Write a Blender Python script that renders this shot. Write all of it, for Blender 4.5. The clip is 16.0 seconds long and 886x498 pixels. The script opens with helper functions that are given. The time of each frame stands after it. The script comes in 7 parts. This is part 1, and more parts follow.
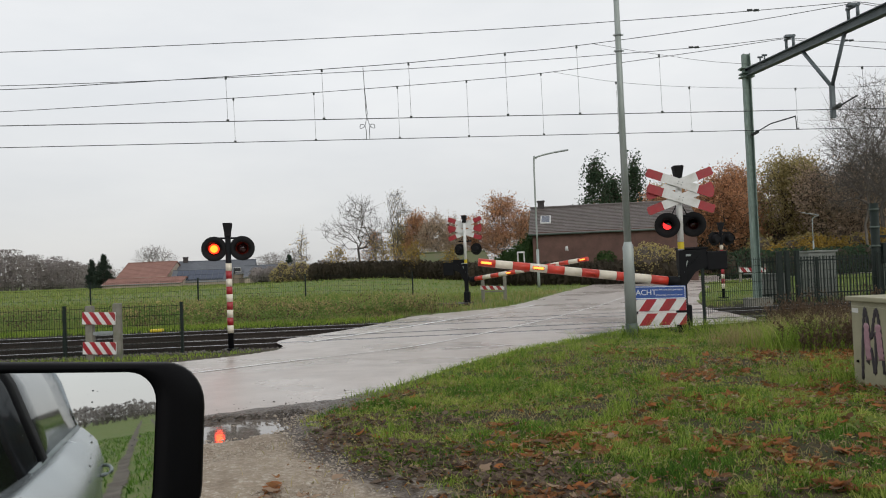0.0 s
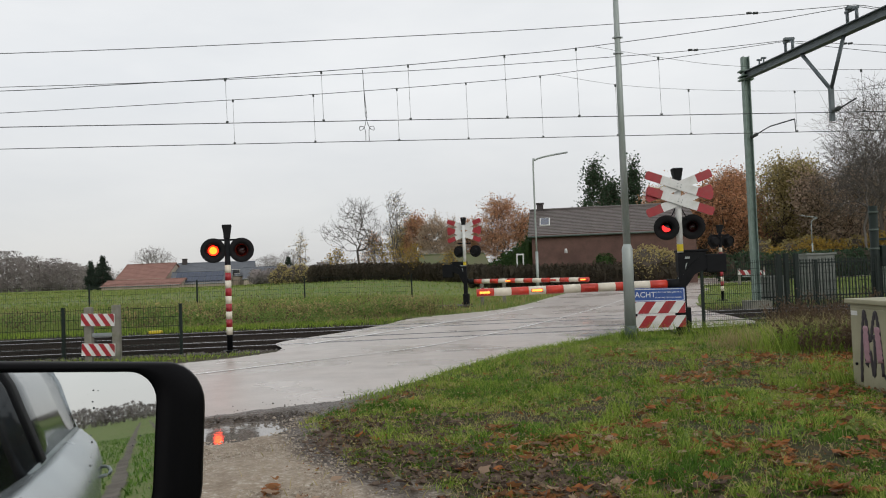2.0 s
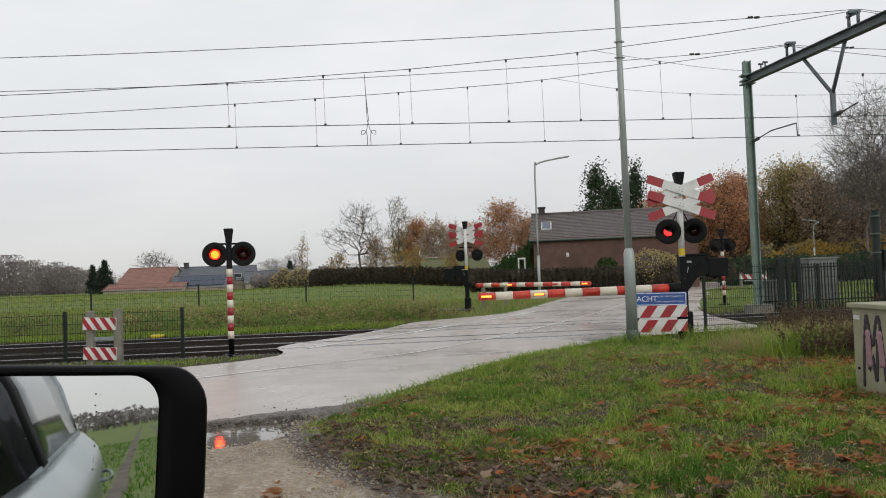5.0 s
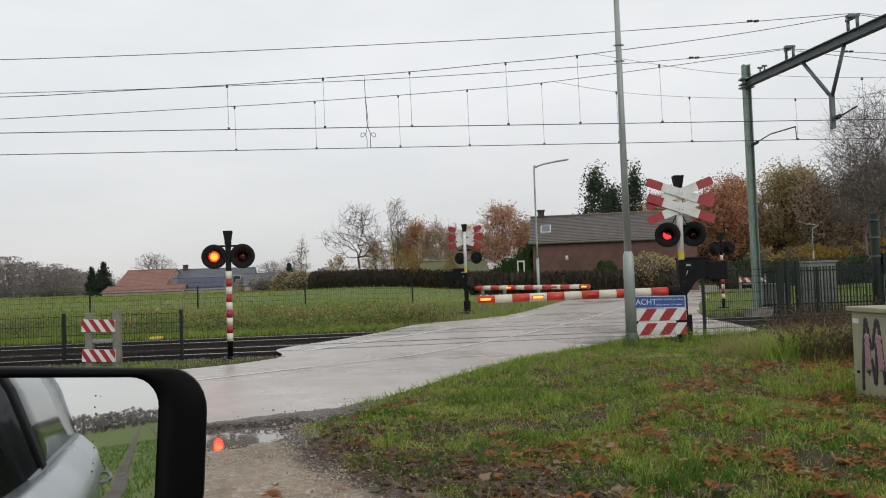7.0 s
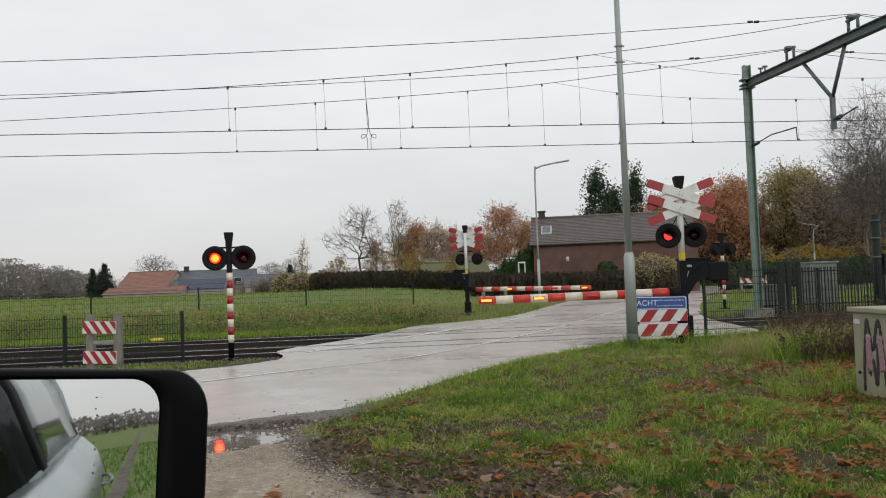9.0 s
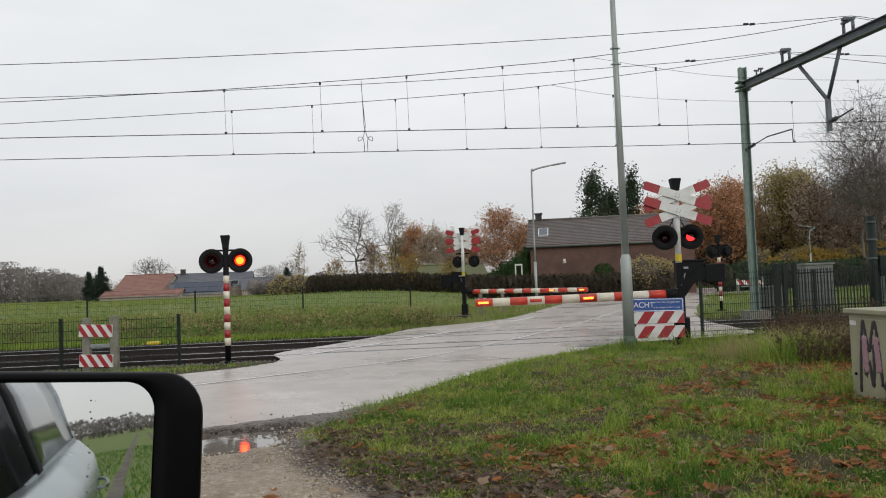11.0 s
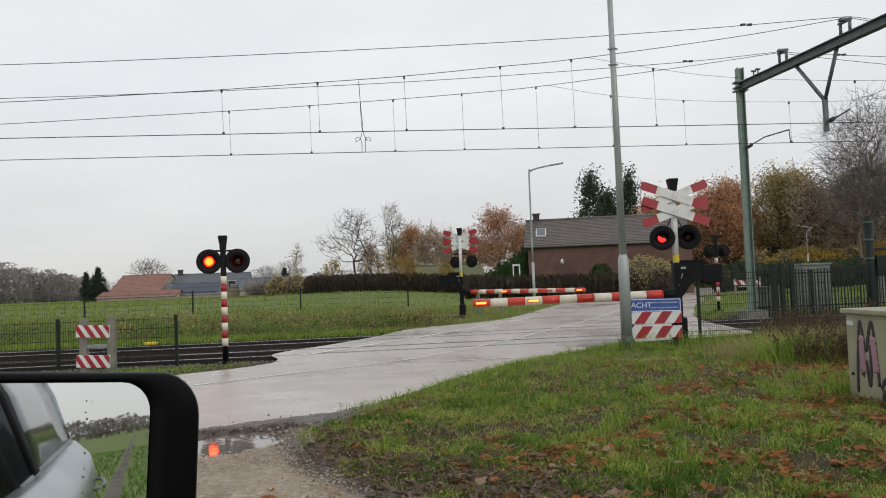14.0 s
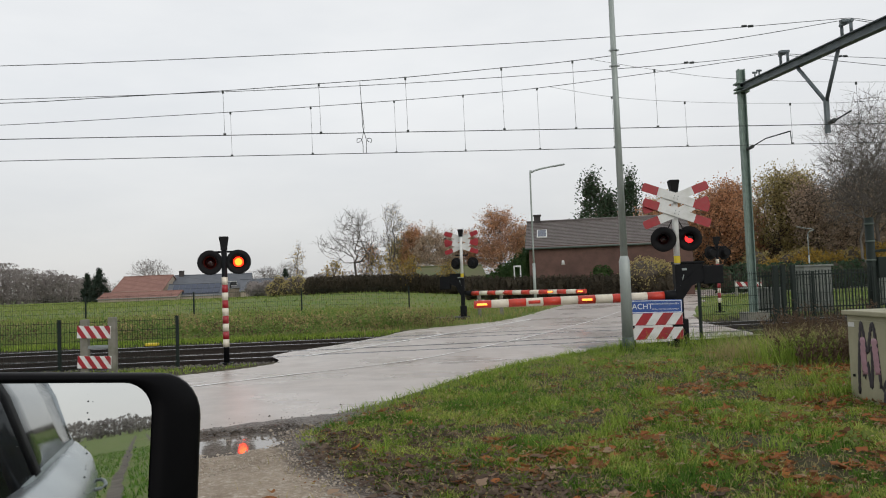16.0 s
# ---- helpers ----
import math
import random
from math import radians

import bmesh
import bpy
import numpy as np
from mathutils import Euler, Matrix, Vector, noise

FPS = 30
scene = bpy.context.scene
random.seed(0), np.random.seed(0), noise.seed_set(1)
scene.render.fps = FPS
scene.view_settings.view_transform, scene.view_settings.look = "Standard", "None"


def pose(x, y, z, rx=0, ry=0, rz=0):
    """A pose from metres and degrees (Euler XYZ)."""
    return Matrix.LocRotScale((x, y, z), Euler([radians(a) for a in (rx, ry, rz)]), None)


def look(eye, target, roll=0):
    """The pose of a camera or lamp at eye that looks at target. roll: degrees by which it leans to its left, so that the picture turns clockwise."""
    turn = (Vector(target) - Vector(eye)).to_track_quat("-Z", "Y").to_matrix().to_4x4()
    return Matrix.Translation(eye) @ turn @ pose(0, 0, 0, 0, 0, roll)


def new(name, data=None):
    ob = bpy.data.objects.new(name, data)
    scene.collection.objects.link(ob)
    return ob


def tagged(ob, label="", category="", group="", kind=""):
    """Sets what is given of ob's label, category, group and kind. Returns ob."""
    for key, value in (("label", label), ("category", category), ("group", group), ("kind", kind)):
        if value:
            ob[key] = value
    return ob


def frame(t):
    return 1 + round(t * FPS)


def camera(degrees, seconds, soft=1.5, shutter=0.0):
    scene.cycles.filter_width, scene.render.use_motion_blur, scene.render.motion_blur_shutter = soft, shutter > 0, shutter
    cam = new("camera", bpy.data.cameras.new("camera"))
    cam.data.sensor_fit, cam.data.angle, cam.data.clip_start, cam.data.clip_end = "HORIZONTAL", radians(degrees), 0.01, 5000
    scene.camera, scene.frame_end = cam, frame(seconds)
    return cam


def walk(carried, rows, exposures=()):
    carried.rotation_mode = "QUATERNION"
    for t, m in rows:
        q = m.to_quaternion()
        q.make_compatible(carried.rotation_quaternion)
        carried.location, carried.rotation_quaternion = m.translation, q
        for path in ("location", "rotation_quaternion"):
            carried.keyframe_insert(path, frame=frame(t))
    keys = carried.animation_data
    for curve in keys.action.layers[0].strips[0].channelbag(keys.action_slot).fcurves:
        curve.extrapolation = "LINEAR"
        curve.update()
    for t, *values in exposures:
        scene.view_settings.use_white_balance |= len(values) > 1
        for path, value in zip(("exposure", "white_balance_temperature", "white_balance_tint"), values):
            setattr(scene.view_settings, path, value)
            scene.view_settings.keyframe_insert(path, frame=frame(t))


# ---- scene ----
cam = camera(59.94, 16.0, soft=1.05)
PATH = [
    (0, pose(-0.0000, -0.0000, 1.6000, 91.558, 0, -0.000) @ pose(0, 0, 0, 0, 0, -2.200)),
    (0.5, pose(0.0002, 0.0000, 1.5991, 91.625, 0, -0.058) @ pose(0, 0, 0, 0, 0, -2.175)),
    (1, pose(-0.0012, 0.0000, 1.5989, 91.683, 0, -0.099) @ pose(0, 0, 0, 0, 0, -2.219)),
    (1.5, pose(-0.0015, 0.0001, 1.5980, 91.695, 0, -0.081) @ pose(0, 0, 0, 0, 0, -2.204)),
    (2, pose(-0.0019, 0.0001, 1.5980, 91.715, 0, -0.068) @ pose(0, 0, 0, 0, 0, -2.109)),
    (2.5, pose(-0.0015, 0.0001, 1.5984, 91.803, 0, -0.003) @ pose(0, 0, 0, 0, 0, -2.211)),
    (3, pose(-0.0020, 0.0000, 1.5986, 91.827, 0, 0.022) @ pose(0, 0, 0, 0, 0, -2.196)),
    (3.5, pose(-0.0021, 0.0000, 1.5984, 91.871, 0, 0.041) @ pose(0, 0, 0, 0, 0, -2.058)),
    (4, pose(-0.0029, 0.0001, 1.5981, 91.913, 0, 0.044) @ pose(0, 0, 0, 0, 0, -2.090)),
    (6.5, pose(-0.0030, 0.0001, 1.5977, 92.175, 0, -0.022) @ pose(0, 0, 0, 0, 0, -2.035)),
    (7, pose(-0.0041, 0.0001, 1.5976, 92.217, 0, -0.025) @ pose(0, 0, 0, 0, 0, -1.962)),
    (7.5, pose(-0.0043, 0.0001, 1.5969, 92.275, 0, 0.072) @ pose(0, 0, 0, 0, 0, -1.966)),
    (8, pose(-0.0040, 0.0001, 1.5966, 92.275, 0, 0.093) @ pose(0, 0, 0, 0, 0, -1.951)),
    (8.5, pose(-0.0040, 0.0001, 1.5973, 92.285, 0, 0.093) @ pose(0, 0, 0, 0, 0, -1.952)),
    (9, pose(-0.0039, 0.0001, 1.5975, 92.312, 0, 0.030) @ pose(0, 0, 0, 0, 0, -2.053)),
    (11.5, pose(-0.0019, 0.0001, 1.5969, 92.524, 0, -0.225) @ pose(0, 0, 0, 0, 0, -2.167)),
    (12, pose(-0.0021, 0.0001, 1.5970, 92.548, 0, -0.194) @ pose(0, 0, 0, 0, 0, -2.097)),
    (12.5, pose(-0.0020, 0.0002, 1.5967, 92.526, 0, -0.170) @ pose(0, 0, 0, 0, 0, -1.992)),
    (13, pose(-0.0016, 0.0001, 1.5968, 92.531, 0, -0.219) @ pose(0, 0, 0, 0, 0, -1.943)),
    (13.5, pose(-0.0017, 0.0001, 1.5969, 92.567, 0, -0.269) @ pose(0, 0, 0, 0, 0, -2.051)),
    (14, pose(-0.0004, 0.0001, 1.5967, 92.501, 0, -0.376) @ pose(0, 0, 0, 0, 0, -2.207)),
    (14.5, pose(-0.0010, 0.0002, 1.5965, 92.491, 0, -0.366) @ pose(0, 0, 0, 0, 0, -2.259)),
    (15, pose(-0.0018, 0.0002, 1.5965, 92.534, 0, -0.350) @ pose(0, 0, 0, 0, 0, -2.176)),
    (15.5, pose(-0.0013, 0.0002, 1.5968, 92.588, 0, -0.315) @ pose(0, 0, 0, 0, 0, -2.156)),
    (16, pose(-0.0012, 0.0002, 1.5963, 92.594, 0, -0.305) @ pose(0, 0, 0, 0, 0, -2.156)),
]
walk(cam, PATH)

# ---- world and light: overcast late autumn noon ----
world = bpy.data.worlds.new("overcast_sky")
scene.world = world
world.use_nodes = True
SUN_ELEV, SUN_AZ = radians(24), radians(150)


def build_world():
    nt = world.node_tree
    nt.nodes.clear()
    out = nt.nodes.new("ShaderNodeOutputWorld")
    tc = nt.nodes.new("ShaderNodeTexCoord")
    mp = nt.nodes.new("ShaderNodeMapping")
    mp.inputs["Scale"].default_value = (1.0, 1.0, 3.2)
    n1 = nt.nodes.new("ShaderNodeTexNoise")
    n1.inputs["Scale"].default_value, n1.inputs["Detail"].default_value, n1.inputs["Roughness"].default_value = 2.3, 6, 0.55
    ramp = nt.nodes.new("ShaderNodeValToRGB")
    ramp.color_ramp.elements[0].position, ramp.color_ramp.elements[0].color = 0.28, (0.635, 0.652, 0.672, 1)
    ramp.color_ramp.elements[1].position, ramp.color_ramp.elements[1].color = 0.75, (0.765, 0.772, 0.775, 1)
    cloud = nt.nodes.new("ShaderNodeBackground")
    cloud.inputs["Strength"].default_value = 1.0
    sky = nt.nodes.new("ShaderNodeTexSky")
    sky.sky_type, sky.sun_disc = "NISHITA", False
    sky.sun_elevation, sky.sun_rotation = SUN_ELEV, SUN_AZ
    clear = nt.nodes.new("ShaderNodeBackground")
    clear.inputs["Strength"].default_value = 0.08
    mix = nt.nodes.new("ShaderNodeMixShader")
    mix.inputs[0].default_value = 0.93
    ln = nt.links.new
    ln(tc.outputs["Generated"], mp.inputs["Vector"])
    ln(mp.outputs[0], n1.inputs["Vector"])
    ln(n1.outputs["Fac"], ramp.inputs[0])
    sep, low, mul = nt.nodes.new("ShaderNodeSeparateXYZ"), nt.nodes.new("ShaderNodeValToRGB"), nt.nodes.new("ShaderNodeMix")
    low.color_ramp.elements[0].position, low.color_ramp.elements[0].color = 0.0, (0.79, 0.775, 0.765, 1)
    low.color_ramp.elements[1].position, low.color_ramp.elements[1].color = 0.24, (1.0, 1.0, 1.0, 1)
    mul.data_type, mul.blend_type = "RGBA", "MULTIPLY"
    mul.inputs["Factor"].default_value = 1.0
    ln(tc.outputs["Generated"], sep.inputs[0])
    ln(sep.outputs["Z"], low.inputs[0])
    ln(ramp.outputs[0], mul.inputs["A"])
    ln(low.outputs[0], mul.inputs["B"])
    ln(mul.outputs["Result"], cloud.inputs["Color"])
    ln(sky.outputs[0], clear.inputs["Color"])
    ln(clear.outputs[0], mix.inputs[1])
    ln(cloud.outputs[0], mix.inputs[2])
    ln(mix.outputs[0], out.inputs["Surface"])


build_world()
sun_data = bpy.data.lights.new("sun", "SUN")
sun_data.energy, sun_data.angle, sun_data.color = 0.6, radians(25), (1.0, 0.96, 0.9)
sun = new("sun", sun_data)
sun.matrix_world = look((0, 0, 0), (-math.sin(SUN_AZ) * math.cos(SUN_ELEV), -math.cos(SUN_AZ) * math.cos(SUN_ELEV), -math.sin(SUN_ELEV)))
scene.view_settings.exposure = 0.3


# ---- materials ----
def mat(name, a, b=None, rough=0.6, metal=0.0, scale=6.0, fine=60.0, bump=0.15, dist=0.01, gloss_var=0.1, island=0.0, objrand=0.0, dirt=None, dirt_amount=0.35, spec=0.5, stretch=None):
    """Two colours mixed by noise at two scales, with grain, uneven gloss, relief and optional dirt."""
    m = bpy.data.materials.new(name)
    m.use_nodes = True
    nt = m.node_tree
    N, L = nt.nodes.new, nt.links.new
    p = nt.nodes["Principled BSDF"]
    b = b or tuple(min(1, c * 0.72) for c in a)
    tc = N("ShaderNodeTexCoord")
    src = tc.outputs["Object"]
    if stretch:
        mp = N("ShaderNodeMapping")
        mp.inputs["Scale"].default_value = stretch
        L(src, mp.inputs["Vector"])
        src = mp.outputs[0]
    big, small = N("ShaderNodeTexNoise"), N("ShaderNodeTexNoise")
    for n, s, d in ((big, scale, 5), (small, fine, 3)):
        n.inputs["Scale"].default_value, n.inputs["Detail"].default_value = s, d
        L(src, n.inputs["Vector"])
    add = N("ShaderNodeMath")
    add.operation = "MULTIPLY_ADD"
    add.inputs[1].default_value = 0.45
    L(small.outputs["Fac"], add.inputs[0])
    L(big.outputs["Fac"], add.inputs[2])
    rng = N("ShaderNodeMapRange")
    rng.inputs["From Min"].default_value, rng.inputs["From Max"].default_value = 0.5, 0.95
    L(add.outputs[0], rng.inputs["Value"])
    fac = rng.outputs[0]
    for amount, kind, sock in ((island, "ShaderNodeNewGeometry", "Random Per Island"), (objrand, "ShaderNodeObjectInfo", "Random")):
        if amount:
            g, mx = N(kind), N("ShaderNodeMix")
            mx.inputs["Factor"].default_value = amount
            L(fac, mx.inputs["A"])
            L(g.outputs[sock], mx.inputs["B"])
            fac = mx.outputs["Result"]
    col = N("ShaderNodeMix")
    col.data_type = "RGBA"
    col.inputs["A"].default_value, col.inputs["B"].default_value = (*a, 1), (*b, 1)
    L(fac, col.inputs["Factor"])
    colour = col.outputs["Result"]
    if dirt:
        dn, dr, dm = N("ShaderNodeTexNoise"), N("ShaderNodeMapRange"), N("ShaderNodeMix")
        dn.inputs["Scale"].default_value, dn.inputs["Detail"].default_value = scale * 0.6 + 1.3, 8
        L(src, dn.inputs["Vector"])
        dr.inputs["From Min"].default_value, dr.inputs["From Max"].default_value, dr.inputs["To Max"].default_value = 0.48, 0.72, dirt_amount
        L(dn.outputs["Fac"], dr.inputs["Value"])
        dm.data_type = "RGBA"
        dm.inputs["B"].default_value = (*dirt, 1)
        L(colour, dm.inputs["A"])
        L(dr.outputs[0], dm.inputs["Factor"])
        colour = dm.outputs["Result"]
    L(colour, p.inputs["Base Color"])
    rr = N("ShaderNodeMapRange")
    rr.inputs["To Min"].default_value, rr.inputs["To Max"].default_value = max(0.02, rough - gloss_var), min(1, rough + gloss_var)
    L(big.outputs["Fac"], rr.inputs["Value"])
    L(rr.outputs[0], p.inputs["Roughness"])
    p.inputs["Metallic"].default_value = metal
    p.inputs["Specular IOR Level"].default_value = spec
    if bump:
        bp = N("ShaderNodeBump")
        bp.inputs["Strength"].default_value, bp.inputs["Distance"].default_value = bump, dist
        L(add.outputs[0], bp.inputs["Height"])
        L(bp.outputs[0], p.inputs["Normal"])
    return m


def glow(name, colour, strength):
    m = bpy.data.materials.new(name)
    m.use_nodes = True
    p = m.node_tree.nodes["Principled BSDF"]
    p.inputs["Base Color"].default_value = (0.25, 0.01, 0.01, 1)
    p.inputs["Emission Color"].default_value = (*colour, 1)
    p.inputs["Emission Strength"].default_value = strength
    return m


M = {}
M["white_paint"] = mat("white_paint", (0.72, 0.73, 0.72), (0.64, 0.64, 0.62), 0.4, dirt=(0.4, 0.4, 0.35), dirt_amount=0.35, bump=0.05)
M["cream_paint"] = mat("cream_paint", (0.76, 0.70, 0.58), (0.66, 0.6, 0.49), 0.4, dirt=(0.42, 0.38, 0.3), dirt_amount=0.3, bump=0.05)
M["red_paint"] = mat("red_paint", (0.38, 0.02, 0.03), (0.29, 0.015, 0.022), 0.4, dirt=(0.16, 0.07, 0.06), bump=0.05)
M["arm_red"] = mat("arm_red", (0.62, 0.055, 0.03), (0.5, 0.035, 0.02), 0.35, dirt=(0.2, 0.07, 0.05), bump=0.04)
M["black_paint"] = mat("black_paint", (0.006, 0.0065, 0.008), (0.012, 0.0125, 0.014), 0.62, bump=0.06, spec=0.12)
M["matt_black"] = mat("matt_black", (0.008, 0.008, 0.009), (0.012, 0.012, 0.013), 0.75, bump=0.05, spec=0.2)
M["galvanised"] = mat("galvanised", (0.33, 0.36, 0.36), (0.25, 0.28, 0.28), 0.5, 0.55, scale=9, fine=90, dirt=(0.12, 0.15, 0.11), bump=0.05)
M["mast_green"] = mat("mast_green", (0.2, 0.27, 0.235), (0.14, 0.2, 0.17), 0.55, 0.2, scale=5, dirt=(0.08, 0.1, 0.08), bump=0.06)
M["beam_grey"] = mat("beam_grey", (0.13, 0.155, 0.165), (0.09, 0.11, 0.12), 0.55, 0.3, scale=5, bump=0.06)
M["pole_grey"] = mat("pole_grey", (0.38, 0.42, 0.405), (0.29, 0.325, 0.31), 0.5, 0.25, scale=3, dirt=(0.09, 0.13, 0.08), dirt_amount=0.5, bump=0.06, stretch=(1, 1, 0.25))
M["dark_pole"] = mat("dark_pole", (0.10, 0.13, 0.115), (0.07, 0.09, 0.075), 0.6, 0.2, dirt=(0.04, 0.06, 0.03), dirt_amount=0.6)
M["wire"] = mat("wire", (0.05, 0.06, 0.06), (0.08, 0.085, 0.08), 0.6, 0.6, bump=0)
M["fence_green"] = mat("fence_green", (0.010, 0.018, 0.015), (0.014, 0.022, 0.018), 0.6, bump=0.05, spec=0.25)
M["rail_steel"] = mat("rail_steel", (0.022, 0.017, 0.014), (0.035, 0.025, 0.019), 0.6, 0.3, scale=20, bump=0.2)
M["rail_top"] = mat("rail_top", (0.35, 0.35, 0.36), (0.22, 0.22, 0.23), 0.28, 0.95, scale=8, bump=0.03)
M["sleeper"] = mat("sleeper", (0.16, 0.15, 0.135), (0.09, 0.085, 0.075), 0.85, scale=12, bump=0.4, objrand=0.4)
M["ballast"] = mat("ballast", (0.15, 0.135, 0.12), (0.06, 0.05, 0.045), 0.8, scale=8, fine=40, bump=0.5, island=0.7)
M["asphalt_panel"] = mat("asphalt_panel", (0.12, 0.12, 0.12), (0.085, 0.085, 0.085), 0.4, scale=4, fine=80, bump=0.3, objrand=0.3)
M["concrete"] = mat("concrete", (0.24, 0.23, 0.195), (0.16, 0.155, 0.125), 0.85, scale=6, dirt=(0.1, 0.12, 0.06), dirt_amount=0.5, bump=0.3)
M["line_paint"] = mat("line_paint", (0.86, 0.85, 0.83), (0.72, 0.71, 0.69), 0.5, scale=5, fine=40, dirt=(0.42, 0.38, 0.35), dirt_amount=0.7, bump=0.2)
M["blue_sign"] = mat("blue_sign", (0.03, 0.09, 0.33), (0.025, 0.075, 0.28), 0.35, dirt=(0.08, 0.12, 0.25), bump=0.03)
M["sign_text"] = mat("sign_text", (0.75, 0.77, 0.8), (0.65, 0.67, 0.7), 0.4, bump=0)
M["dark_lens"] = mat("dark_lens", (0.03, 0.006, 0.006), (0.02, 0.004, 0.004), 0.12, bump=0)
M["lamp_hot"] = glow("lamp_hot", (1.0, 0.05, 0.003), 12.0)
M["lamp_red"] = glow("lamp_red", (1.0, 0.022, 0.006), 3.0)
M["lamp_red_far"] = glow("lamp_red_far", (1.0, 0.03, 0.03), 1.6)
M["arm_lamp"] = glow("arm_lamp", (1.0, 0.22, 0.03), 3.2)
M["rain_drop"] = mat("rain_drop", (0.10, 0.11, 0.11), (0.06, 0.065, 0.065), 0.1, bump=0)
M["yellow_sticker"] = mat("yellow_sticker", (0.65, 0.5, 0.02), (0.55, 0.42, 0.02), 0.5, bump=0)
M["brick"] = mat("brick", (0.15, 0.083, 0.065), (0.10, 0.058, 0.048), 0.9, scale=1.2, fine=14, bump=0.3, dirt=(0.07, 0.045, 0.035), dirt_amount=0.5)
M["roof_tile"] = mat("roof_tile", (0.12, 0.098, 0.09), (0.075, 0.063, 0.06), 0.5, scale=1.5, fine=9, bump=0.3, island=0.35, dirt=(0.07, 0.075, 0.05))
M["chimney_brick"] = mat("chimney_brick", (0.07, 0.06, 0.058), (0.045, 0.04, 0.04), 0.9, scale=3)
M["moss_roof"] = mat("moss_roof", (0.10, 0.12, 0.045), (0.13, 0.12, 0.07), 0.9, scale=1.2, fine=8, bump=0.3)
# orange tile made paler and duller, so distance haze is in the colour
M["hazed_orange_tile"] = mat("hazed_orange_tile", (0.29, 0.15, 0.12), (0.2, 0.105, 0.085), 0.8, scale=0.8, fine=7, bump=0.2, island=0.3)
M["slate_roof"] = mat("slate_roof", (0.12, 0.13, 0.15), (0.09, 0.1, 0.115), 0.6, scale=0.8, fine=7, bump=0.2, island=0.3)
M["solar"] = mat("solar", (0.05, 0.065, 0.10), (0.035, 0.045, 0.075), 0.2, bump=0)
M["pale_wall"] = mat("pale_wall", (0.42, 0.36, 0.29), (0.32, 0.27, 0.22), 0.9, scale=0.7, fine=6)
M["glass_dark"] = mat("glass_dark", (0.03, 0.035, 0.04), (0.02, 0.022, 0.025), 0.08, bump=0)
M["white_frame"] = mat("white_frame", (0.7, 0.7, 0.68), None, 0.5, bump=0)
M["cabinet_beige"] = mat("cabinet_beige", (0.34, 0.32, 0.215), (0.28, 0.265, 0.175), 0.6, scale=3, fine=50, dirt=(0.2, 0.2, 0.12), dirt_amount=0.35, bump=0.08)
M["cabinet_grey"] = mat("cabinet_grey", (0.2, 0.215, 0.195), (0.15, 0.165, 0.145), 0.6, scale=3, dirt=(0.15, 0.17, 0.13))
M["spray_black"] = mat("spray_black", (0.015, 0.012, 0.016), (0.04, 0.03, 0.04), 0.6, scale=30, fine=200, bump=0)
M["spray_pink"] = mat("spray_pink", (0.38, 0.22, 0.26), (0.3, 0.17, 0.2), 0.6, scale=20, fine=120, bump=0)
M["silver_car"] = mat("silver_car", (0.42, 0.45, 0.47), (0.36, 0.39, 0.41), 0.24, 0.85, scale=2, fine=300, dirt=(0.2, 0.2, 0.18), dirt_amount=0.3, bump=0.02)
M["mirror_black"] = mat("mirror_black", (0.003, 0.003, 0.004), (0.003, 0.003, 0.0035), 0.45, scale=5, fine=300, bump=0.03, spec=0.07)
M["bark"] = mat("bark", (0.11, 0.088, 0.068), (0.06, 0.05, 0.04), 0.95, scale=3, fine=25, bump=0.5)
M["twig"] = mat("twig", (0.155, 0.138, 0.122), (0.10, 0.088, 0.078), 0.95, scale=1, fine=9, bump=0)


def mirror_material():
    m = bpy.data.materials.new("mirror_glass")
    m.use_nodes = True
    p = m.node_tree.nodes["Principled BSDF"]
    p.inputs["Base Color"].default_value = (0.8, 0.83, 0.83, 1)
    p.inputs["Metallic"].default_value, p.inputs["Roughness"].default_value = 1.0, 0.015
    return m


M["mirror"] = mirror_material()


def leaf_mat(name, a, b, rough=0.6):
    m = mat(name, a, b, rough, scale=0.4, fine=4, bump=0, island=0.75, spec=0.12)
    nt = m.node_tree
    p = nt.nodes["Principled BSDF"]
    t, mx = nt.nodes.new("ShaderNodeBsdfTranslucent"), nt.nodes.new("ShaderNodeMixShader")
    mx.inputs[0].default_value = 0.4
    nt.links.new(p.inputs["Base Color"].links[0].from_socket, t.inputs["Color"])
    out = nt.nodes["Material Output"]
    nt.links.new(p.outputs[0], mx.inputs[1])
    nt.links.new(t.outputs[0], mx.inputs[2])
    nt.links.new(mx.outputs[0], out.inputs["Surface"])
    return m


M["grass"] = leaf_mat("grass", (0.045, 0.13, 0.012), (0.42, 0.52, 0.10))
M["grass_dry"] = leaf_mat("grass_dry", (0.46, 0.37, 0.19), (0.27, 0.25, 0.10))
M["field_grass"] = leaf_mat("field_grass", (0.10, 0.19, 0.035), (0.36, 0.38, 0.12))
M["grass_deep"] = leaf_mat("grass_deep", (0.02, 0.07, 0.010), (0.19, 0.34, 0.055))
M["grass_pale"] = leaf_mat("grass_pale", (0.11, 0.2, 0.025), (0.62, 0.64, 0.18))
M["litter_pale"] = leaf_mat("litter_pale", (0.46, 0.33, 0.235), (0.28, 0.19, 0.125))
M["litter_orange"] = leaf_mat("litter_orange", (0.46, 0.18, 0.06), (0.27, 0.105, 0.045))
M["litter"] = leaf_mat("litter", (0.34, 0.15, 0.055), (0.14, 0.075, 0.04))
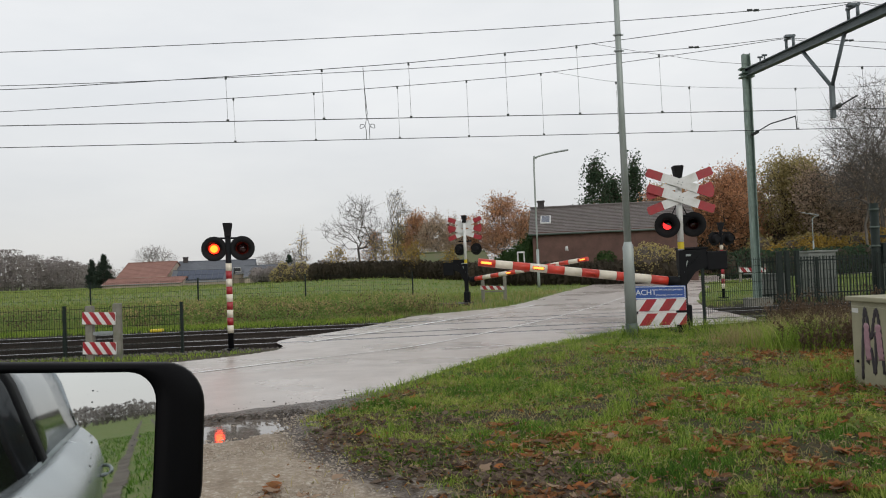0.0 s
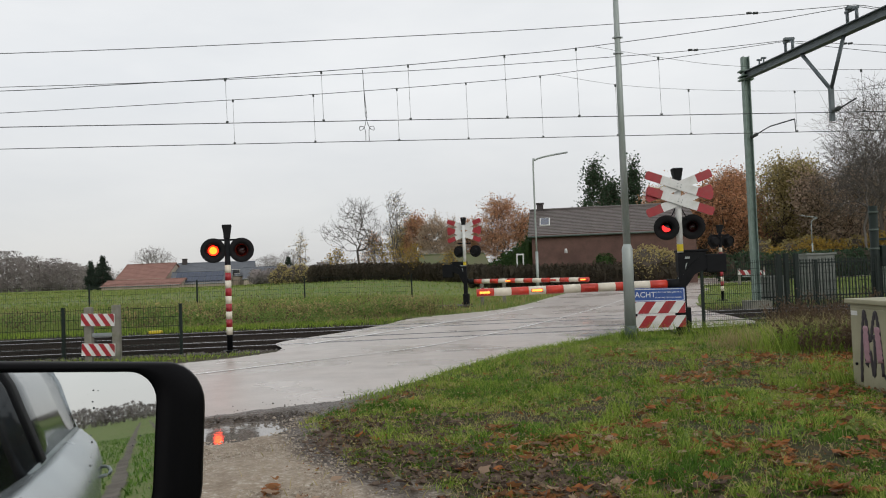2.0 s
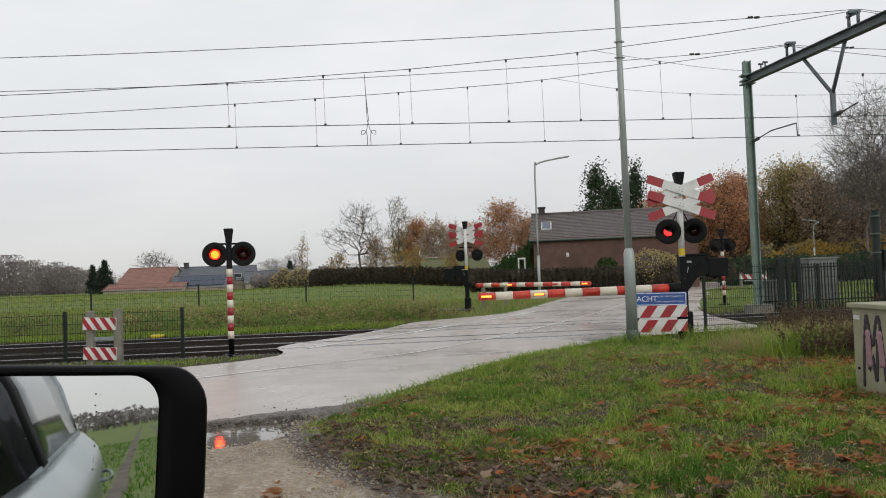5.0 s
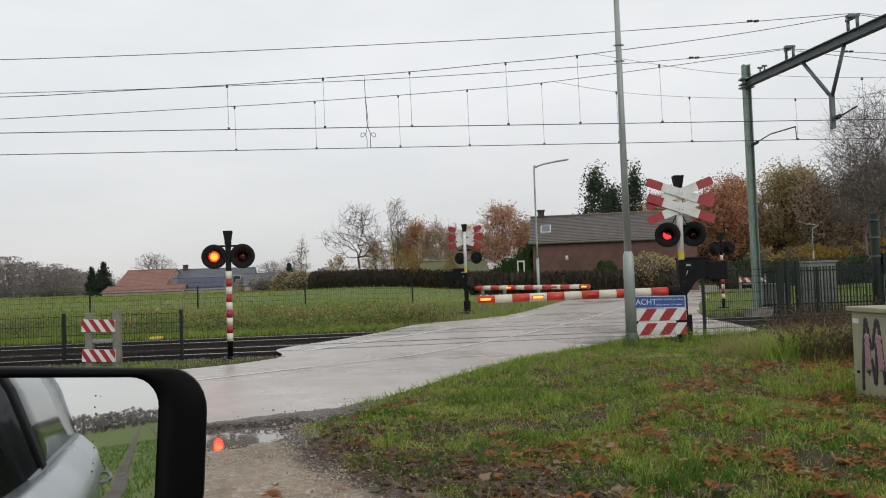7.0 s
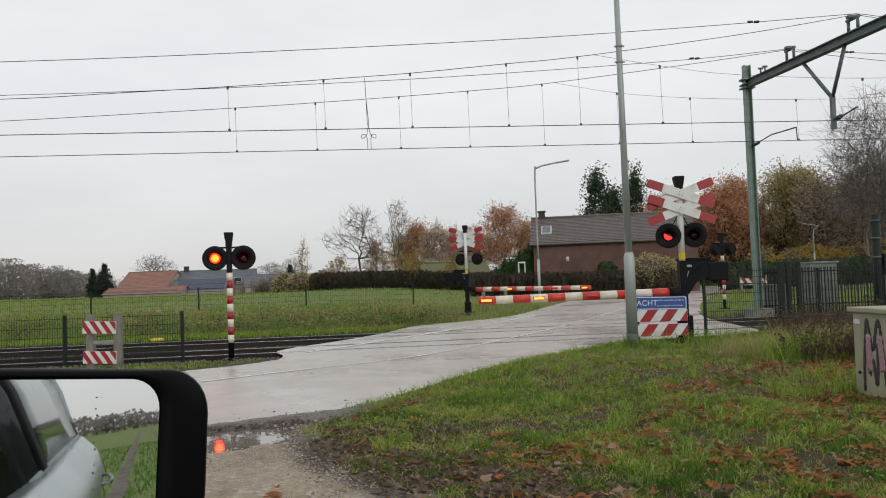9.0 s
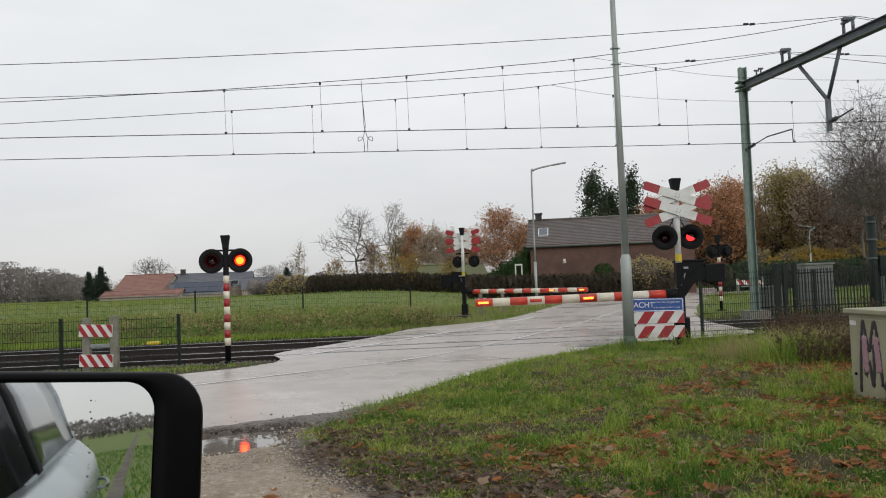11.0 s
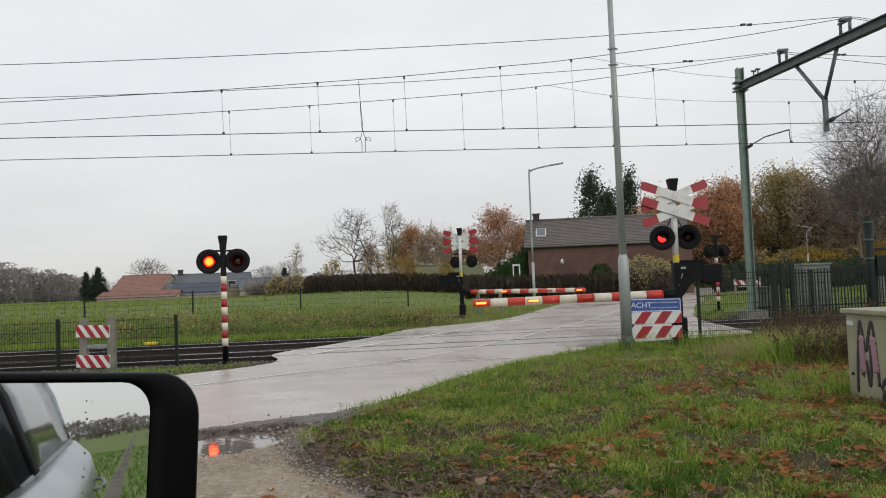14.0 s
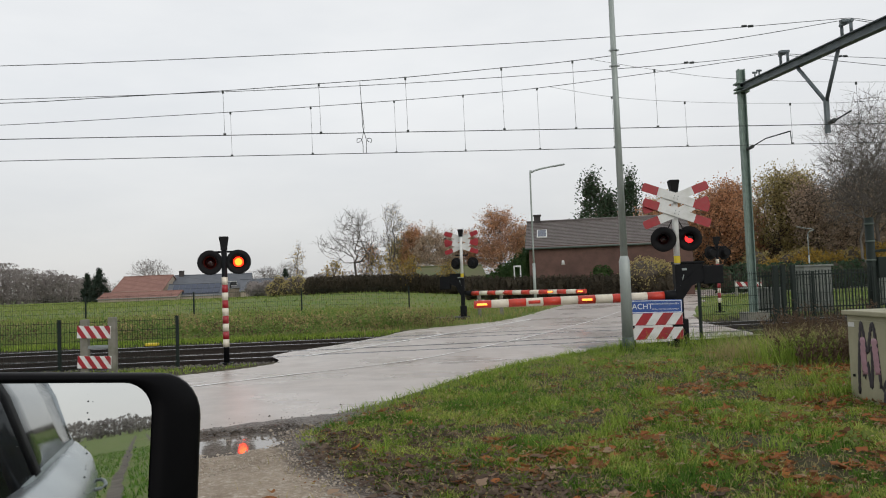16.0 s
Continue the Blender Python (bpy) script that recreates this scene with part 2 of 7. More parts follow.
M["litter_dark"] = leaf_mat("litter_dark", (0.09, 0.06, 0.045), (0.22, 0.165, 0.125))
M["leaf_orange"] = leaf_mat("leaf_orange", (0.64, 0.34, 0.18), (0.44, 0.24, 0.14))
M["leaf_yellow"] = leaf_mat("leaf_yellow", (0.5, 0.34, 0.07), (0.32, 0.22, 0.06))
M["leaf_brown"] = leaf_mat("leaf_brown", (0.58, 0.44, 0.32), (0.42, 0.33, 0.245))
M["leaf_olive"] = leaf_mat("leaf_olive", (0.50, 0.41, 0.18), (0.34, 0.29, 0.13))
M["leaf_dark"] = leaf_mat("leaf_dark", (0.045, 0.08, 0.045), (0.08, 0.12, 0.07))
M["hedge"] = leaf_mat("hedge", (0.052, 0.047, 0.035), (0.105, 0.085, 0.06))
M["ivy"] = leaf_mat("ivy", (0.03, 0.065, 0.022), (0.06, 0.10, 0.03))
M["weed"] = leaf_mat("weed", (0.17, 0.115, 0.075), (0.09, 0.065, 0.045))
# greyed and lightened: the haze of distance is put into this colour
M["hazed_wood"] = leaf_mat("hazed_wood", (0.215, 0.192, 0.182), (0.34, 0.305, 0.29))
M["far_conifer"] = leaf_mat("far_conifer", (0.035, 0.055, 0.04), (0.055, 0.075, 0.055))


# ---- building helpers ----
def thing(name, label, category, m=None, group="", kind=""):
    ob = new(name)
    ob.empty_display_size = 0.1
    if m is not None:
        ob.matrix_basis = m
    return tagged(ob, label, category, group, kind)


def finish(bm, name, mats):
    me = bpy.data.meshes.new(name)
    bm.normal_update()
    bm.to_mesh(me)
    bm.free()
    for one in mats if isinstance(mats, (list, tuple)) else [mats]:
        me.materials.append(one)
    return me


def part(name, bm, material, parent, label="", m=None):
    ob = new(name, finish(bm, name, material))
    ob.parent = parent
    if m is not None:
        ob.matrix_basis = m
    return tagged(ob, label)


def box(bm, c, s, m=None, mi=0, bevel=0.0):
    mm = Matrix.Translation(c) @ Matrix.Diagonal((*s, 1))
    if m is not None:
        mm = m @ mm
    r = bmesh.ops.create_cube(bm, size=1.0, matrix=mm)
    faces = {f for v in r["verts"] for f in v.link_faces}
    for f in faces:
        f.material_index = mi
    if bevel:
        edges = list({e for f in faces for e in f.edges})
        bmesh.ops.bevel(bm, geom=edges, offset=bevel, segments=2, affect="EDGES", profile=0.6, material=mi)
    return bm


def tube(bm, pts, radii, n=10, mi=0, cap=True):
    pts = [Vector(p) for p in pts]
    radii = radii if isinstance(radii, (list, tuple)) else [radii] * len(pts)
    rings = []
    for i, p in enumerate(pts):
        d = (pts[min(i + 1, len(pts) - 1)] - pts[max(i - 1, 0)]).normalized()
        ref = Vector((1, 0, 0)) if abs(d.x) < 0.9 else Vector((0, 1, 0))
        u = d.cross(ref).normalized()
        w = d.cross(u)
        rings.append([bm.verts.new(p + (u * math.cos(2 * math.pi * k / n) + w * math.sin(2 * math.pi * k / n)) * radii[i]) for k in range(n)])
    for a, b in zip(rings, rings[1:]):
        for k in range(n):
            f = bm.faces.new((a[k], a[(k + 1) % n], b[(k + 1) % n], b[k]))
            f.smooth, f.material_index = True, mi
    if cap:
        for ring in (rings[0][::-1], rings[-1]):
            bm.faces.new(ring).material_index = mi
    return bm


def plate(bm, outline, depth, m=None, mi=0):
    """A flat prism: outline in x, z, with its thickness along y."""
    m = m or Matrix()
    a = [bm.verts.new(m @ Vector((x, -depth / 2, z))) for x, z in outline]
    b = [bm.verts.new(m @ Vector((x, depth / 2, z))) for x, z in outline]
    n = len(a)
    fs = [bm.faces.new(a), bm.faces.new(b[::-1])]
    fs += [bm.faces.new((a[k], b[k], b[(k + 1) % n], a[(k + 1) % n])) for k in range(n)]
    for f in fs:
        f.material_index = mi
    return bm


def mesh_np(name, verts, faces, mats, smooth=False, index=None):
    """A mesh from arrays: verts n x 3, faces m x k."""
    me = bpy.data.meshes.new(name)
    k = faces.shape[1]
    me.vertices.add(len(verts))
    me.vertices.foreach_set("co", np.asarray(verts, dtype=np.float32).ravel())
    me.loops.add(faces.size)
    me.loops.foreach_set("vertex_index", faces.astype(np.int32).ravel())
    me.polygons.add(len(faces))
    me.polygons.foreach_set("loop_start", np.arange(0, faces.size, k, dtype=np.int32))
    me.polygons.foreach_set("loop_total", np.full(len(faces), k, dtype=np.int32))
    if smooth:
        me.polygons.foreach_set("use_smooth", np.ones(len(faces), dtype=bool))
    for one in mats if isinstance(mats, (list, tuple)) else [mats]:
        me.materials.append(one)
    if index is not None:
        me.polygons.foreach_set("material_index", index.astype(np.int32))
    me.update(calc_edges=True)
    me.validate()
    return me


def smooth_line(pts, step=0.5):
    """A Catmull-Rom line through the points."""
    p = [np.array(q, dtype=float) for q in pts]
    p = [2 * p[0] - p[1]] + p + [2 * p[-1] - p[-2]]
    out = []
    for a, b, c, d in zip(p, p[1:], p[2:], p[3:]):
        n = max(2, int(np.linalg.norm(c - b) / step))
        for i in range(n):
            t = i / n
            out.append(0.5 * (2 * b + (c - a) * t + (2 * a - 5 * b + 4 * c - d) * t * t + (3 * b - a - 3 * c + d) * t ** 3))
    out.append(p[-2])
    return np.array(out)


# ---- the lie of the land ----
def sm(a, b, x):
    t = np.clip((np.asarray(x, dtype=float) - a) / (b - a), 0, 1)
    return t * t * (3 - 2 * t)


LEFT_EDGE = [(-40, -14), (-22, 1), (-12, 9), (-6.8, 12.9), (-5.1, 14.25), (-3.7, 16.9), (-4.1, 19.0), (-2.9, 21.6), (-1.9, 24.2), (-0.9, 27.4), (2.6, 31.2), (6.8, 41), (12.5, 53), (24, 64), (60, 78)]
RIGHT_EDGE = [(-30, -24), (-16, -6), (-7, 3.6), (-2.5, 7.7), (-0.87, 8.85), (0.67, 12.0), (2.15, 15.0), (4.3, 18.0), (7.7, 19.4), (8.3, 22), (8.6, 25), (9.6, 29), (13, 38), (20, 48), (62, 70)]


def road_sides(per=14):
    ls, rs = [], []
    a, b = [np.array(p, float) for p in LEFT_EDGE], [np.array(p, float) for p in RIGHT_EDGE]
    for pts, out in ((a, ls), (b, rs)):
        p = [2 * pts[0] - pts[1]] + pts + [2 * pts[-1] - pts[-2]]
        for q0, q1, q2, q3 in zip(p, p[1:], p[2:], p[3:]):
            for i in range(per):
                t = i / per
                out.append(0.5 * (2 * q1 + (q2 - q0) * t + (2 * q0 - 5 * q1 + 4 * q2 - q3) * t * t + (3 * q1 - q0 - 3 * q2 + q3) * t ** 3))
        out.append(pts[-1])
    return np.array(ls), np.array(rs)


ROAD_L, ROAD_R = road_sides()
ROAD_POLY = np.concatenate([ROAD_L[::2], ROAD_R[::-2]])


def inside(x, y, poly):
    x, y = np.asarray(x, float), np.asarray(y, float)
    res = np.zeros(x.shape, dtype=bool)
    for (x0, y0), (x1, y1) in zip(poly, np.roll(poly, -1, axis=0)):
        cond = (y0 > y) != (y1 > y)
        if y1 != y0:
            res ^= cond & (x < (x1 - x0) * (y - y0) / (y1 - y0) + x0)
    return res


def road_dist(x, y):
    """Distance to the road's edge, negative on the road."""
    x, y = np.asarray(x, float), np.asarray(y, float)
    best = np.full(x.shape, 1e9)
    poly = ROAD_POLY
    for (x0, y0), (x1, y1) in zip(poly, np.roll(poly, -1, axis=0)):
        dx, dy = x1 - x0, y1 - y0
        t = np.clip(((x - x0) * dx + (y - y0) * dy) / (dx * dx + dy * dy + 1e-12), 0, 1)
        best = np.minimum(best, np.hypot(x - x0 - t * dx, y - y0 - t * dy))
    return np.where(inside(x, y, poly), -best, best)


def track_y(k, x):
    return (19.5, 23.4)[k] + 0.09 * x


def base_height(x, y):
    x, y = np.asarray(x, float), np.asarray(y, float)
    z = 0.2 * (1 - sm(10.5, 17, y))
    z = z + 0.25 * sm(28, 42, y) + 0.22 * sm(27, 34, y) * sm(2, -5, x)
    z = z - 0.11 * np.exp(-((x - 0.6) / 1.9) ** 2 - ((y - 33.8) / 1.6) ** 2)
    z = z + 0.72 * np.exp(-((x + 6) / 17) ** 2) * sm(38, 60, y)
    return z + 0.05 * sm(0.5, 2, x) * sm(16, 12, y) * sm(4, 6, y)


def soft_noise(x, y, s, seed=0.0):
    return np.array([noise.noise((a * s + seed, b * s - seed, seed)) for a, b in zip(np.ravel(x), np.ravel(y))]).reshape(np.shape(x))


PUDDLE = np.array([(-2.6, 6.5), (-2.14, 6.69), (-1.89, 6.87), (-1.69, 7.07), (-1.5, 7.6), (-1.62, 7.78), (-1.89, 7.86), (-2.13, 7.72), (-2.35, 7.45), (-3.0, 7.0), (-3.1, 6.6)])


def soil_mask(x, y):
    """1 on bare gravel and mud, 0 under grass."""
    edge = np.interp(y, [0, 3.5, 4.7, 6.0, 7.5, 8.7, 9.3], [1.2, 0.6, 0.05, -0.75, -1.35, -0.85, -0.6])
    m = sm(0.35, -0.35, np.asarray(x) - edge) * sm(9.6, 8.9, y)
    return m


def puddle_depth(x, y):
    cx, cy = (np.asarray(x) + 2.15) / 0.75, (np.asarray(y) - 7.2) / 0.62
    return np.clip(1 - (cx * cx + cy * cy), 0, 1)


def height(x, y):
    z = base_height(x, y)
    yy = np.asarray(y) - 0.09 * np.asarray(x)
    dip = sm(17.3, 18.3, yy) * sm(26.2, 25.2, yy)
    return z - 0.17 * dip


def build_ground():
    def axis(lo, hi, step, far):
        mid = np.arange(lo, hi, step)
        out, s = [], step
        v = hi
        while v < far:
            out.append(v)
            s *= 1.16
            v += s
        back, s, v = [], step, lo
        while v > -far:
            s *= 1.16
            v -= s
            back.append(v)
        return np.concatenate([back[::-1], mid, out])
    xs, ys = axis(-5.0, 7.0, 0.11, 3000), axis(4.0, 17.0, 0.11, 3000)
    gx, gy = np.meshgrid(xs, ys)
    z = height(gx, gy)
    rd = np.full(gx.shape, 50.0)
    near = (np.abs(gx) < 70) & (gy > -30) & (gy < 85)
    rd[near] = road_dist(gx[near], gy[near])
    z = np.where(rd < 0, np.minimum(z, base_height(gx, gy)) - 0.05 * sm(-0.2, -0.6, rd), z)
    soil = soil_mask(gx, gy)
    close = (np.abs(gx) < 12) & (gy > 3) & (gy < 18)
    bumps = np.zeros(gx.shape)
    bumps[close] = soft_noise(gx[close], gy[close], 1.1, 3.1) * 0.035 + soft_noise(gx[close], gy[close], 4.3, 7.7) * 0.018
    mud = soil * sm(0.9, 0.1, rd) + soil * sm(-0.6, 0.1, gx - np.interp(gy, [0, 4.7, 6, 7.5], [0.6, -0.1, -0.9, -1.5]))
    bumps[close] += np.clip(mud[close], 0, 1) * soft_noise(gx[close], gy[close], 9.0, 1.7) * 0.035
    z = z + np.where(rd > 0.05, bumps, 0) * sm(0.0, 0.3, rd)
    z = z + 0.016 * sm(0.35, 0.0, rd) * (rd > -0.13)
    z = z - 0.075 * puddle_depth(gx, gy) ** 0.7 * (rd > 0)
    n = len(xs)
    idx = np.arange(len(xs) * len(ys)).reshape(len(ys), n)
    faces = np.stack([idx[:-1, :-1], idx[:-1, 1:], idx[1:, 1:], idx[1:, :-1]], -1).reshape(-1, 4)
    me = mesh_np("ground", np.stack([gx, gy, z], -1).reshape(-1, 3), faces, ground_material(), smooth=True)
    for key, val in (("soil", soil), ("mud", np.clip(mud, 0, 1)), ("field", np.maximum(sm(26.5, 29, gy - 0.09 * gx), sm(2.0, -1.0, gy))), ("bed", sm(17.0, 17.6, gy - 0.09 * gx) * sm(26.4, 25.6, gy - 0.09 * gx))):
        at = me.attributes.new(key, "FLOAT", "POINT")
        at.data.foreach_set("value", val.astype(np.float32).ravel())
    return tagged(new("ground", me), "wet grassy verge, gravel track and field", "ground", kind="structure")


def ground_material():
    m = bpy.data.materials.new("ground")
    m.use_nodes = True
    nt = m.node_tree
    N, L = nt.nodes.new, nt.links.new
    p = nt.nodes["Principled BSDF"]
    tc = N("ShaderNodeTexCoord")

    def nz(scale, detail=6, rough=0.6):
        n = N("ShaderNodeTexNoise")
        n.inputs["Scale"].default_value, n.inputs["Detail"].default_value, n.inputs["Roughness"].default_value = scale, detail, rough
        L(tc.outputs["Object"], n.inputs["Vector"])
        return n.outputs["Fac"]

    def two(a, b, f, lo=0.35, hi=0.65):
        r, x = N("ShaderNodeMapRange"), N("ShaderNodeMix")
        r.inputs["From Min"].default_value, r.inputs["From Max"].default_value = lo, hi
        L(f, r.inputs["Value"])
        x.data_type = "RGBA"
        for sock, c in (("A", a), ("B", b)):
            if isinstance(c, tuple):
                x.inputs[sock].default_value = (*c, 1)
            else:
                L(c, x.inputs[sock])
        L(r.outputs[0], x.inputs["Factor"])
        return x.outputs["Result"]

    def attr(name):
        a = N("ShaderNodeAttribute")
        a.attribute_name = name
        return a.outputs["Fac"]

    def jitter(f, n, amount):
        x = N("ShaderNodeMath")
        x.operation = "MULTIPLY_ADD"
        x.inputs[1].default_value = amount
        L(n, x.inputs[0])
        L(f, x.inputs[2])
        return x.outputs[0]

    big, mid, fine, grit = nz(0.5), nz(3.0), nz(22), nz(110, 3)
    verge = two(two((0.035, 0.045, 0.015), (0.06, 0.05, 0.025), mid), (0.075, 0.05, 0.034), fine, 0.46, 0.66)
    field = two(two((0.10, 0.175, 0.035), (0.18, 0.2, 0.065), big), (0.2, 0.17, 0.085), mid, 0.5, 0.8)
    turf = two(verge, field, attr("field"), 0.3, 0.7)
    vor = N("ShaderNodeTexVoronoi")
    vor.inputs["Scale"].default_value = 38
    L(tc.outputs["Object"], vor.inputs["Vector"])
    stones = two((0.36, 0.30, 0.235), (0.52, 0.47, 0.40), vor.outputs["Color"], 0.45, 0.95)
    gravel = two(two((0.29, 0.235, 0.175), stones, fine, 0.4, 0.62), (0.19, 0.145, 0.105), mid, 0.5, 0.75)
    mud = two((0.055, 0.043, 0.034), (0.12, 0.095, 0.075), fine)
    soil = two(gravel, mud, jitter(attr("mud"), mid, 0.5), 0.55, 0.95)
    col = two(turf, soil, jitter(attr("soil"), fine, 0.6), 0.6, 0.95)
    col = two(col, two((0.06, 0.05, 0.042), (0.03, 0.026, 0.023), grit), attr("bed"), 0.3, 0.7)
    L(col, p.inputs["Base Color"])
    p.inputs["Specular IOR Level"].default_value = 0.16
    wet = N("ShaderNodeMapRange")
    wet.inputs["From Min"].default_value, wet.inputs["From Max"].default_value = 0.5, 1.2
    wet.inputs["To Min"].default_value, wet.inputs["To Max"].default_value = 0.8, 0.28
    L(jitter(attr("mud"), fine, 0.6), wet.inputs["Value"])
    L(wet.outputs[0], p.inputs["Roughness"])
    add = N("ShaderNodeMath")
    L(fine, add.inputs[0])
    L(vor.outputs["Distance"], add.inputs[1])
    bp = N("ShaderNodeBump")
    bp.inputs["Strength"].default_value, bp.inputs["Distance"].default_value = 0.6, 0.025
    L(add.outputs[0], bp.inputs["Height"])
    L(bp.outputs[0], p.inputs["Normal"])
    return m


def road_material():
    m = bpy.data.materials.new("wet_asphalt")
    m.use_nodes = True
    nt = m.node_tree
    N, L = nt.nodes.new, nt.links.new
    p = nt.nodes["Principled BSDF"]
    tc = N("ShaderNodeTexCoord")
    out = []
    for s, d in ((0.35, 5), (2.2, 6), (140, 3)):
        n = N("ShaderNodeTexNoise")
        n.inputs["Scale"].default_value, n.inputs["Detail"].default_value = s, d
        L(tc.outputs["Object"], n.inputs["Vector"])
        out.append(n.outputs["Fac"])
    r = N("ShaderNodeValToRGB")
    r.color_ramp.elements[0].position, r.color_ramp.elements[0].color = 0.35, (0.345, 0.302, 0.27, 1)
    r.color_ramp.elements[1].position, r.color_ramp.elements[1].color = 0.68, (0.475, 0.42, 0.38, 1)
    mx = N("ShaderNodeMath")
    mx.operation = "MULTIPLY_ADD"
    mx.inputs[1].default_value = 0.35
    L(out[2], mx.inputs[0])
    L(out[1], mx.inputs[2])
    ad = N("ShaderNodeMath")
    ad.operation = "MULTIPLY_ADD"
    ad.inputs[1].default_value = 0.8
    L(mx.outputs[0], ad.inputs[0])
    ad.inputs[2].default_value = -0.02
    L(ad.outputs[0], r.inputs[0])
    L(r.outputs[0], p.inputs["Base Color"])
    rr = N("ShaderNodeMapRange")
    rr.inputs["From Min"].default_value, rr.inputs["From Max"].default_value = 0.35, 0.65
    rr.inputs["To Min"].default_value, rr.inputs["To Max"].default_value = 0.2, 0.42
    L(out[0], rr.inputs["Value"])
    L(rr.outputs[0], p.inputs["Roughness"])
    bp = N("ShaderNodeBump")
    bp.inputs["Strength"].default_value, bp.inputs["Distance"].default_value = 0.25, 0.004
    L(out[2], bp.inputs["Height"])
    L(bp.outputs[0], p.inputs["Normal"])
    return m


def build_road():
    cols = 15
    t = np.linspace(0, 1, cols)[None, :, None]
    g = ROAD_L[:, None, :] * (1 - t) + ROAD_R[:, None, :] * t
    z = base_height(g[..., 0], g[..., 1]) + 0.012
    v = np.concatenate([g, z[..., None]], -1)
    n = len(ROAD_L)
    idx = np.arange(n * cols).reshape(n, cols)
    faces = np.stack([idx[:-1, :-1], idx[:-1, 1:], idx[1:, 1:], idx[1:, :-1]], -1).reshape(-1, 4)
    return tagged(new("road", mesh_np("road", v.reshape(-1, 3), faces, road_material(), smooth=True)), "wet grey asphalt road over the crossing", "road", kind="structure")


def strip(name, pts, width, material, lift, parent=None, gaps=None):
    line = smooth_line(pts, 0.25)
    d = np.gradient(line, axis=0)
    nrm = np.stack([-d[:, 1], d[:, 0]], -1) / np.linalg.norm(d, axis=1)[:, None]
    a, b = line + nrm * width / 2, line - nrm * width / 2
    bm = bmesh.new()
    ra = [bm.verts.new((x, y, float(base_height(x, y)) + lift)) for x, y in a]
    rb = [bm.verts.new((x, y, float(base_height(x, y)) + lift)) for x, y in b]
    for i in range(len(line) - 1):
        if gaps and gaps(i * 0.25):
            continue
        bm.faces.new((ra[i], rb[i], rb[i + 1], ra[i + 1]))
    bmesh.ops.delete(bm, geom=[q for q in bm.verts if not q.link_faces], context="VERTS")
    ob = new(name, finish(bm, name, material))
    ob.parent = parent
    return ob


ground = build_ground()
road = build_road()
strip("centre_line", [(-9, 6.8), (-5.6, 10.0), (-3.77, 11.6), (-2.26, 13.8), (0.12, 17.4), (2.59, 22.0), (5.43, 28.3), (9.0, 36), (14.5, 46)], 0.075, M["line_paint"], 0.022, road)
strip("edge_line", [(-3.3, 18.1), (-1.1, 21.95), (1.9, 27.8), (3.6, 31)], 0.13, M["line_paint"], 0.022, road)
strip("side_line", [(-0.2, 15.2), (1.6, 15.4)], 0.08, M["line_paint"], 0.019, road)


def asphalt_patch():
    line = smooth_line([(3.05, 17.75), (3.5, 17.45), (4.1, 17.6), (4.35, 17.95), (3.8, 18.05), (3.3, 18.1), (3.05, 17.75)], 0.1)[:-1]
    rng = np.random.default_rng(3)
    bm = bmesh.new()
    bm.faces.new([bm.verts.new((x + rng.normal(0, 0.03), y + rng.normal(0, 0.03), float(base_height(x, y)) + 0.018)) for x, y in line])
    ob = new("worn_patch", finish(bm, "worn_patch", M["asphalt_panel"]))
    ob.parent = road


asphalt_patch()


def build_water():
    bm = bmesh.new()
    line = smooth_line(list(PUDDLE) + [PUDDLE[0]], 0.12)[:-1]
    c = line.mean(axis=0)
    line = c + (line - c) * 1.12
    bm.faces.new([bm.verts.new((x, y, 0.165)) for x, y in line])
    m = bpy.data.materials.new("puddle_water")
    m.use_nodes = True
    p = m.node_tree.nodes["Principled BSDF"]
    p.inputs["Base Color"].default_value = (0.2, 0.175, 0.15, 1)
    p.inputs["Roughness"].default_value, p.inputs["IOR"].default_value = 0.05, 1.45
    nz, bp = m.node_tree.nodes.new("ShaderNodeTexNoise"), m.node_tree.nodes.new("ShaderNodeBump")
    nz.inputs["Scale"].default_value = 14
    bp.inputs["Strength"].default_value, bp.inputs["Distance"].default_value = 0.12, 0.004
    m.node_tree.links.new(nz.outputs["Fac"], bp.inputs["Height"])
    m.node_tree.links.new(bp.outputs[0], p.inputs["Normal"])
    p.inputs["Specular IOR Level"].default_value = 0.9
    tagged(new("water", finish(bm, "water", m)), "muddy rain puddle on the gravel track", "puddle", kind="structure")


build_water()


# ---- railway ----
def build_rails():
    for k in (0, 1):
        for side in (-0.7525, 0.7525):
            t = thing("rail", "worn steel running rail", "rail", group="running rails")
            bm = bmesh.new()
            prof = [(-0.07, -0.16), (0.07, -0.16), (0.07, -0.145), (0.012, -0.13), (0.012, -0.03), (0.036, -0.025), (0.036, 0.012), (0.028, 0.02), (-0.028, 0.02), (-0.036, 0.012), (-0.036, -0.025), (-0.012, -0.03), (-0.012, -0.13), (-0.07, -0.145)]
            xs = (-160, -30, -4, 8.5, 30, 160)
            rings = [[bm.verts.new((x - 0.09 * side, float(track_y(k, x)) + side + a, z)) for a, z in prof] for x in xs]
            for r0, r1 in zip(rings, rings[1:]):
                for i in range(len(prof)):
                    f = bm.faces.new((r0[i], r0[(i + 1) % len(prof)], r1[(i + 1) % len(prof)], r1[i]))
                    f.material_index = 1 if i in (7, 8, 6) else 0
            part("running_rail", bm, [M["rail_steel"], M["rail_top"]], t)
        # flange grooves in the road
        for side in (-0.66, 0.66):
            y = [(x, float(track_y(k, x)) + side) for x in (-3.2 + 1.2 * k, 0, 4, 8.2)]
            strip("flange_groove", y, 0.07, M["matt_black"], 0.018, road)


build_rails()


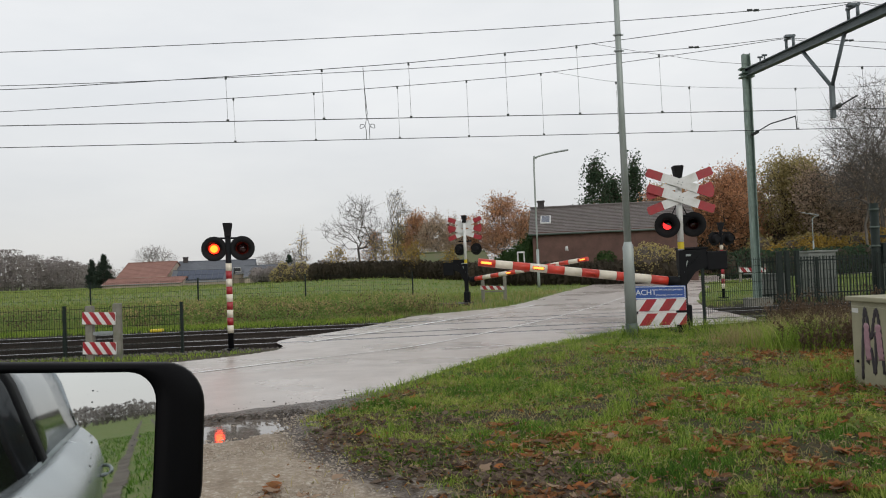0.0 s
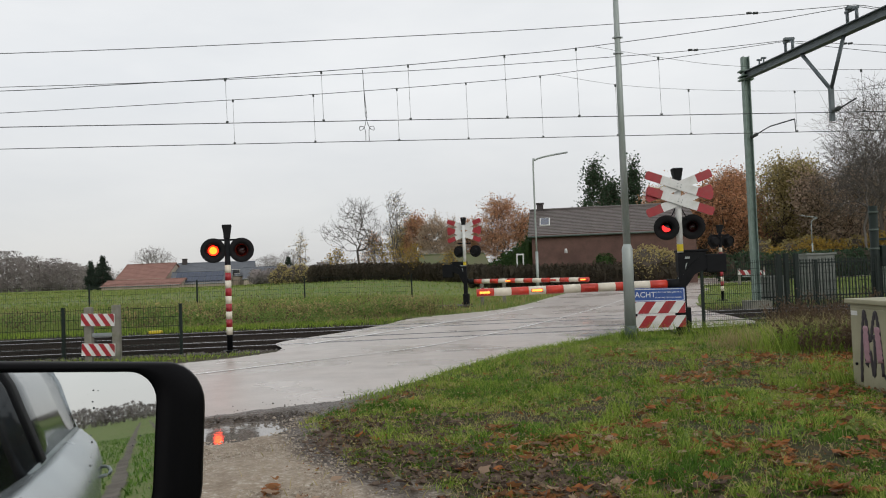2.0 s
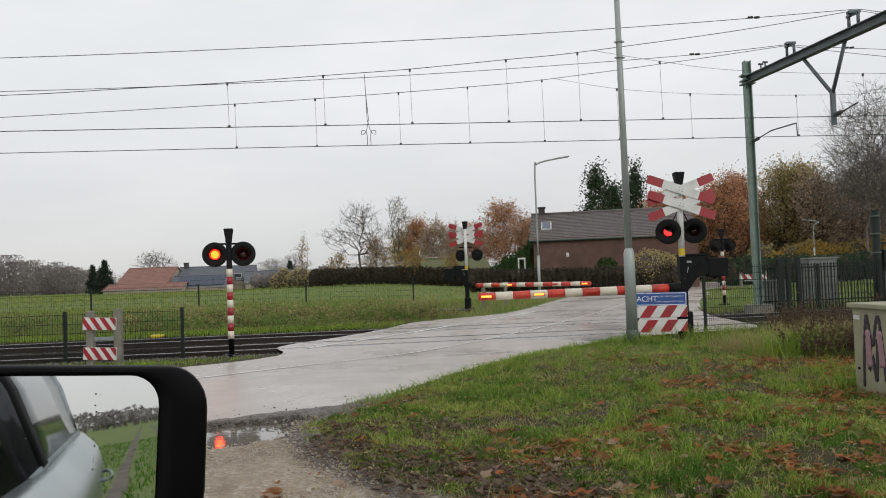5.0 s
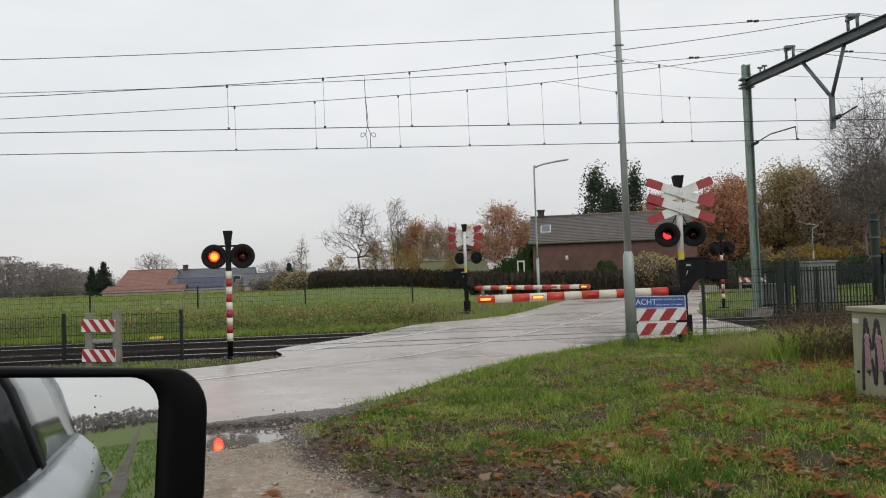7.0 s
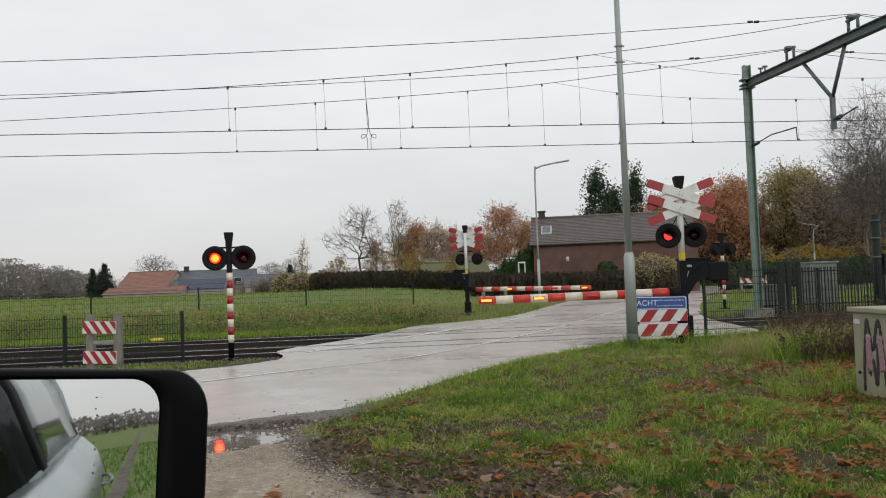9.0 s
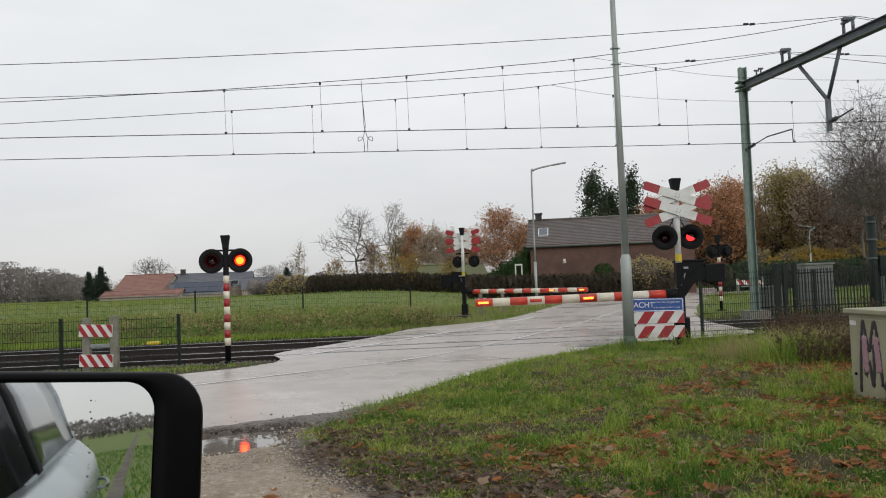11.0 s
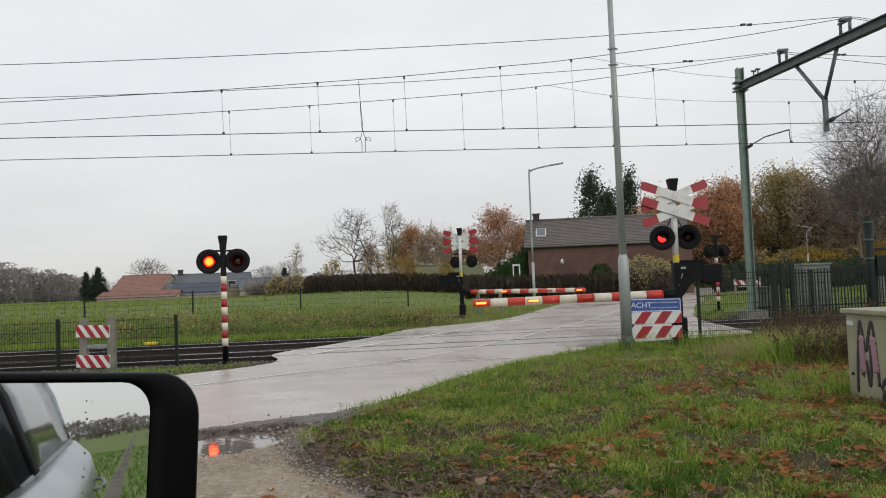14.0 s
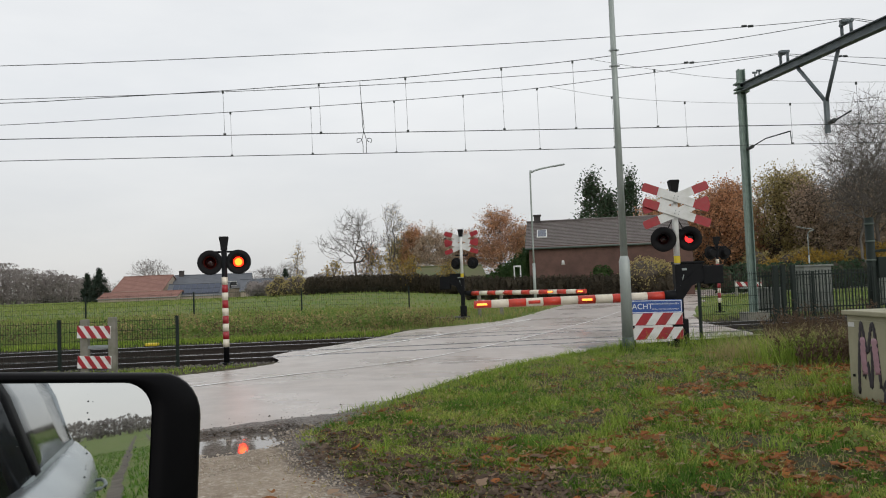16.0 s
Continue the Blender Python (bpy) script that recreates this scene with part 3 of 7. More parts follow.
def sleeper_mesh():
    bm = bmesh.new()
    box(bm, (0, 0, -0.235), (0.25, 2.5, 0.16), bevel=0.02)
    return finish(bm, "sleeper", M["sleeper"])


def build_sleepers():
    me = sleeper_mesh()
    for k in (0, 1):
        t = thing("track_bed", "concrete sleepers in dark ballast", "sleepers", kind="structure")
        for x in list(np.arange(-17, -4.2 + 1.8 * k, 0.6)) + list(np.arange(9.2, 16, 0.6)):
            ob = new("sleeper", me)
            ob.parent = t
            ob.matrix_basis = pose(x, float(track_y(k, x)), 0, 0, 0, 5.1)


build_sleepers()


def build_ballast():
    rng = np.random.default_rng(5)
    n = 11500
    x = np.concatenate([rng.uniform(-17, -1.5, n), rng.uniform(8.0, 17, n // 3)])
    y = rng.uniform(16.85, 25.6, len(x)) + 0.09 * x
    keep = road_dist(x, y) > 0.1
    x, y = x[keep], y[keep]
    s = rng.uniform(0.022, 0.05, len(x))
    corners = np.array([(1, 0, 0), (0, 1, 0), (-1, 0, 0), (0, -1, 0), (0, 0, 1), (0, 0, -1)], float)
    v = corners[None] * s[:, None, None] * rng.uniform(0.6, 1.25, (len(x), 6, 3))
    v[..., 0] += x[:, None]
    v[..., 1] += y[:, None]
    v[..., 2] += (height(x, y) + 0.012)[:, None]
    f = np.array([(0, 1, 4), (1, 2, 4), (2, 3, 4), (3, 0, 4), (1, 0, 5), (2, 1, 5), (3, 2, 5), (0, 3, 5)])
    faces = (f[None] + np.arange(len(x))[:, None, None] * 6).reshape(-1, 3)
    tagged(new("ballast", mesh_np("ballast", v.reshape(-1, 3), faces, M["ballast"])), "dark crushed stone ballast along the track", "ballast", kind="stuff")


build_ballast()


# ---- overhead line ----
def wire(name, pts, r, parent, step=0.8, material="wire"):
    p = [Vector(q) for q in pts]
    bm = bmesh.new()
    tube(bm, p, r, 6)
    return part(name, bm, M[material], parent)


def curve_pts(pts, n=10):
    p = [np.array(q, float) for q in pts]
    p = [2 * p[0] - p[1]] + p + [2 * p[-1] - p[-2]]
    out = []
    for a, b, c, d in zip(p, p[1:], p[2:], p[3:]):
        for i in range(n):
            t = i / n
            out.append(tuple(0.5 * (2 * b + (c - a) * t + (2 * a - 5 * b + 4 * c - d) * t * t + (3 * b - a - 3 * c + d) * t ** 3)))
    return out + [tuple(p[-2])]


def build_catenary(k):
    a, b = ((19.55, 0.093), (22.75, 0.088))[k]
    P = lambda x, z: (x, a + b * x, z)
    t = thing("overhead_line", "dark overhead contact line with droppers above the track", "overhead wires", group="overhead lines")
    xb = (11.42, 10.85)[k]
    mess = ([(-60, 8.4), (-35, 6.9), (-22, 6.42), (-16, 6.33), (-10.6, 6.39), (-8, 6.5), (-5.26, 6.63), (-2.9, 6.78), (-0.7, 6.92), (1.8, 7.14), (3.7, 7.31), (8, 7.85), (11.42, 8.39)],
            [(-60, 8.4), (-35, 6.95), (-22, 6.55), (-16, 6.5), (-12.4, 6.56), (-5.93, 6.83), (-3.6, 6.95), (-1.2, 7.09), (0.9, 7.23), (3.15, 7.41), (7.43, 7.92), (10.85, 8.37)])[k]
    mess_r = [(xb, mess[-1][1]), (14.2, 7.99), (22, 7.2), (40, 6.5), (60, 8)]
    feed = ([(-60, 8.3), (-35, 7.3), (-22, 7.22), (-10.6, 7.31), (0.2, 7.7), (6.45, 8.05), (11.42, 8.42)], [(-60, 8.3), (-35, 7.3), (-22, 7.24), (-12.4, 7.3), (-6.1, 7.43), (0.2, 7.66), (7.44, 8.09), (10.85, 8.4)])[k]
    feed_r = [(xb, feed[-1][1]), (14.2, 8.22), (30, 7.5), (60, 8.2)]
    stitch = ([(4.13, 7.35), (5.88, 7.05), (7.93, 6.79), (11.5, 6.65), (14.5, 6.75), (18.5, 7.3)], [(3.55, 7.44), (5.45, 7.11), (7.74, 6.92), (11.13, 6.82), (14.1, 6.88), (18.3, 7.4)])[k]
    zc = (5.505, 5.535)[k]
    wire("contact_wire", [P(-60, zc), P(xb, zc), P(60, zc)], 0.0105, t)
    for nm, pts, r in (("messenger_wire", mess, 0.009), ("messenger_wire", mess_r, 0.009), ("feeder_wire", feed, 0.009), ("feeder_wire", feed_r, 0.009), ("stitch_wire", stitch, 0.005)):
        wire(nm, curve_pts([P(x, z) for x, z in pts], 8), r, t)
    drops = ([(-5.26, 6.63), (-2.89, 6.78), (-0.7, 6.92), (1.79, 7.14), (3.68, 7.31), (5.88, 7.05), (11.5, 6.65)], [(-5.93, 6.83), (-3.62, 6.95), (-1.17, 7.09), (0.89, 7.23), (3.15, 7.41), (5.45, 7.11), (7.74, 6.92), (11.13, 6.82)])[k]
    for x, z in drops:
        bm = bmesh.new()
        tube(bm, [P(x, z), P(x + 0.02, zc)], 0.0045, 5)
        box(bm, P(x, z - 0.03), (0.05, 0.03, 0.08))
        box(bm, P(x + 0.02, zc + 0.02), (0.06, 0.03, 0.06))
        part("dropper", bm, M["wire"], t)
    if k == 1:
        bm = bmesh.new()
        for s in (-1, 1):
            x0 = -2.08 + s * 0.05
            tube(bm, [P(-2.16, 7.66), P(-2.14, 7.1), P(-2.1 - s * 0.02, 6.3)], 0.009, 5)
            tube(bm, curve_pts([P(-2.1 - s * 0.02, 6.3), P(-2.09 + s * 0.07, 5.95), P(-2.09 + s * 0.2, 5.86), P(-2.09 + s * 0.2, 5.97), P(-2.09 + s * 0.09, 5.96), P(x0, 5.8), P(x0, zc)], 5), 0.009, 5)
        part("jumper_loop", bm, M["wire"], t)
    for i in range(2):
        bm = bmesh.new()
        x = xb - 2.9 + 5.0 * i
        for dx in (-0.09, 0.09):
            tube(bm, [P(x + dx - 0.07, float(np.interp(x, [q[0] for q in feed + feed_r], [q[1] for q in feed + feed_r]))), P(x + dx + 0.06, float(np.interp(x, [q[0] for q in feed + feed_r], [q[1] for q in feed + feed_r])) + 0.01)], 0.035, 6)
        part("wire_clamp", bm, M["wire"], t)


for k in (0, 1):
    build_catenary(k)


def i_beam(bm, p0, p1, w, h, mi=0):
    """An I-section bar from p0 to p1, upright web."""
    p0, p1 = Vector(p0), Vector(p1)
    d = p1 - p0
    m = Matrix.Translation((p0 + p1) / 2) @ d.to_track_quat("X", "Z").to_matrix().to_4x4()
    n = d.length
    for z in (-h / 2 + 0.012, h / 2 - 0.012):
        box(bm, (0, 0, z), (n, w, 0.024), m, mi)
    box(bm, (0, 0, 0), (n, 0.02, h - 0.048), m, mi)


def build_portal():
    t = thing("catenary_portal", "grey-green steel railway mast with a cross beam over the tracks", "railway mast")
    base = Vector((10.76, 26.5, 0))
    for name, b, top in (("mast", base, 8.68), ("mast", Vector((12.1, 12.4, 0)), 8.1)):
        bm = bmesh.new()
        for dx in (-0.1, 0.1):
            box(bm, (b.x + dx, b.y, top / 2 + 0.1), (0.03, 0.24, top - 0.2), bevel=0.006)
        box(bm, (b.x, b.y, top / 2 + 0.1), (0.17, 0.02, top - 0.2))
        part(name, bm, M["mast_green"], t)
        bm = bmesh.new()
        box(bm, (b.x, b.y, 0.05), (0.75, 0.75, 0.36), bevel=0.03)
        part("foundation", bm, M["concrete"], t)
    dirv = Vector((12.1 - 10.76, 12.4 - 26.5, 0)).normalized()
    bm = bmesh.new()
    i_beam(bm, base + Vector((0, 0, 8.03)) - dirv * 0.2, Vector((12.1, 12.4, 7.51)) + dirv * 0.2, 0.24, 0.26)
    part("cross_beam", bm, M["beam_grey"], t)
    bm = bmesh.new()
    box(bm, base + Vector((0, 0, 8.0)), (0.4, 0.42, 0.05), bevel=0.005)
    for dz in (-0.14, 0.16):
        box(bm, base + Vector((0, 0, 8.02 + dz)), (0.44, 0.36, 0.05), bevel=0.005)
    part("clamp", bm, M["mast_green"], t)
    at = lambda y, z: Vector((10.76 + (26.5 - y) * 0.095, y, z - 0.037 * (26.5 - y)))
    for yc in (23.72, 20.6):
        bm = bmesh.new()
        for s in (-0.2, 0.2):
            tube(bm, [at(yc + s, 8.15), at(yc + s, 8.5)], 0.045, 8)
        tube(bm, [at(yc - 0.26, 8.5), at(yc + 0.26, 8.5)], 0.05, 8)
        box(bm, at(yc, 8.55), (0.3, 0.16, 0.08), bevel=0.01)
        part("wire_saddle", bm, M["beam_grey"], t)
    for s in (-0.14, 0.14):
        bm = bmesh.new()
        tube(bm, [at(25.4 + s, 8.15), at(25.4 + s, 8.34)], 0.025, 6)
        tube(bm, [at(25.4 + s, 8.34) - Vector((0.08, 0, 0)), at(25.4 + s, 8.34) + Vector((0.08, 0, 0))], 0.035, 6)
        part("insulator", bm, M["beam_grey"], t)
    bm = bmesh.new()
    low = at(21.7, 6.55)
    tube(bm, [at(23.05, 7.9), low], 0.055, 8)
    tube(bm, [at(21.0, 7.9), low], 0.055, 8)
    box(bm, low - Vector((0, 0, 0.42)), (0.12, 0.12, 0.95), bevel=0.01)
    part("drop_bracket", bm, M["beam_grey"], t)
    bm = bmesh.new()
    tube(bm, [low - Vector((0, 0, 0.62)), low + Vector((0.05, -0.35, -0.6)), low + Vector((0.1, -1.1, -0.5))], 0.025, 6)
    tube(bm, [low + Vector((0.0, -0.12, -0.62)), low + Vector((0.03, -0.35, -0.6))], 0.07, 8)
    part("steady_arm", bm, M["wire"], t)
    bm = bmesh.new()
    tube(bm, [(10.8, 26.3, 5.85), (10.95, 25.2, 6.0), (11.1, 23.75, 5.95)], 0.022, 6)
    tube(bm, [(10.8, 26.35, 5.85), (10.84, 26.0, 5.88)], 0.06, 8)
    tube(bm, [(11.1, 23.75, 5.95), (11.12, 23.75, 5.53)], 0.015, 6)
    part("steady_arm", bm, M["wire"], t)


build_portal()


# ---- crossing signals ----
def round_outline(w, h, r, n=5):
    out = []
    for cx, cz, a0 in ((w / 2 - r, h / 2 - r, 0), (-w / 2 + r, h / 2 - r, 90), (-w / 2 + r, -h / 2 + r, 180), (w / 2 - r, -h / 2 + r, 270)):
        for k in range(n + 1):
            a = radians(a0 + 90 * k / n)
            out.append((cx + r * math.cos(a), cz + r * math.sin(a)))
    return out


LENSES = []


def lamp_unit(parent, x, z, r, phase, lit=True, lens_r=0.115, hot="lamp_hot", rim="lamp_red", crescent=False):
    """A round black backboard with a lens drum and visor, facing -y. The lens turns in its drum to show its bright or its dark face."""
    n = 28
    bm = bmesh.new()
    rings = []
    for rad, y in ((r, 0.03), (r, -0.005), (r * 0.97, -0.015), (lens_r * 1.2, 0.0), (lens_r * 1.2, 0.24)):
        rings.append([bm.verts.new((rad * math.cos(2 * math.pi * k / n), y, rad * math.sin(2 * math.pi * k / n))) for k in range(n)])
    for a, b in zip(rings, rings[1:]):
        for k in range(n):
            bm.faces.new((a[k], a[(k + 1) % n], b[(k + 1) % n], b[k])).smooth = True
    bm.faces.new(rings[-1])
    back = [bm.verts.new((lens_r * 1.3 * math.cos(2 * math.pi * k / n), 0.03, lens_r * 1.3 * math.sin(2 * math.pi * k / n))) for k in range(n)]
    for k in range(n):
        bm.faces.new((rings[0][k], back[k], back[(k + 1) % n], rings[0][(k + 1) % n]))
    tube(bm, [(0, 0.03, 0), (0, 0.26, 0)], lens_r * 1.35, 20, cap=False)
    unit = part("backboard", bm, M["matt_black"], parent, "round black backboard", pose(x, 0, z))
    bm = bmesh.new()
    arc = [radians(a) for a in range(-10, 191, 10)]
    R0, R1 = lens_r * 1.22, lens_r * 1.27
    loops = []
    for a in arc:
        ln = -0.2 * (0.35 + 0.65 * max(0.0, math.sin(a)))
        loops.append([bm.verts.new((R * math.cos(a), y, R * math.sin(a))) for R, y in ((R0, -0.005), (R0, ln), (R1, ln), (R1, -0.005))])
    for a, b in zip(loops, loops[1:]):
        for k in range(4):
            bm.faces.new((a[k], a[(k + 1) % 4], b[(k + 1) % 4], b[k])).smooth = True
    part("visor", bm, M["matt_black"], unit)
    bm = bmesh.new()
    prev = bm.verts.new((0, -0.022, 0))
    ring_p = None
    for rad, mi, y in ((lens_r * 0.72, 0, -0.018), (lens_r, 1, -0.006)):
        ring = [bm.verts.new((rad * math.cos(2 * math.pi * k / n), y, rad * math.sin(2 * math.pi * k / n))) for k in range(n)]
        for k in range(n):
            f = bm.faces.new((prev, ring[(k + 1) % n], ring[k])) if ring_p is None else bm.faces.new((ring_p[k], ring_p[(k + 1) % n], ring[(k + 1) % n], ring[k]))
            f.material_index, f.smooth = mi, True
        ring_p = ring
    # upper faces get the dark material, imitating a glow partly hidden from view
    if crescent:
        for f in bm.faces:
            q = f.calc_center_median()
            if q.z > 0.012 - 0.5 * q.x:
                f.material_index = 2
    backc = bm.verts.new((0, 0.022, 0))
    rb = [bm.verts.new((lens_r * math.cos(2 * math.pi * k / n), 0.006, lens_r * math.sin(2 * math.pi * k / n))) for k in range(n)]
    for k in range(n):
        for f in (bm.faces.new((ring_p[k], ring_p[(k + 1) % n], rb[(k + 1) % n], rb[k])), bm.faces.new((backc, rb[k], rb[(k + 1) % n]))):
            f.material_index, f.smooth = 2, True
    lens = part("lens", bm, [M[hot], M[rim], M["dark_lens"]], unit, "red signal lens", pose(0, 0.03, 0, 0, 0, 0 if lit else 180))
    if phase is not None:
        LENSES.append((lens, phase, pose(0, 0.03, 0)))
    return unit


def bell_top(parent, z, s=1.0):
    bm = bmesh.new()
    a = 0.07 * s
    prof = [(a, z), (a, z + 0.07 * s), (a * 1.45, z + 0.28 * s), (a * 1.3, z + 0.3 * s)]
    rings = [[bm.verts.new((q * x, q * y, h)) for x, y in ((1, 1), (-1, 1), (-1, -1), (1, -1))] for q, h in prof]
    for r0, r1 in zip(rings, rings[1:]):
        for k in range(4):
            bm.faces.new((r0[k], r0[(k + 1) % 4], r1[(k + 1) % 4], r1[k]))
    bm.faces.new(rings[-1])
    bm.faces.new(rings[0][::-1])
    part("bell_housing", bm, M["matt_black"], parent, "black warning bell housing")


def striped_post(m, lamp_z, top, lamp_r, spread, lit, label, turn_lamps=0):
    t = thing("crossing_light", label, "crossing signal", m, group="striped signal posts")
    bm = bmesh.new()
    tube(bm, [(0, 0, 0), (0, 0, top - 0.25)], 0.062, 16)
    box(bm, (0, 0, 0.02), (0.3, 0.3, 0.04), bevel=0.008)
    part("post", bm, M["black_paint"], t)
    z0, z1, n = 0.38, top - 0.9, 9
    for k in range(n):
        bm = bmesh.new()
        a, b = z0 + (z1 - z0) * k / n, z0 + (z1 - z0) * (k + 1) / n
        tube(bm, [(0, 0, a), (0, 0, b - 0.001)], 0.067, 16)
        part("red_band" if k % 2 else "white_band", bm, M["red_paint" if k % 2 else "cream_paint"], t)
    bell_top(t, top - 0.3)
    bm = bmesh.new()
    tube(bm, [(-spread, 0.05, lamp_z + lamp_r * 0.85), (spread, 0.05, lamp_z + lamp_r * 0.85)], 0.022, 8)
    part("bracket", bm, M["black_paint"], t)
    for s, ph in ((-1, "L"), (1, "R")):
        lamp_unit(t, s * spread, lamp_z, lamp_r, ph if lit else None, lit)
    return t


striped_post(pose(-4.79, 17.13, 0, 0, 0, 12), 2.26, 2.83, 0.275, 0.305, True, "red and white banded post with two flashing red lamps")
striped_post(pose(11.12, 30.7, 0.05, 0, 0, 195), 2.38, 3.02, 0.27, 0.31, False, "red and white banded post with two lamps facing away")


def board_outline(length, w):
    h = w / 2
    return [(-length / 2, -h * 0.75), (-length / 2 + 0.05, -h), (length / 2 - 0.05, -h), (length / 2, -h * 0.75), (length / 2, h * 0.75), (length / 2 - 0.05, h), (-length / 2 + 0.05, h), (-length / 2, h * 0.75)]


def warning_cross(t, z, y, size=1.6, slope=20.0):
    for k, dz in enumerate((0.2, -0.15)):
        for s in (1, -1):
            m = pose(0, y - 0.02 * k - (0.035 if s > 0 else 0.0), z + dz) @ pose(0, 0, 0, 0, s * slope, 0)
            bm = bmesh.new()
            w, red = 0.195, 0.37
            plate(bm, [(-size / 2 + red, -w / 2), (size / 2 - red, -w / 2), (size / 2 - red, w / 2), (-size / 2 + red, w / 2)], 0.022)
            b = part("cross_board", bm, M["white_paint"], t, "", m)
            for e in (-1, 1):
                bm = bmesh.new()
                o = [(size / 2 - red, -w / 2), (size / 2 - 0.03, -w / 2), (size / 2, -w / 2 + 0.04), (size / 2, w / 2 - 0.04), (size / 2 - 0.03, w / 2), (size / 2 - red, w / 2)]
                plate(bm, [(x * e, q) for x, q in (o if e > 0 else o[::-1])], 0.022)
                part("red_end", bm, M["red_paint"], b, "red painted board end")
            for dx, q in ((-0.04, 0.03), (0.04, 0.03), (-0.04, -0.03), (0.04, -0.03)):
                bm = bmesh.new()
                tube(bm, [(dx, -0.018, q), (dx, 0, q)], 0.012, 8)
                part("bolt", bm, M["galvanised"], b)


ARMS = []


def barrier_drive(t, side, pivot_z, up=0.0, slab=0.42):
    """The black drive box, crank and counterweights; side is the direction in which the counterweights lie."""
    pivot_z, low = pivot_z + up, pivot_z
    bm = bmesh.new()
    box(bm, (side * 0.28, 0.16, pivot_z + 0.40), (0.62, 0.34, 0.46), bevel=0.03)
    box(bm, (side * 0.28, 0.16, pivot_z + 0.655), (0.66, 0.38, 0.05), bevel=0.012)
    part("drive_box", bm, M["black_paint"], t, "black barrier drive housing")
    bm = bmesh.new()
    box(bm, (side * 0.14, -0.015, pivot_z + 0.5), (0.13, 0.01, 0.05))
    part("name_plate", bm, M["galvanised"], t)
    for k, w in enumerate((0.13, 0.1)):
        bm = bmesh.new()
        box(bm, (side * (0.8 + 0.02 * k), 0.02 + 0.28 * k, pivot_z + 0.57 - slab / 2), (0.46, w, slab), bevel=0.025)
        part("counterweight", bm, M["black_paint"], t, "black counterweight slab")
    for y in (-0.02, 0.3):
        bm = bmesh.new()
        o = [(-side * 0.16, -0.06 - up), (side * 0.1, -0.09 - up), (side * 0.3, 0.12), (side * 0.62, 0.25), (side * 0.62, 0.5), (side * 0.42, 0.5), (side * 0.1, 0.22), (-side * 0.02, 0.07 - up * 0.7), (-side * 0.16, 0.06 - up)]
        plate(bm, o if side > 0 else o[::-1], 0.035, pose(0, y, pivot_z))
        part("crank_arm", bm, M["black_paint"], t)
    bm = bmesh.new()
    tube(bm, [(side * 0.05, -0.06, pivot_z + 0.02), (side * 0.05, 0.36, pivot_z + 0.02)], 0.06, 12)
    part("pivot_shaft", bm, M["black_paint"], t)
    bm = bmesh.new()
    tube(bm, curve_pts([(side * 0.12, -0.05, pivot_z + 0.38), (side * 0.02, -0.07, pivot_z + 0.12), (-side * 0.1, -0.05, pivot_z + 0.02)], 5), 0.011, 6)
    part("cable", bm, M["pole_grey"], t)


def cross_signal(m, front, z_top, pivot_z, side, label, arm_gap=0.0):
    t = thing("crossing_signal", label, "crossing signal", m, group="cross signals")
    bm = bmesh.new()
    tube(bm, [(0, 0, pivot_z + 0.68), (0, 0, z_top - 0.25)], 0.07, 16)
    part("upper_post", bm, M["white_paint"], t, "white upper post")
    bm = bmesh.new()
    box(bm, (0, 0, pivot_z / 2 + 0.3), (0.16, 0.16, pivot_z + 0.7), bevel=0.015)
    box(bm, (0, 0, 0.03), (0.5, 0.5, 0.06), bevel=0.01)
    box(bm, (0.02, -0.02, 0.35), (0.26, 0.26, 0.5), bevel=0.03)
    part("base_post", bm, M["black_paint"], t)
    bell_top(t, z_top - 0.3, 1.1)
    warning_cross(t, z_top - 0.58, -0.1 if front else 0.1)
    bm = bmesh.new()
    tube(bm, [(-0.3, 0.02, z_top - 1.12), (0.3, 0.02, z_top - 1.12)], 0.03, 8)
    for s in (-1, 1):
        tube(bm, [(s * 0.18, 0.02, z_top - 1.1), (s * 0.05, 0.0, z_top - 0.85)], 0.012, 6)
    part("lamp_bracket", bm, M["black_paint"], t)
    bm = bmesh.new()
    tube(bm, [(0, 0, pivot_z + 0.71), (0, 0, pivot_z + 0.87)], 0.0725, 16, cap=False)
    part("yellow_label", bm, M["yellow_sticker"], t, "yellow inspection sticker")
    barrier_drive(t, side, pivot_z, 0.06 if front else 0.2, 0.42 if front else 0.58)
    return t


# near signal: lamps face the road and are seen askew
near_sig = cross_signal(pose(5.42, 17.5, 0.0, 0, 0, 0), True, 3.74, 1.16, 1, "white crossing signal with double red-tipped cross and barrier drive")
for s, ph in ((-1, "L"), (1, "R")):
    u = lamp_unit(near_sig, s * 0.28, 2.42, 0.285, ph, True, 0.1, "lamp_red_far", "lamp_red_far", True)
    u.matrix_basis = pose(s * 0.295, -0.02, 2.42, 0, 0, -20)
# far signal: its back is towards us
far_sig = cross_signal(pose(0.98, 34.0, 0.0, 0, 0, -15), False, 3.95, 1.15, -1, "white crossing signal seen from behind, with its barrier drive")
for s in (-1, 1):
    u = lamp_unit(far_sig, s * 0.4, 2.62, 0.26, None, False, 0.1)
    u.matrix_basis = pose(-0.24 if s < 0 else 0.5, 0.05, 2.47, 0, 0, 170)


def signal_slab():
    t = thing("base_slab", "dark wet steel slab at the foot of the signal", "slab", pose(0.3, 33.75, float(height(0.3, 33.75)), 0, 0, -4))
    bm = bmesh.new()
    box(bm, (0, 0, 0.05), (1.75, 1.1, 0.12), bevel=0.02)
    part("slab", bm, M["rail_steel"], t)


signal_slab()


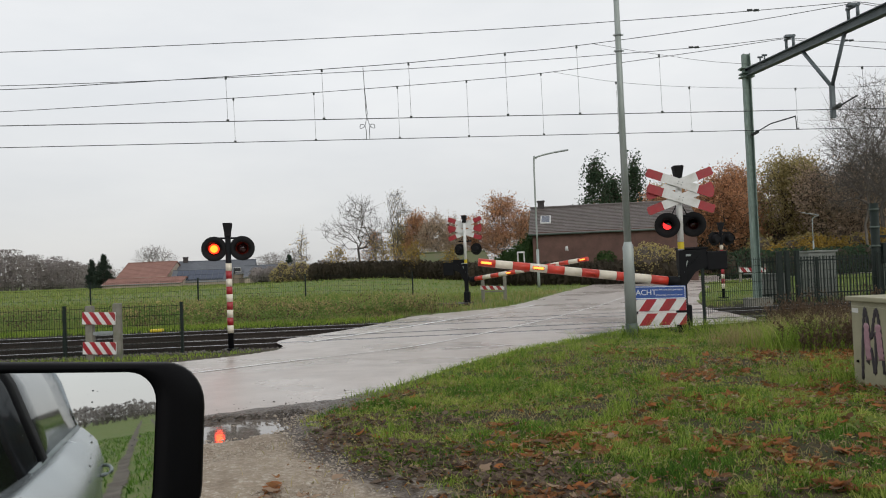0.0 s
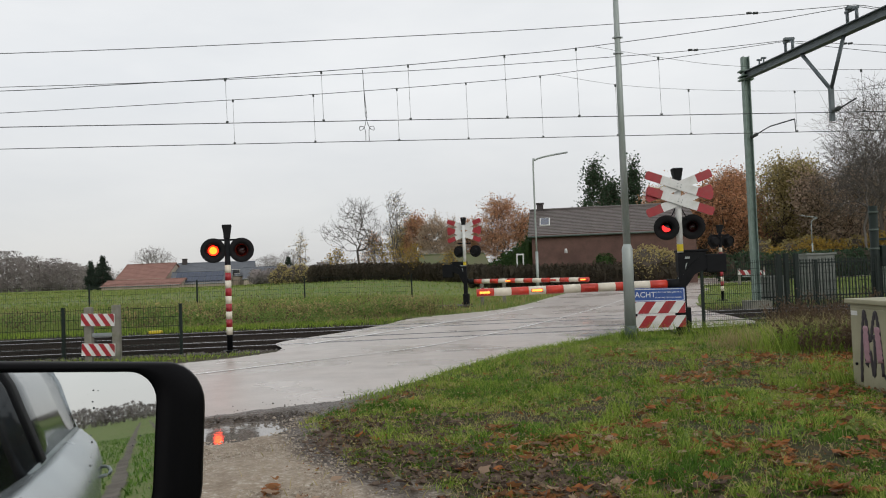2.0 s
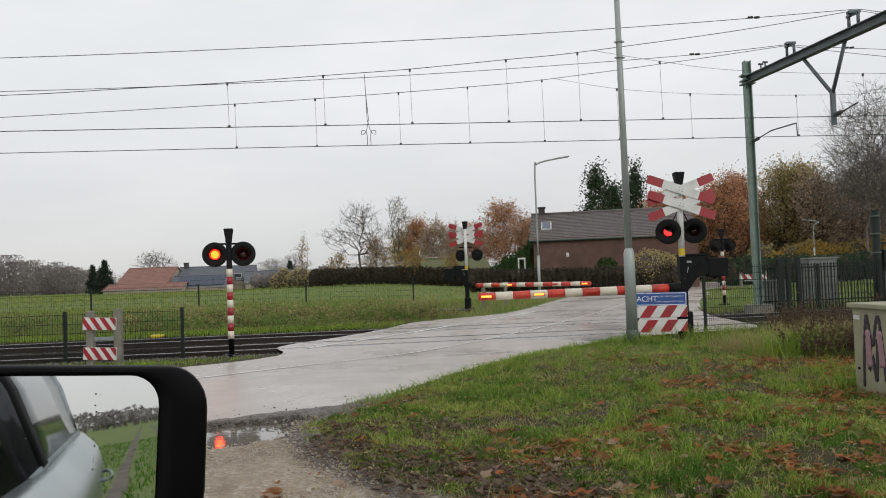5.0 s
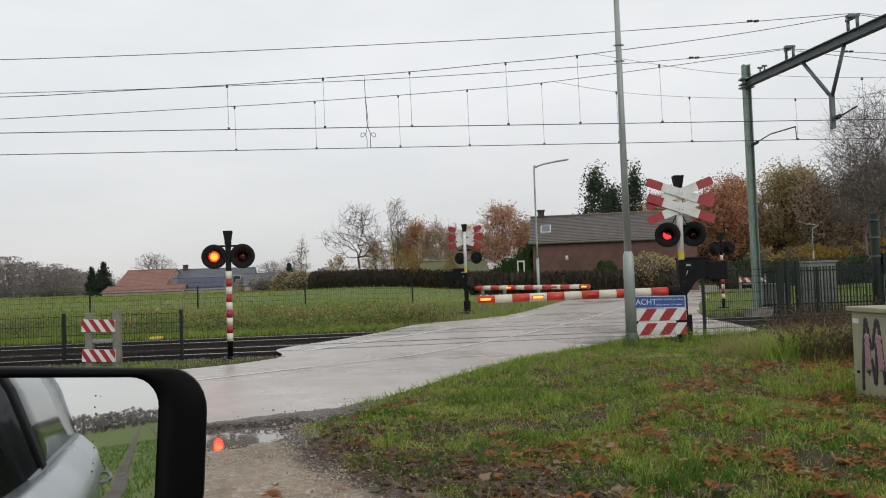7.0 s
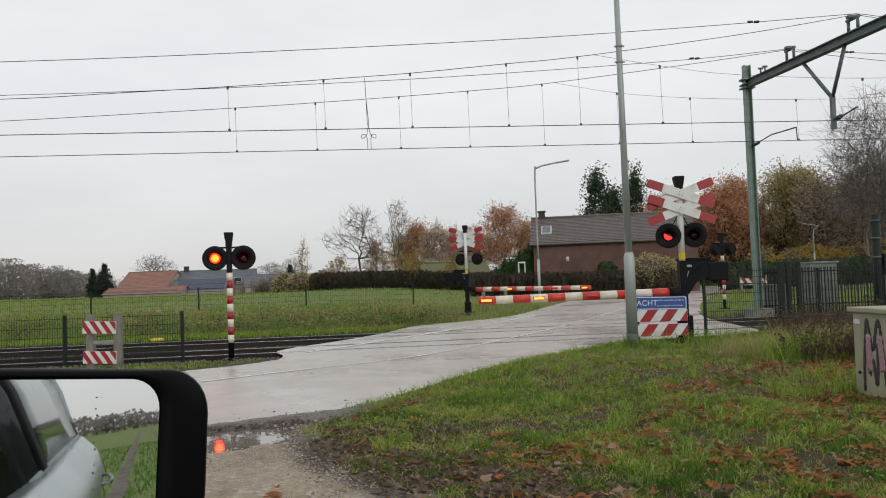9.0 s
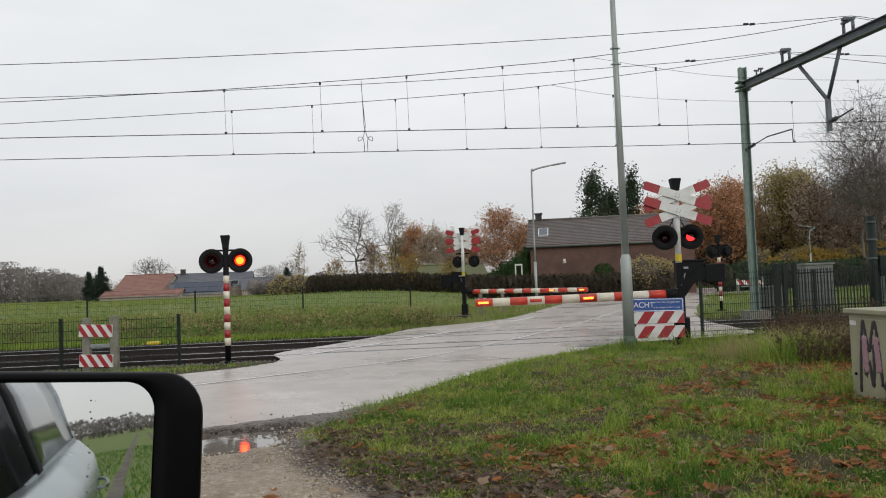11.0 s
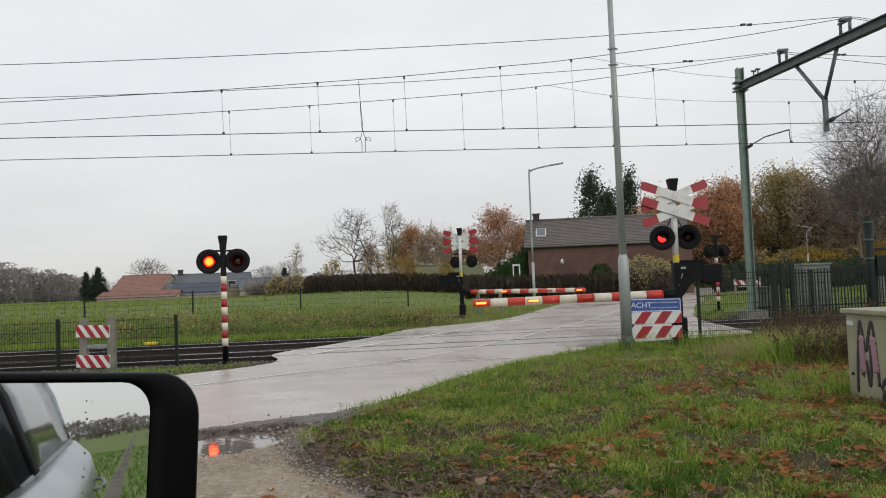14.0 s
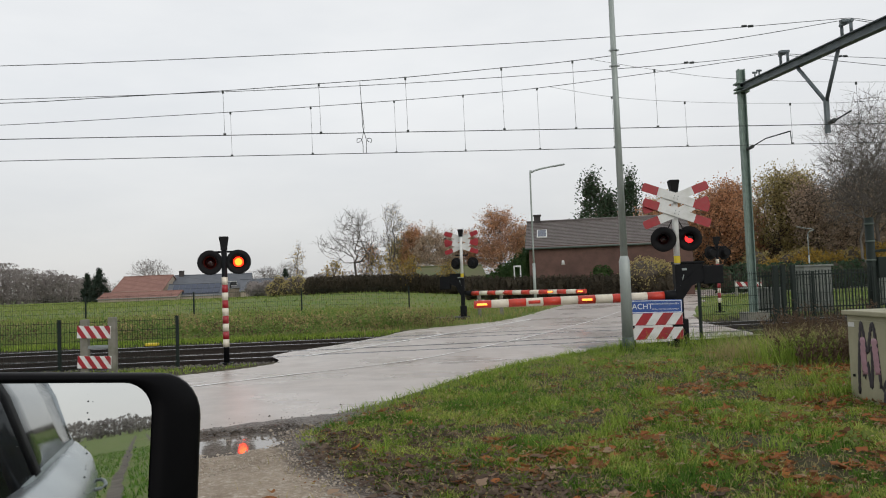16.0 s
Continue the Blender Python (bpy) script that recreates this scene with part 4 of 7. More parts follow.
def barrier_arm(name, m, direction, length, r0, r1, bands, lamps, label):
    """A round striped boom along +x or -x from its pivot, with lamps that lie along it."""
    t = thing(name, label, "barrier arm", m, group="barrier booms")
    n = bands
    start = 0.16
    for k in range(n):
        a, b = start + (length - start) * k / n, start + (length - start) * (k + 1) / n
        bm = bmesh.new()
        ra, rb = r0 + (r1 - r0) * k / n, r0 + (r1 - r0) * (k + 1) / n
        tube(bm, [(direction * a, 0, 0), (direction * (b - 0.002), 0, 0)], [ra, rb], 18)
        red = (n - 1 - k) % 2 == 0
        part("red_band" if red else "white_band", bm, M["arm_red" if red else "cream_paint"], t)
    bm = bmesh.new()
    tube(bm, [(-direction * 0.1, 0, 0), (direction * start, 0, 0)], r0 * 1.12, 14)
    part("socket", bm, M["black_paint"], t)
    for x, ph in lamps:
        rr = r0 + (r1 - r0) * x / length
        bm = bmesh.new()
        box(bm, (direction * x, -rr + 0.012, 0.0), (0.27, 0.05, 0.075), bevel=0.012)
        case = part("lamp_case", bm, M["arm_red"], t, "red lamp casing")
        bm = bmesh.new()
        s = 0.04
        tube(bm, [(-0.115, 0, 0), (0.115, 0, 0)], 0.026, 12)
        for f in bm.faces:
            f.material_index = 0 if f.calc_center_median().y < -0.004 else 1
        lens = part("lens", bm, [M["arm_lamp"], M["arm_red"]], case, "amber-red boom lamp", pose(direction * x, -rr - 0.008, 0.0))
        if ph:
            LENSES.append((lens, ph + "x", pose(direction * x, -rr - 0.008, 0.0)))
    return t


near_arm = barrier_arm("barrier_arm", pose(5.2, 17.38, 1.135, 0, -0.45, 0), -1, 4.46, 0.105, 0.088, 11, [(4.28, None), (3.1, "L"), (1.92, "R")], "red and white striped barrier boom with lit lamps")
far_arm = barrier_arm("barrier_arm", pose(1.25, 33.6, 1.14, 0, 0.4, -38), 1, 5.65, 0.10, 0.085, 13, [(5.45, None), (4.1, "R"), (1.95, "L")], "red and white striped barrier boom across the far lane")


# ---- boards, posts and signs ----
def chevron_board(t, w, h, m, lean=1, stripes=5):
    """A white board with slanted red stripes, facing -y."""
    bm = bmesh.new()
    plate(bm, [(-w / 2, -h / 2), (w / 2, -h / 2), (w / 2, h / 2), (-w / 2, h / 2)], 0.03)
    b = part("board", bm, M["white_paint"], t, "white board with slanted red stripes", m)
    pitch = w / stripes
    for k in range(-1, int(stripes) + 3):
        x0 = -w / 2 + pitch * (k - 0.5)
        sh = lean * h * 0.8
        lo, hi = [(x0, -h / 2), (x0 + pitch * 0.52, -h / 2)], [(x0 + pitch * 0.52 + sh, h / 2), (x0 + sh, h / 2)]
        poly = clip_x(lo + hi, -w / 2 + 0.004, w / 2 - 0.004)
        if len(poly) >= 3:
            bm = bmesh.new()
            plate(bm, poly, 0.004, pose(0, -0.018, 0))
            part("red_stripe", bm, M["red_paint"], b)


def clip_x(poly, lo, hi):
    for lim, keep in ((lo, lambda p: p[0] >= lo), (hi, lambda p: p[0] <= hi)):
        out = []
        for a, b in zip(poly, poly[1:] + poly[:1]):
            if keep(a):
                out.append(a)
            if keep(a) != keep(b):
                t = (lim - a[0]) / (b[0] - a[0])
                out.append((lim, a[1] + t * (b[1] - a[1])))
        poly = out
        if not poly:
            break
    return poly


def guard_barrier(m, w, label, boards=((0.86, 0.25), (0.25, 0.25)), post_h=1.12, bar="galvanised"):
    t = thing("guard_barrier", label, "barrier", m, group="guard barriers")
    for s, hh in ((-1, post_h), (1, post_h + 0.03)):
        bm = bmesh.new()
        box(bm, (s * (w / 2 - 0.08), 0.09, hh / 2 - 0.1), (0.15, 0.15, hh + 0.2), bevel=0.02)
        part("concrete_post", bm, M["concrete"], t, "weathered concrete post")
    for z, h in boards:
        chevron_board(t, w * 0.93, h, pose(-0.06, 0, z, 0, 2.6, 0), lean=-0.9, stripes=3.3)
    bm = bmesh.new()
    box(bm, (0, 0.06, 0.55), (w * 0.7, 0.04, 0.07), bevel=0.006)
    part("rail_bar", bm, M[bar], t)


guard_barrier(pose(-7.03, 15.75, 0.02, 0, 0, 2), 0.72, "red and white guard board between concrete posts")
guard_barrier(pose(2.2, 34.4, 0.0, 0, 0, -8), 1.15, "weathered guard board between concrete posts beside the far road", ((0.72, 0.17),), 1.2, "concrete")
guard_barrier(pose(16.9, 42.0, 0.2, 0, 0, -8), 1.5, "red and white guard board by the side road", ((0.75, 0.25),), 1.0)


def text_mesh(name, s, size, material, parent, m, label=""):
    cu = bpy.data.curves.new(name, "FONT")
    cu.body, cu.size, cu.extrude = s, size, 0.0015
    cu.align_y = "CENTER"
    tmp = bpy.data.objects.new(name, cu)
    scene.collection.objects.link(tmp)
    me = bpy.data.meshes.new_from_object(tmp.evaluated_get(bpy.context.evaluated_depsgraph_get()))
    bpy.data.objects.remove(tmp)
    me.materials.clear()
    me.materials.append(material)
    ob = new(name, me)
    ob.parent = parent
    ob.matrix_basis = m
    return tagged(ob, label)


def build_wait_sign():
    t = thing("warning_sign", "blue waiting sign with white lettering on two posts", "sign", pose(4.66, 17.02, 0.92, 0, 1.0, 0))
    bm = bmesh.new()
    plate(bm, round_outline(1.34, 0.3, 0.03), 0.02)
    part("sign_plate", bm, M["blue_sign"], t)
    for o, i in ((round_outline(1.31, 0.27, 0.025), round_outline(1.28, 0.24, 0.02)),):
        bm = bmesh.new()
        a = [bm.verts.new((x, -0.0125, z)) for x, z in o]
        b = [bm.verts.new((x, -0.0125, z)) for x, z in i]
        for k in range(len(a)):
            bm.faces.new((a[k], b[k], b[(k + 1) % len(a)], a[(k + 1) % len(a)]))
        part("border_line", bm, M["sign_text"], t)
    text_mesh("lettering", "WACHT", 0.17, M["sign_text"], t, pose(-0.62, -0.013, 0.0, 90, 0, 0))
    text_mesh("lettering", "tot het rode licht gedoofd is", 0.052, M["sign_text"], t, pose(0.0, -0.013, 0.06, 90, 0, 0))
    text_mesh("lettering", "er kan nog een trein komen", 0.052, M["sign_text"], t, pose(0.0, -0.013, -0.055, 90, 0, 0))
    for x in (-0.5, 0.55):
        bm = bmesh.new()
        tube(bm, [(x, 0.05, -0.95), (x, 0.05, 0.14)], 0.03, 10)
        part("sign_post", bm, M["dark_pole"], t)
    b = thing("chevron_barrier", "two red and white chevron boards below the sign", "barrier", pose(4.68, 17.0, 0.0))
    chevron_board(b, 1.28, 0.26, pose(0, 0, 0.645, 0, 0.6, 0), lean=0.9, stripes=2.9)
    chevron_board(b, 1.28, 0.26, pose(0, 0, 0.33, 0, 0.6, 0), lean=0.9, stripes=2.9)
    for x in (-0.46, 0.5):
        bm = bmesh.new()
        box(bm, (x, 0.09, 0.36), (0.1, 0.1, 0.82), bevel=0.012)
        part("board_post", bm, M["black_paint"], b)


build_wait_sign()


def lamp_mast():
    t = thing("street_lamp", "tall grey steel lamp post with green algae", "street lamp", pose(3.9, 16.2, 0.02), group="street lamps")
    bm = bmesh.new()
    tube(bm, [(0, 0, -0.1), (0, 0, 0.3), (0, 0, 0.31)], [0.128, 0.128, 0.12], 20)
    part("base", bm, M["dark_pole"], t, "dark lower sleeve")
    bm = bmesh.new()
    tube(bm, [(0, 0, 0.31), (0, 0, 1.92), (0, 0, 2.02)], [0.118, 0.112, 0.078], 20)
    part("lower_shaft", bm, M["pole_grey"], t)
    bm = bmesh.new()
    tube(bm, [(0, 0, 2.02), (-0.01, 0, 5.0), (-0.02, 0, 9.2)], [0.078, 0.066, 0.05], 20)
    part("upper_shaft", bm, M["pole_grey"], t)
    for z in (6.08, 6.42):
        bm = bmesh.new()
        tube(bm, [(-0.012, 0, z - 0.02), (-0.012, 0, z + 0.02)], 0.074, 14)
        box(bm, (0.07, 0, z), (0.06, 0.03, 0.03))
        box(bm, (-0.09, 0, z), (0.05, 0.03, 0.03))
        part("clamp", bm, M["galvanised"], t)


lamp_mast()


def arm_lamp_post(m, h, reach, label, thick=1.0):
    t = thing("street_lamp", label, "street lamp", m, group="street lamps")
    bm = bmesh.new()
    tube(bm, curve_pts([(0, 0, -0.1), (0, 0, 2.4)], 2), 0.085 * thick, 12)
    tube(bm, curve_pts([(0, 0, 2.4), (0, 0, h - 0.5), (0.12, 0, h - 0.15), (0.45, 0, h), (reach * 0.7, 0, h + 0.17)], 6), 0.05 * thick, 10)
    part("shaft", bm, M["pole_grey"], t)
    bm = bmesh.new()
    box(bm, (0, 0, 0), (abs(reach) * 0.42, 0.22 * thick, 0.09 * thick), pose(reach * 0.87, 0, h + 0.21, 0, -8 if reach > 0 else 8, 0), bevel=0.03)
    part("lantern", bm, M["galvanised"], t)


arm_lamp_post(pose(5.53, 45.0, 0.2), 7.9, 1.9, "tall grey street lamp with a curved arm")
arm_lamp_post(pose(27.0, 56.0, 0.3), 4.25, -0.75, "slim distant street lamp among trees", 0.65)


# ---- fences ----
def mesh_panel(w, h, pitch, r, rails):
    bm = bmesh.new()
    n = int(round(w / pitch))
    for k in range(1, n):
        box(bm, (w * k / n, 0, h / 2 + 0.05), (r, r, h))
    for z in rails:
        box(bm, (w / 2, 0, z), (w, r * 1.4, r * 1.6))
    return finish(bm, "panel", M["fence_green"])


def fence_run(name, label, pts, h, pitch, r, rails, post=0.06, post_extra=0.06, group=""):
    t = thing(name, label, "fence", group=group)
    for i, (x, y) in enumerate(pts):
        z = float(height(x, y))
        bm = bmesh.new()
        box(bm, (0, 0, (h + post_extra) / 2 - 0.1), (post, post, h + post_extra + 0.2), bevel=0.006)
        box(bm, (0, 0, h + post_extra + 0.008), (post * 1.15, post * 1.15, 0.016))
        part("post", bm, M["fence_green"], t, "", pose(x, y, z))
        if i + 1 < len(pts):
            x1, y1 = pts[i + 1]
            w = math.hypot(x1 - x, y1 - y)
            z1 = float(height(x1, y1))
            ob = new("panel", mesh_panel(w, h, pitch, r, rails))
            ob.parent = t
            tagged(ob, kind="stuff")
            ob.matrix_basis = pose(x, y, z, 0, -math.degrees(math.atan2(z1 - z, w)), math.degrees(math.atan2(y1 - y, x1 - x)))


fence_run("mesh_fence", "dark green wire mesh fence beside the track", [(-5.73 - 2.45 * k, 16.72 - 0.2 * k) for k in range(5)], 1.05, 0.052, 0.006, (0.06, 0.25, 0.45, 0.65, 0.85, 1.05))
fence_run("mesh_fence", "dark green wire mesh fence beside the signal", [(5.88, 17.5), (7.72, 17.75), (10.2, 18.05), (12.7, 18.35), (15.2, 18.6)], 1.56, 0.05, 0.006, (0.06, 0.26, 0.46, 0.66, 0.86, 1.06, 1.26, 1.42, 1.56))
fence_run("field_fence", "thin wire fence along the field edge", [(-34 + 5.4 * k, 38.5 + 0.05 * k) for k in range(7)], 1.15, 0.11, 0.006, (0.08, 0.35, 0.6, 0.85, 1.12), 0.07)


def palisade():
    t = thing("palisade_fence", "dark green steel bar fence round the railway cabinets", "fence")
    runs = [((11.0, 27.0), (13.2, 27.2)), ((13.2, 27.2), (15.6, 27.4)), ((15.6, 27.4), (18.0, 27.6)), ((18.0, 27.6), (20.4, 27.8))]
    for (x0, y0), (x1, y1) in runs:
        w = math.hypot(x1 - x0, y1 - y0)
        m = pose(x0, y0, float(height(x0, y0)), 0, 0, math.degrees(math.atan2(y1 - y0, x1 - x0)))
        bm = bmesh.new()
        n = int(w / 0.115)
        for k in range(1, n):
            box(bm, (w * k / n, 0, 0.8), (0.03, 0.03, 1.6))
        for z in (0.2, 1.36):
            box(bm, (w / 2, 0, z + 0.1), (w, 0.05, 0.05))
        tagged(part("panel", bm, M["fence_green"], t, "", m), kind="stuff")
        for x in (0, w):
            bm = bmesh.new()
            box(bm, (x, 0, 0.75), (0.09, 0.09, 1.66), bevel=0.008)
            part("post", bm, M["fence_green"], t, "", m)
    g = thing("fence_gate", "dark green steel gate with heavy posts", "gate", pose(10.9, 22.9 + 3.6, 0.0, 0, 0, 4))
    for x in (0, 0.26, 0.62):
        bm = bmesh.new()
        box(bm, (x, 0, 0.85), (0.14, 0.14, 1.9), bevel=0.01)
        part("gate_post", bm, M["fence_green"], g, "", pose(0.7, 0, 0))
    p = thing("signal_post", "dark green steel post with banded clamps", "post", pose(10.36, 18.4, 0.0))
    bm = bmesh.new()
    tube(bm, [(0, 0, -0.1), (0, 0, 2.8)], 0.1, 14)
    part("post", bm, M["fence_green"], p)
    for z in (1.75, 2.2, 2.62):
        bm = bmesh.new()
        tube(bm, [(0, 0, z), (0, 0, z + 0.05)], 0.112, 14)
        part("clamp", bm, M["dark_pole"], p)
    bm = bmesh.new()
    box(bm, (0.25, 0, 2.0), (0.5, 0.06, 0.06), bevel=0.006)
    box(bm, (0.28, 0, 1.6), (0.34, 0.2, 0.5), bevel=0.02)
    part("bracket_box", bm, M["fence_green"], p)


palisade()


# ---- cabinets ----
def utility_cabinet():
    t = thing("utility_cabinet", "beige roadside utility cabinet with black and pink graffiti", "cabinet", pose(4.24, 8.05, 0.2, 0, 0, -88.2))
    w, d, h = 1.25, 0.42, 0.92
    bm = bmesh.new()
    box(bm, (w / 2, d / 2, h / 2), (w, d, h), bevel=0.008)
    part("body", bm, M["cabinet_beige"], t)
    bm = bmesh.new()
    box(bm, (w / 2, d / 2, h + 0.02), (w + 0.08, d + 0.08, 0.05), bevel=0.012)
    part("lid", bm, M["cabinet_beige"], t, "overhanging weathered lid")
    bm = bmesh.new()
    box(bm, (w / 2, -0.006, h * 0.49), (w - 0.06, 0.02, h * 0.9), bevel=0.004)
    door = part("door", bm, M["cabinet_beige"], t)
    bm = bmesh.new()
    tube(bm, [(0.12, -0.02, 0.30), (0.12, -0.035, 0.30)], 0.014, 10)
    part("lock", bm, M["black_paint"], door)
    bm = bmesh.new()
    box(bm, (0.1, -0.018, 0.82), (0.11, 0.004, 0.045))
    part("label_plate", bm, M["white_frame"], door, "small pale label")
    def stroke(pts, r, material):
        bm = bmesh.new()
        line = curve_pts([(x, 0, z) for x, z in pts], 6)
        rs = [r * (0.75 + 0.45 * abs(math.sin(i * 1.7))) for i in range(len(line))]
        tube(bm, line, rs, 8)
        bmesh.ops.scale(bm, vec=(1, 0.05, 1), verts=bm.verts)
        part("graffiti", bm, M[material], door, "sprayed letter stroke", pose(0, -0.0185, 0))
    stroke([(0.29, 0.7), (0.29, 0.5), (0.31, 0.33)], 0.05, "spray_pink")
    stroke([(0.48, 0.7), (0.5, 0.5), (0.52, 0.35)], 0.05, "spray_pink")
    sq = lambda q: [(0.04 + x * 0.86, z) for x, z in q]
    for pts in ([(0.17, 0.12), (0.19, 0.4), (0.24, 0.72), (0.27, 0.84), (0.3, 0.78), (0.37, 0.55), (0.44, 0.74), (0.49, 0.84), (0.53, 0.76), (0.57, 0.5), (0.6, 0.22)],
                [(0.3, 0.55), (0.28, 0.42), (0.29, 0.3), (0.36, 0.45), (0.42, 0.2), (0.46, 0.5), (0.45, 0.62)],
                [(0.63, 0.2), (0.72, 0.3), (0.8, 0.24), (0.84, 0.02)], [(0.64, 0.02), (0.68, 0.2)]):
        stroke(sq(pts), 0.024, "spray_black")


utility_cabinet()


def grey_cabinet(x, y, w, h, d, top, label):
    t = thing("relay_cabinet", label, "cabinet", pose(x, y, float(height(x, y)), 0, 0, 6), group="relay cabinets")
    bm = bmesh.new()
    box(bm, (0, 0, h / 2), (w, d, h), bevel=0.02)
    part("body", bm, M["cabinet_grey"], t)
    bm = bmesh.new()
    box(bm, (0, 0, h + 0.03), (w + 0.12, d + 0.12, 0.07), bevel=0.015)
    part("lid", bm, M[top], t)
    bm = bmesh.new()
    box(bm, (0, -d / 2 - 0.008, h * 0.5), (w * 0.86, 0.016, h * 0.84), bevel=0.004)
    part("door", bm, M["cabinet_grey"], t)


grey_cabinet(14.2, 29.2, 1.1, 1.72, 0.6, "cabinet_grey", "grey railway relay cabinet behind the fence")
grey_cabinet(11.9, 28.0, 0.8, 0.95, 0.5, "cabinet_grey", "small grey railway cabinet behind the fence")
grey_cabinet(19.0, 32.0, 1.6, 1.5, 0.7, "white_frame", "long grey railway cabinet behind the fence")


# ---- buildings ----
def gable_house(name, m, w, d, eave, ridge, wall_mat, roof_mat, label, courses=16, overhang=0.35, windows=(), chimney=None, skylight=None, solar=None):
    """A house with its long side facing -y and its ridge along x."""
    t = thing(name, label, "house", m)
    for wn, pts, off in (("wall", [(-w / 2, 0), (w / 2, 0), (w / 2, eave), (-w / 2, eave)], (0, -d / 2, 0)), ("wall", [(-w / 2, 0), (w / 2, 0), (w / 2, eave), (-w / 2, eave)], (0, d / 2, 0))):
        bm = bmesh.new()
        plate(bm, pts, 0.3, pose(*off))
        part(wn, bm, M[wall_mat], t)
    for s in (-1, 1):
        bm = bmesh.new()
        plate(bm, [(-d / 2 + 0.15, 0), (d / 2 - 0.15, 0), (d / 2 - 0.15, eave), (0, ridge - 0.1), (-d / 2 + 0.15, eave)], 0.3, pose(s * (w / 2 - 0.15), 0, 0, 0, 0, 90))
        part("gable", bm, M[wall_mat], t)
    sl = (ridge - eave) / (d / 2)
    o = overhang
    bm = bmesh.new()
    x = w / 2 + 0.25
    plate(bm, [(-d / 2 - o, eave - sl * o - 0.06), (0, ridge - 0.06), (d / 2 + o, eave - sl * o - 0.06), (d / 2 + o, eave - sl * o - 0.01), (0, ridge - 0.01), (-d / 2 - o, eave - sl * o - 0.01)], 2 * x, pose(0, 0, 0, 0, 0, 90))
    roof = part("roof", bm, M[roof_mat], t, "tiled pitched roof")
    for k in range(courses):
        for s in (-1, 1):
            bm = bmesh.new()
            t0, t1 = k / courses, min(1.0, (k + 1.1) / courses)
            y0, y1 = s * (d / 2 + o) * (1 - t0), s * (d / 2 + o) * (1 - t1)
            z0, z1 = eave - sl * o + (ridge - eave + sl * o) * t0, eave - sl * o + (ridge - eave + sl * o) * t1
            q = [bm.verts.new(c) for c in ((-x, y0, z0 - 0.01), (x, y0, z0 - 0.01), (x, y0, z0 + 0.055), (-x, y0, z0 + 0.055), (x, y1, z1 + 0.012), (-x, y1, z1 + 0.012))]
            for f in ((0, 1, 2, 3), (3, 2, 4, 5)):
                bm.faces.new([q[i] for i in (f if s < 0 else f[::-1])])
            part("tile_course", bm, M[roof_mat], roof)
    bm = bmesh.new()
    tube(bm, [(-x, 0, ridge + 0.02), (x, 0, ridge + 0.02)], 0.11, 8)
    part("ridge", bm, M[roof_mat], roof)
    bm = bmesh.new()
    tube(bm, [(-x, -d / 2 - o - 0.05, eave - sl * o), (x, -d / 2 - o - 0.05, eave - sl * o)], 0.06, 8)
    part("gutter", bm, M["dark_pole" if name == "barn_house" else "galvanised"], t)
    if chimney:
        bm = bmesh.new()
        cx, cy, cw, ch = chimney
        box(bm, (cx, cy, ridge + ch / 2 - 0.4), (cw, cw, ch + 0.8), bevel=0.02)
        box(bm, (cx, cy, ridge + ch), (cw + 0.12, cw + 0.12, 0.1), bevel=0.01)
        part("chimney", bm, M["chimney_brick"], roof)
    slope_m = lambda u, f, lift: Matrix.Translation((u, (-d / 2 - o) * (1 - f), eave - sl * o + (ridge - eave + sl * o) * f)) @ pose(0, 0, 0, math.degrees(math.atan(sl)), 0, 0) @ pose(0, 0, lift)
    if skylight:
        u, f, sw, sh = skylight
        bm = bmesh.new()
        box(bm, (0, 0, 0), (sw + 0.14, sh + 0.14, 0.12), bevel=0.01)
        fr = part("skylight", bm, M["white_frame"], roof, "pale roof window", slope_m(u, f, 0.06))
        bm = bmesh.new()
        box(bm, (0, 0, 0.066), (sw, sh, 0.01))
        part("pane", bm, M["solar"], fr)
    if solar:
        nx, nz, pw, ph, u0, f0 = solar
        for i in range(nx):
            for j in range(nz):
                bm = bmesh.new()
                box(bm, (u0 + i * (pw + 0.06), j * (ph + 0.06), 0), (pw, ph, 0.05), bevel=0.008)
                part("solar_panel", bm, M["solar"], roof, "dark solar panel", slope_m(0, f0, 0.12))
    for wx, wz, ww, wh in windows:
        bm = bmesh.new()
        box(bm, (wx, -d / 2 - 0.15, wz), (ww + 0.14, 0.07, wh + 0.14), bevel=0.01)
        fr = part("window", bm, M["white_frame"], t)
        bm = bmesh.new()
        box(bm, (wx, -d / 2 - 0.19, wz), (ww, 0.02, wh))
        part("pane", bm, M["glass_dark"], fr)
    return t


gable_house("barn_house", pose(11.75, 54.1, 0.0, 0, 0, -9), 10.4, 8.6, 3.82, 5.72, "brick", "roof_tile", "long brown brick house with a dark tiled roof", 18, 0.35, (), (-4.7, 0.1, 0.45, 0.5), (-4.35, 0.5, 0.55, 1.25))


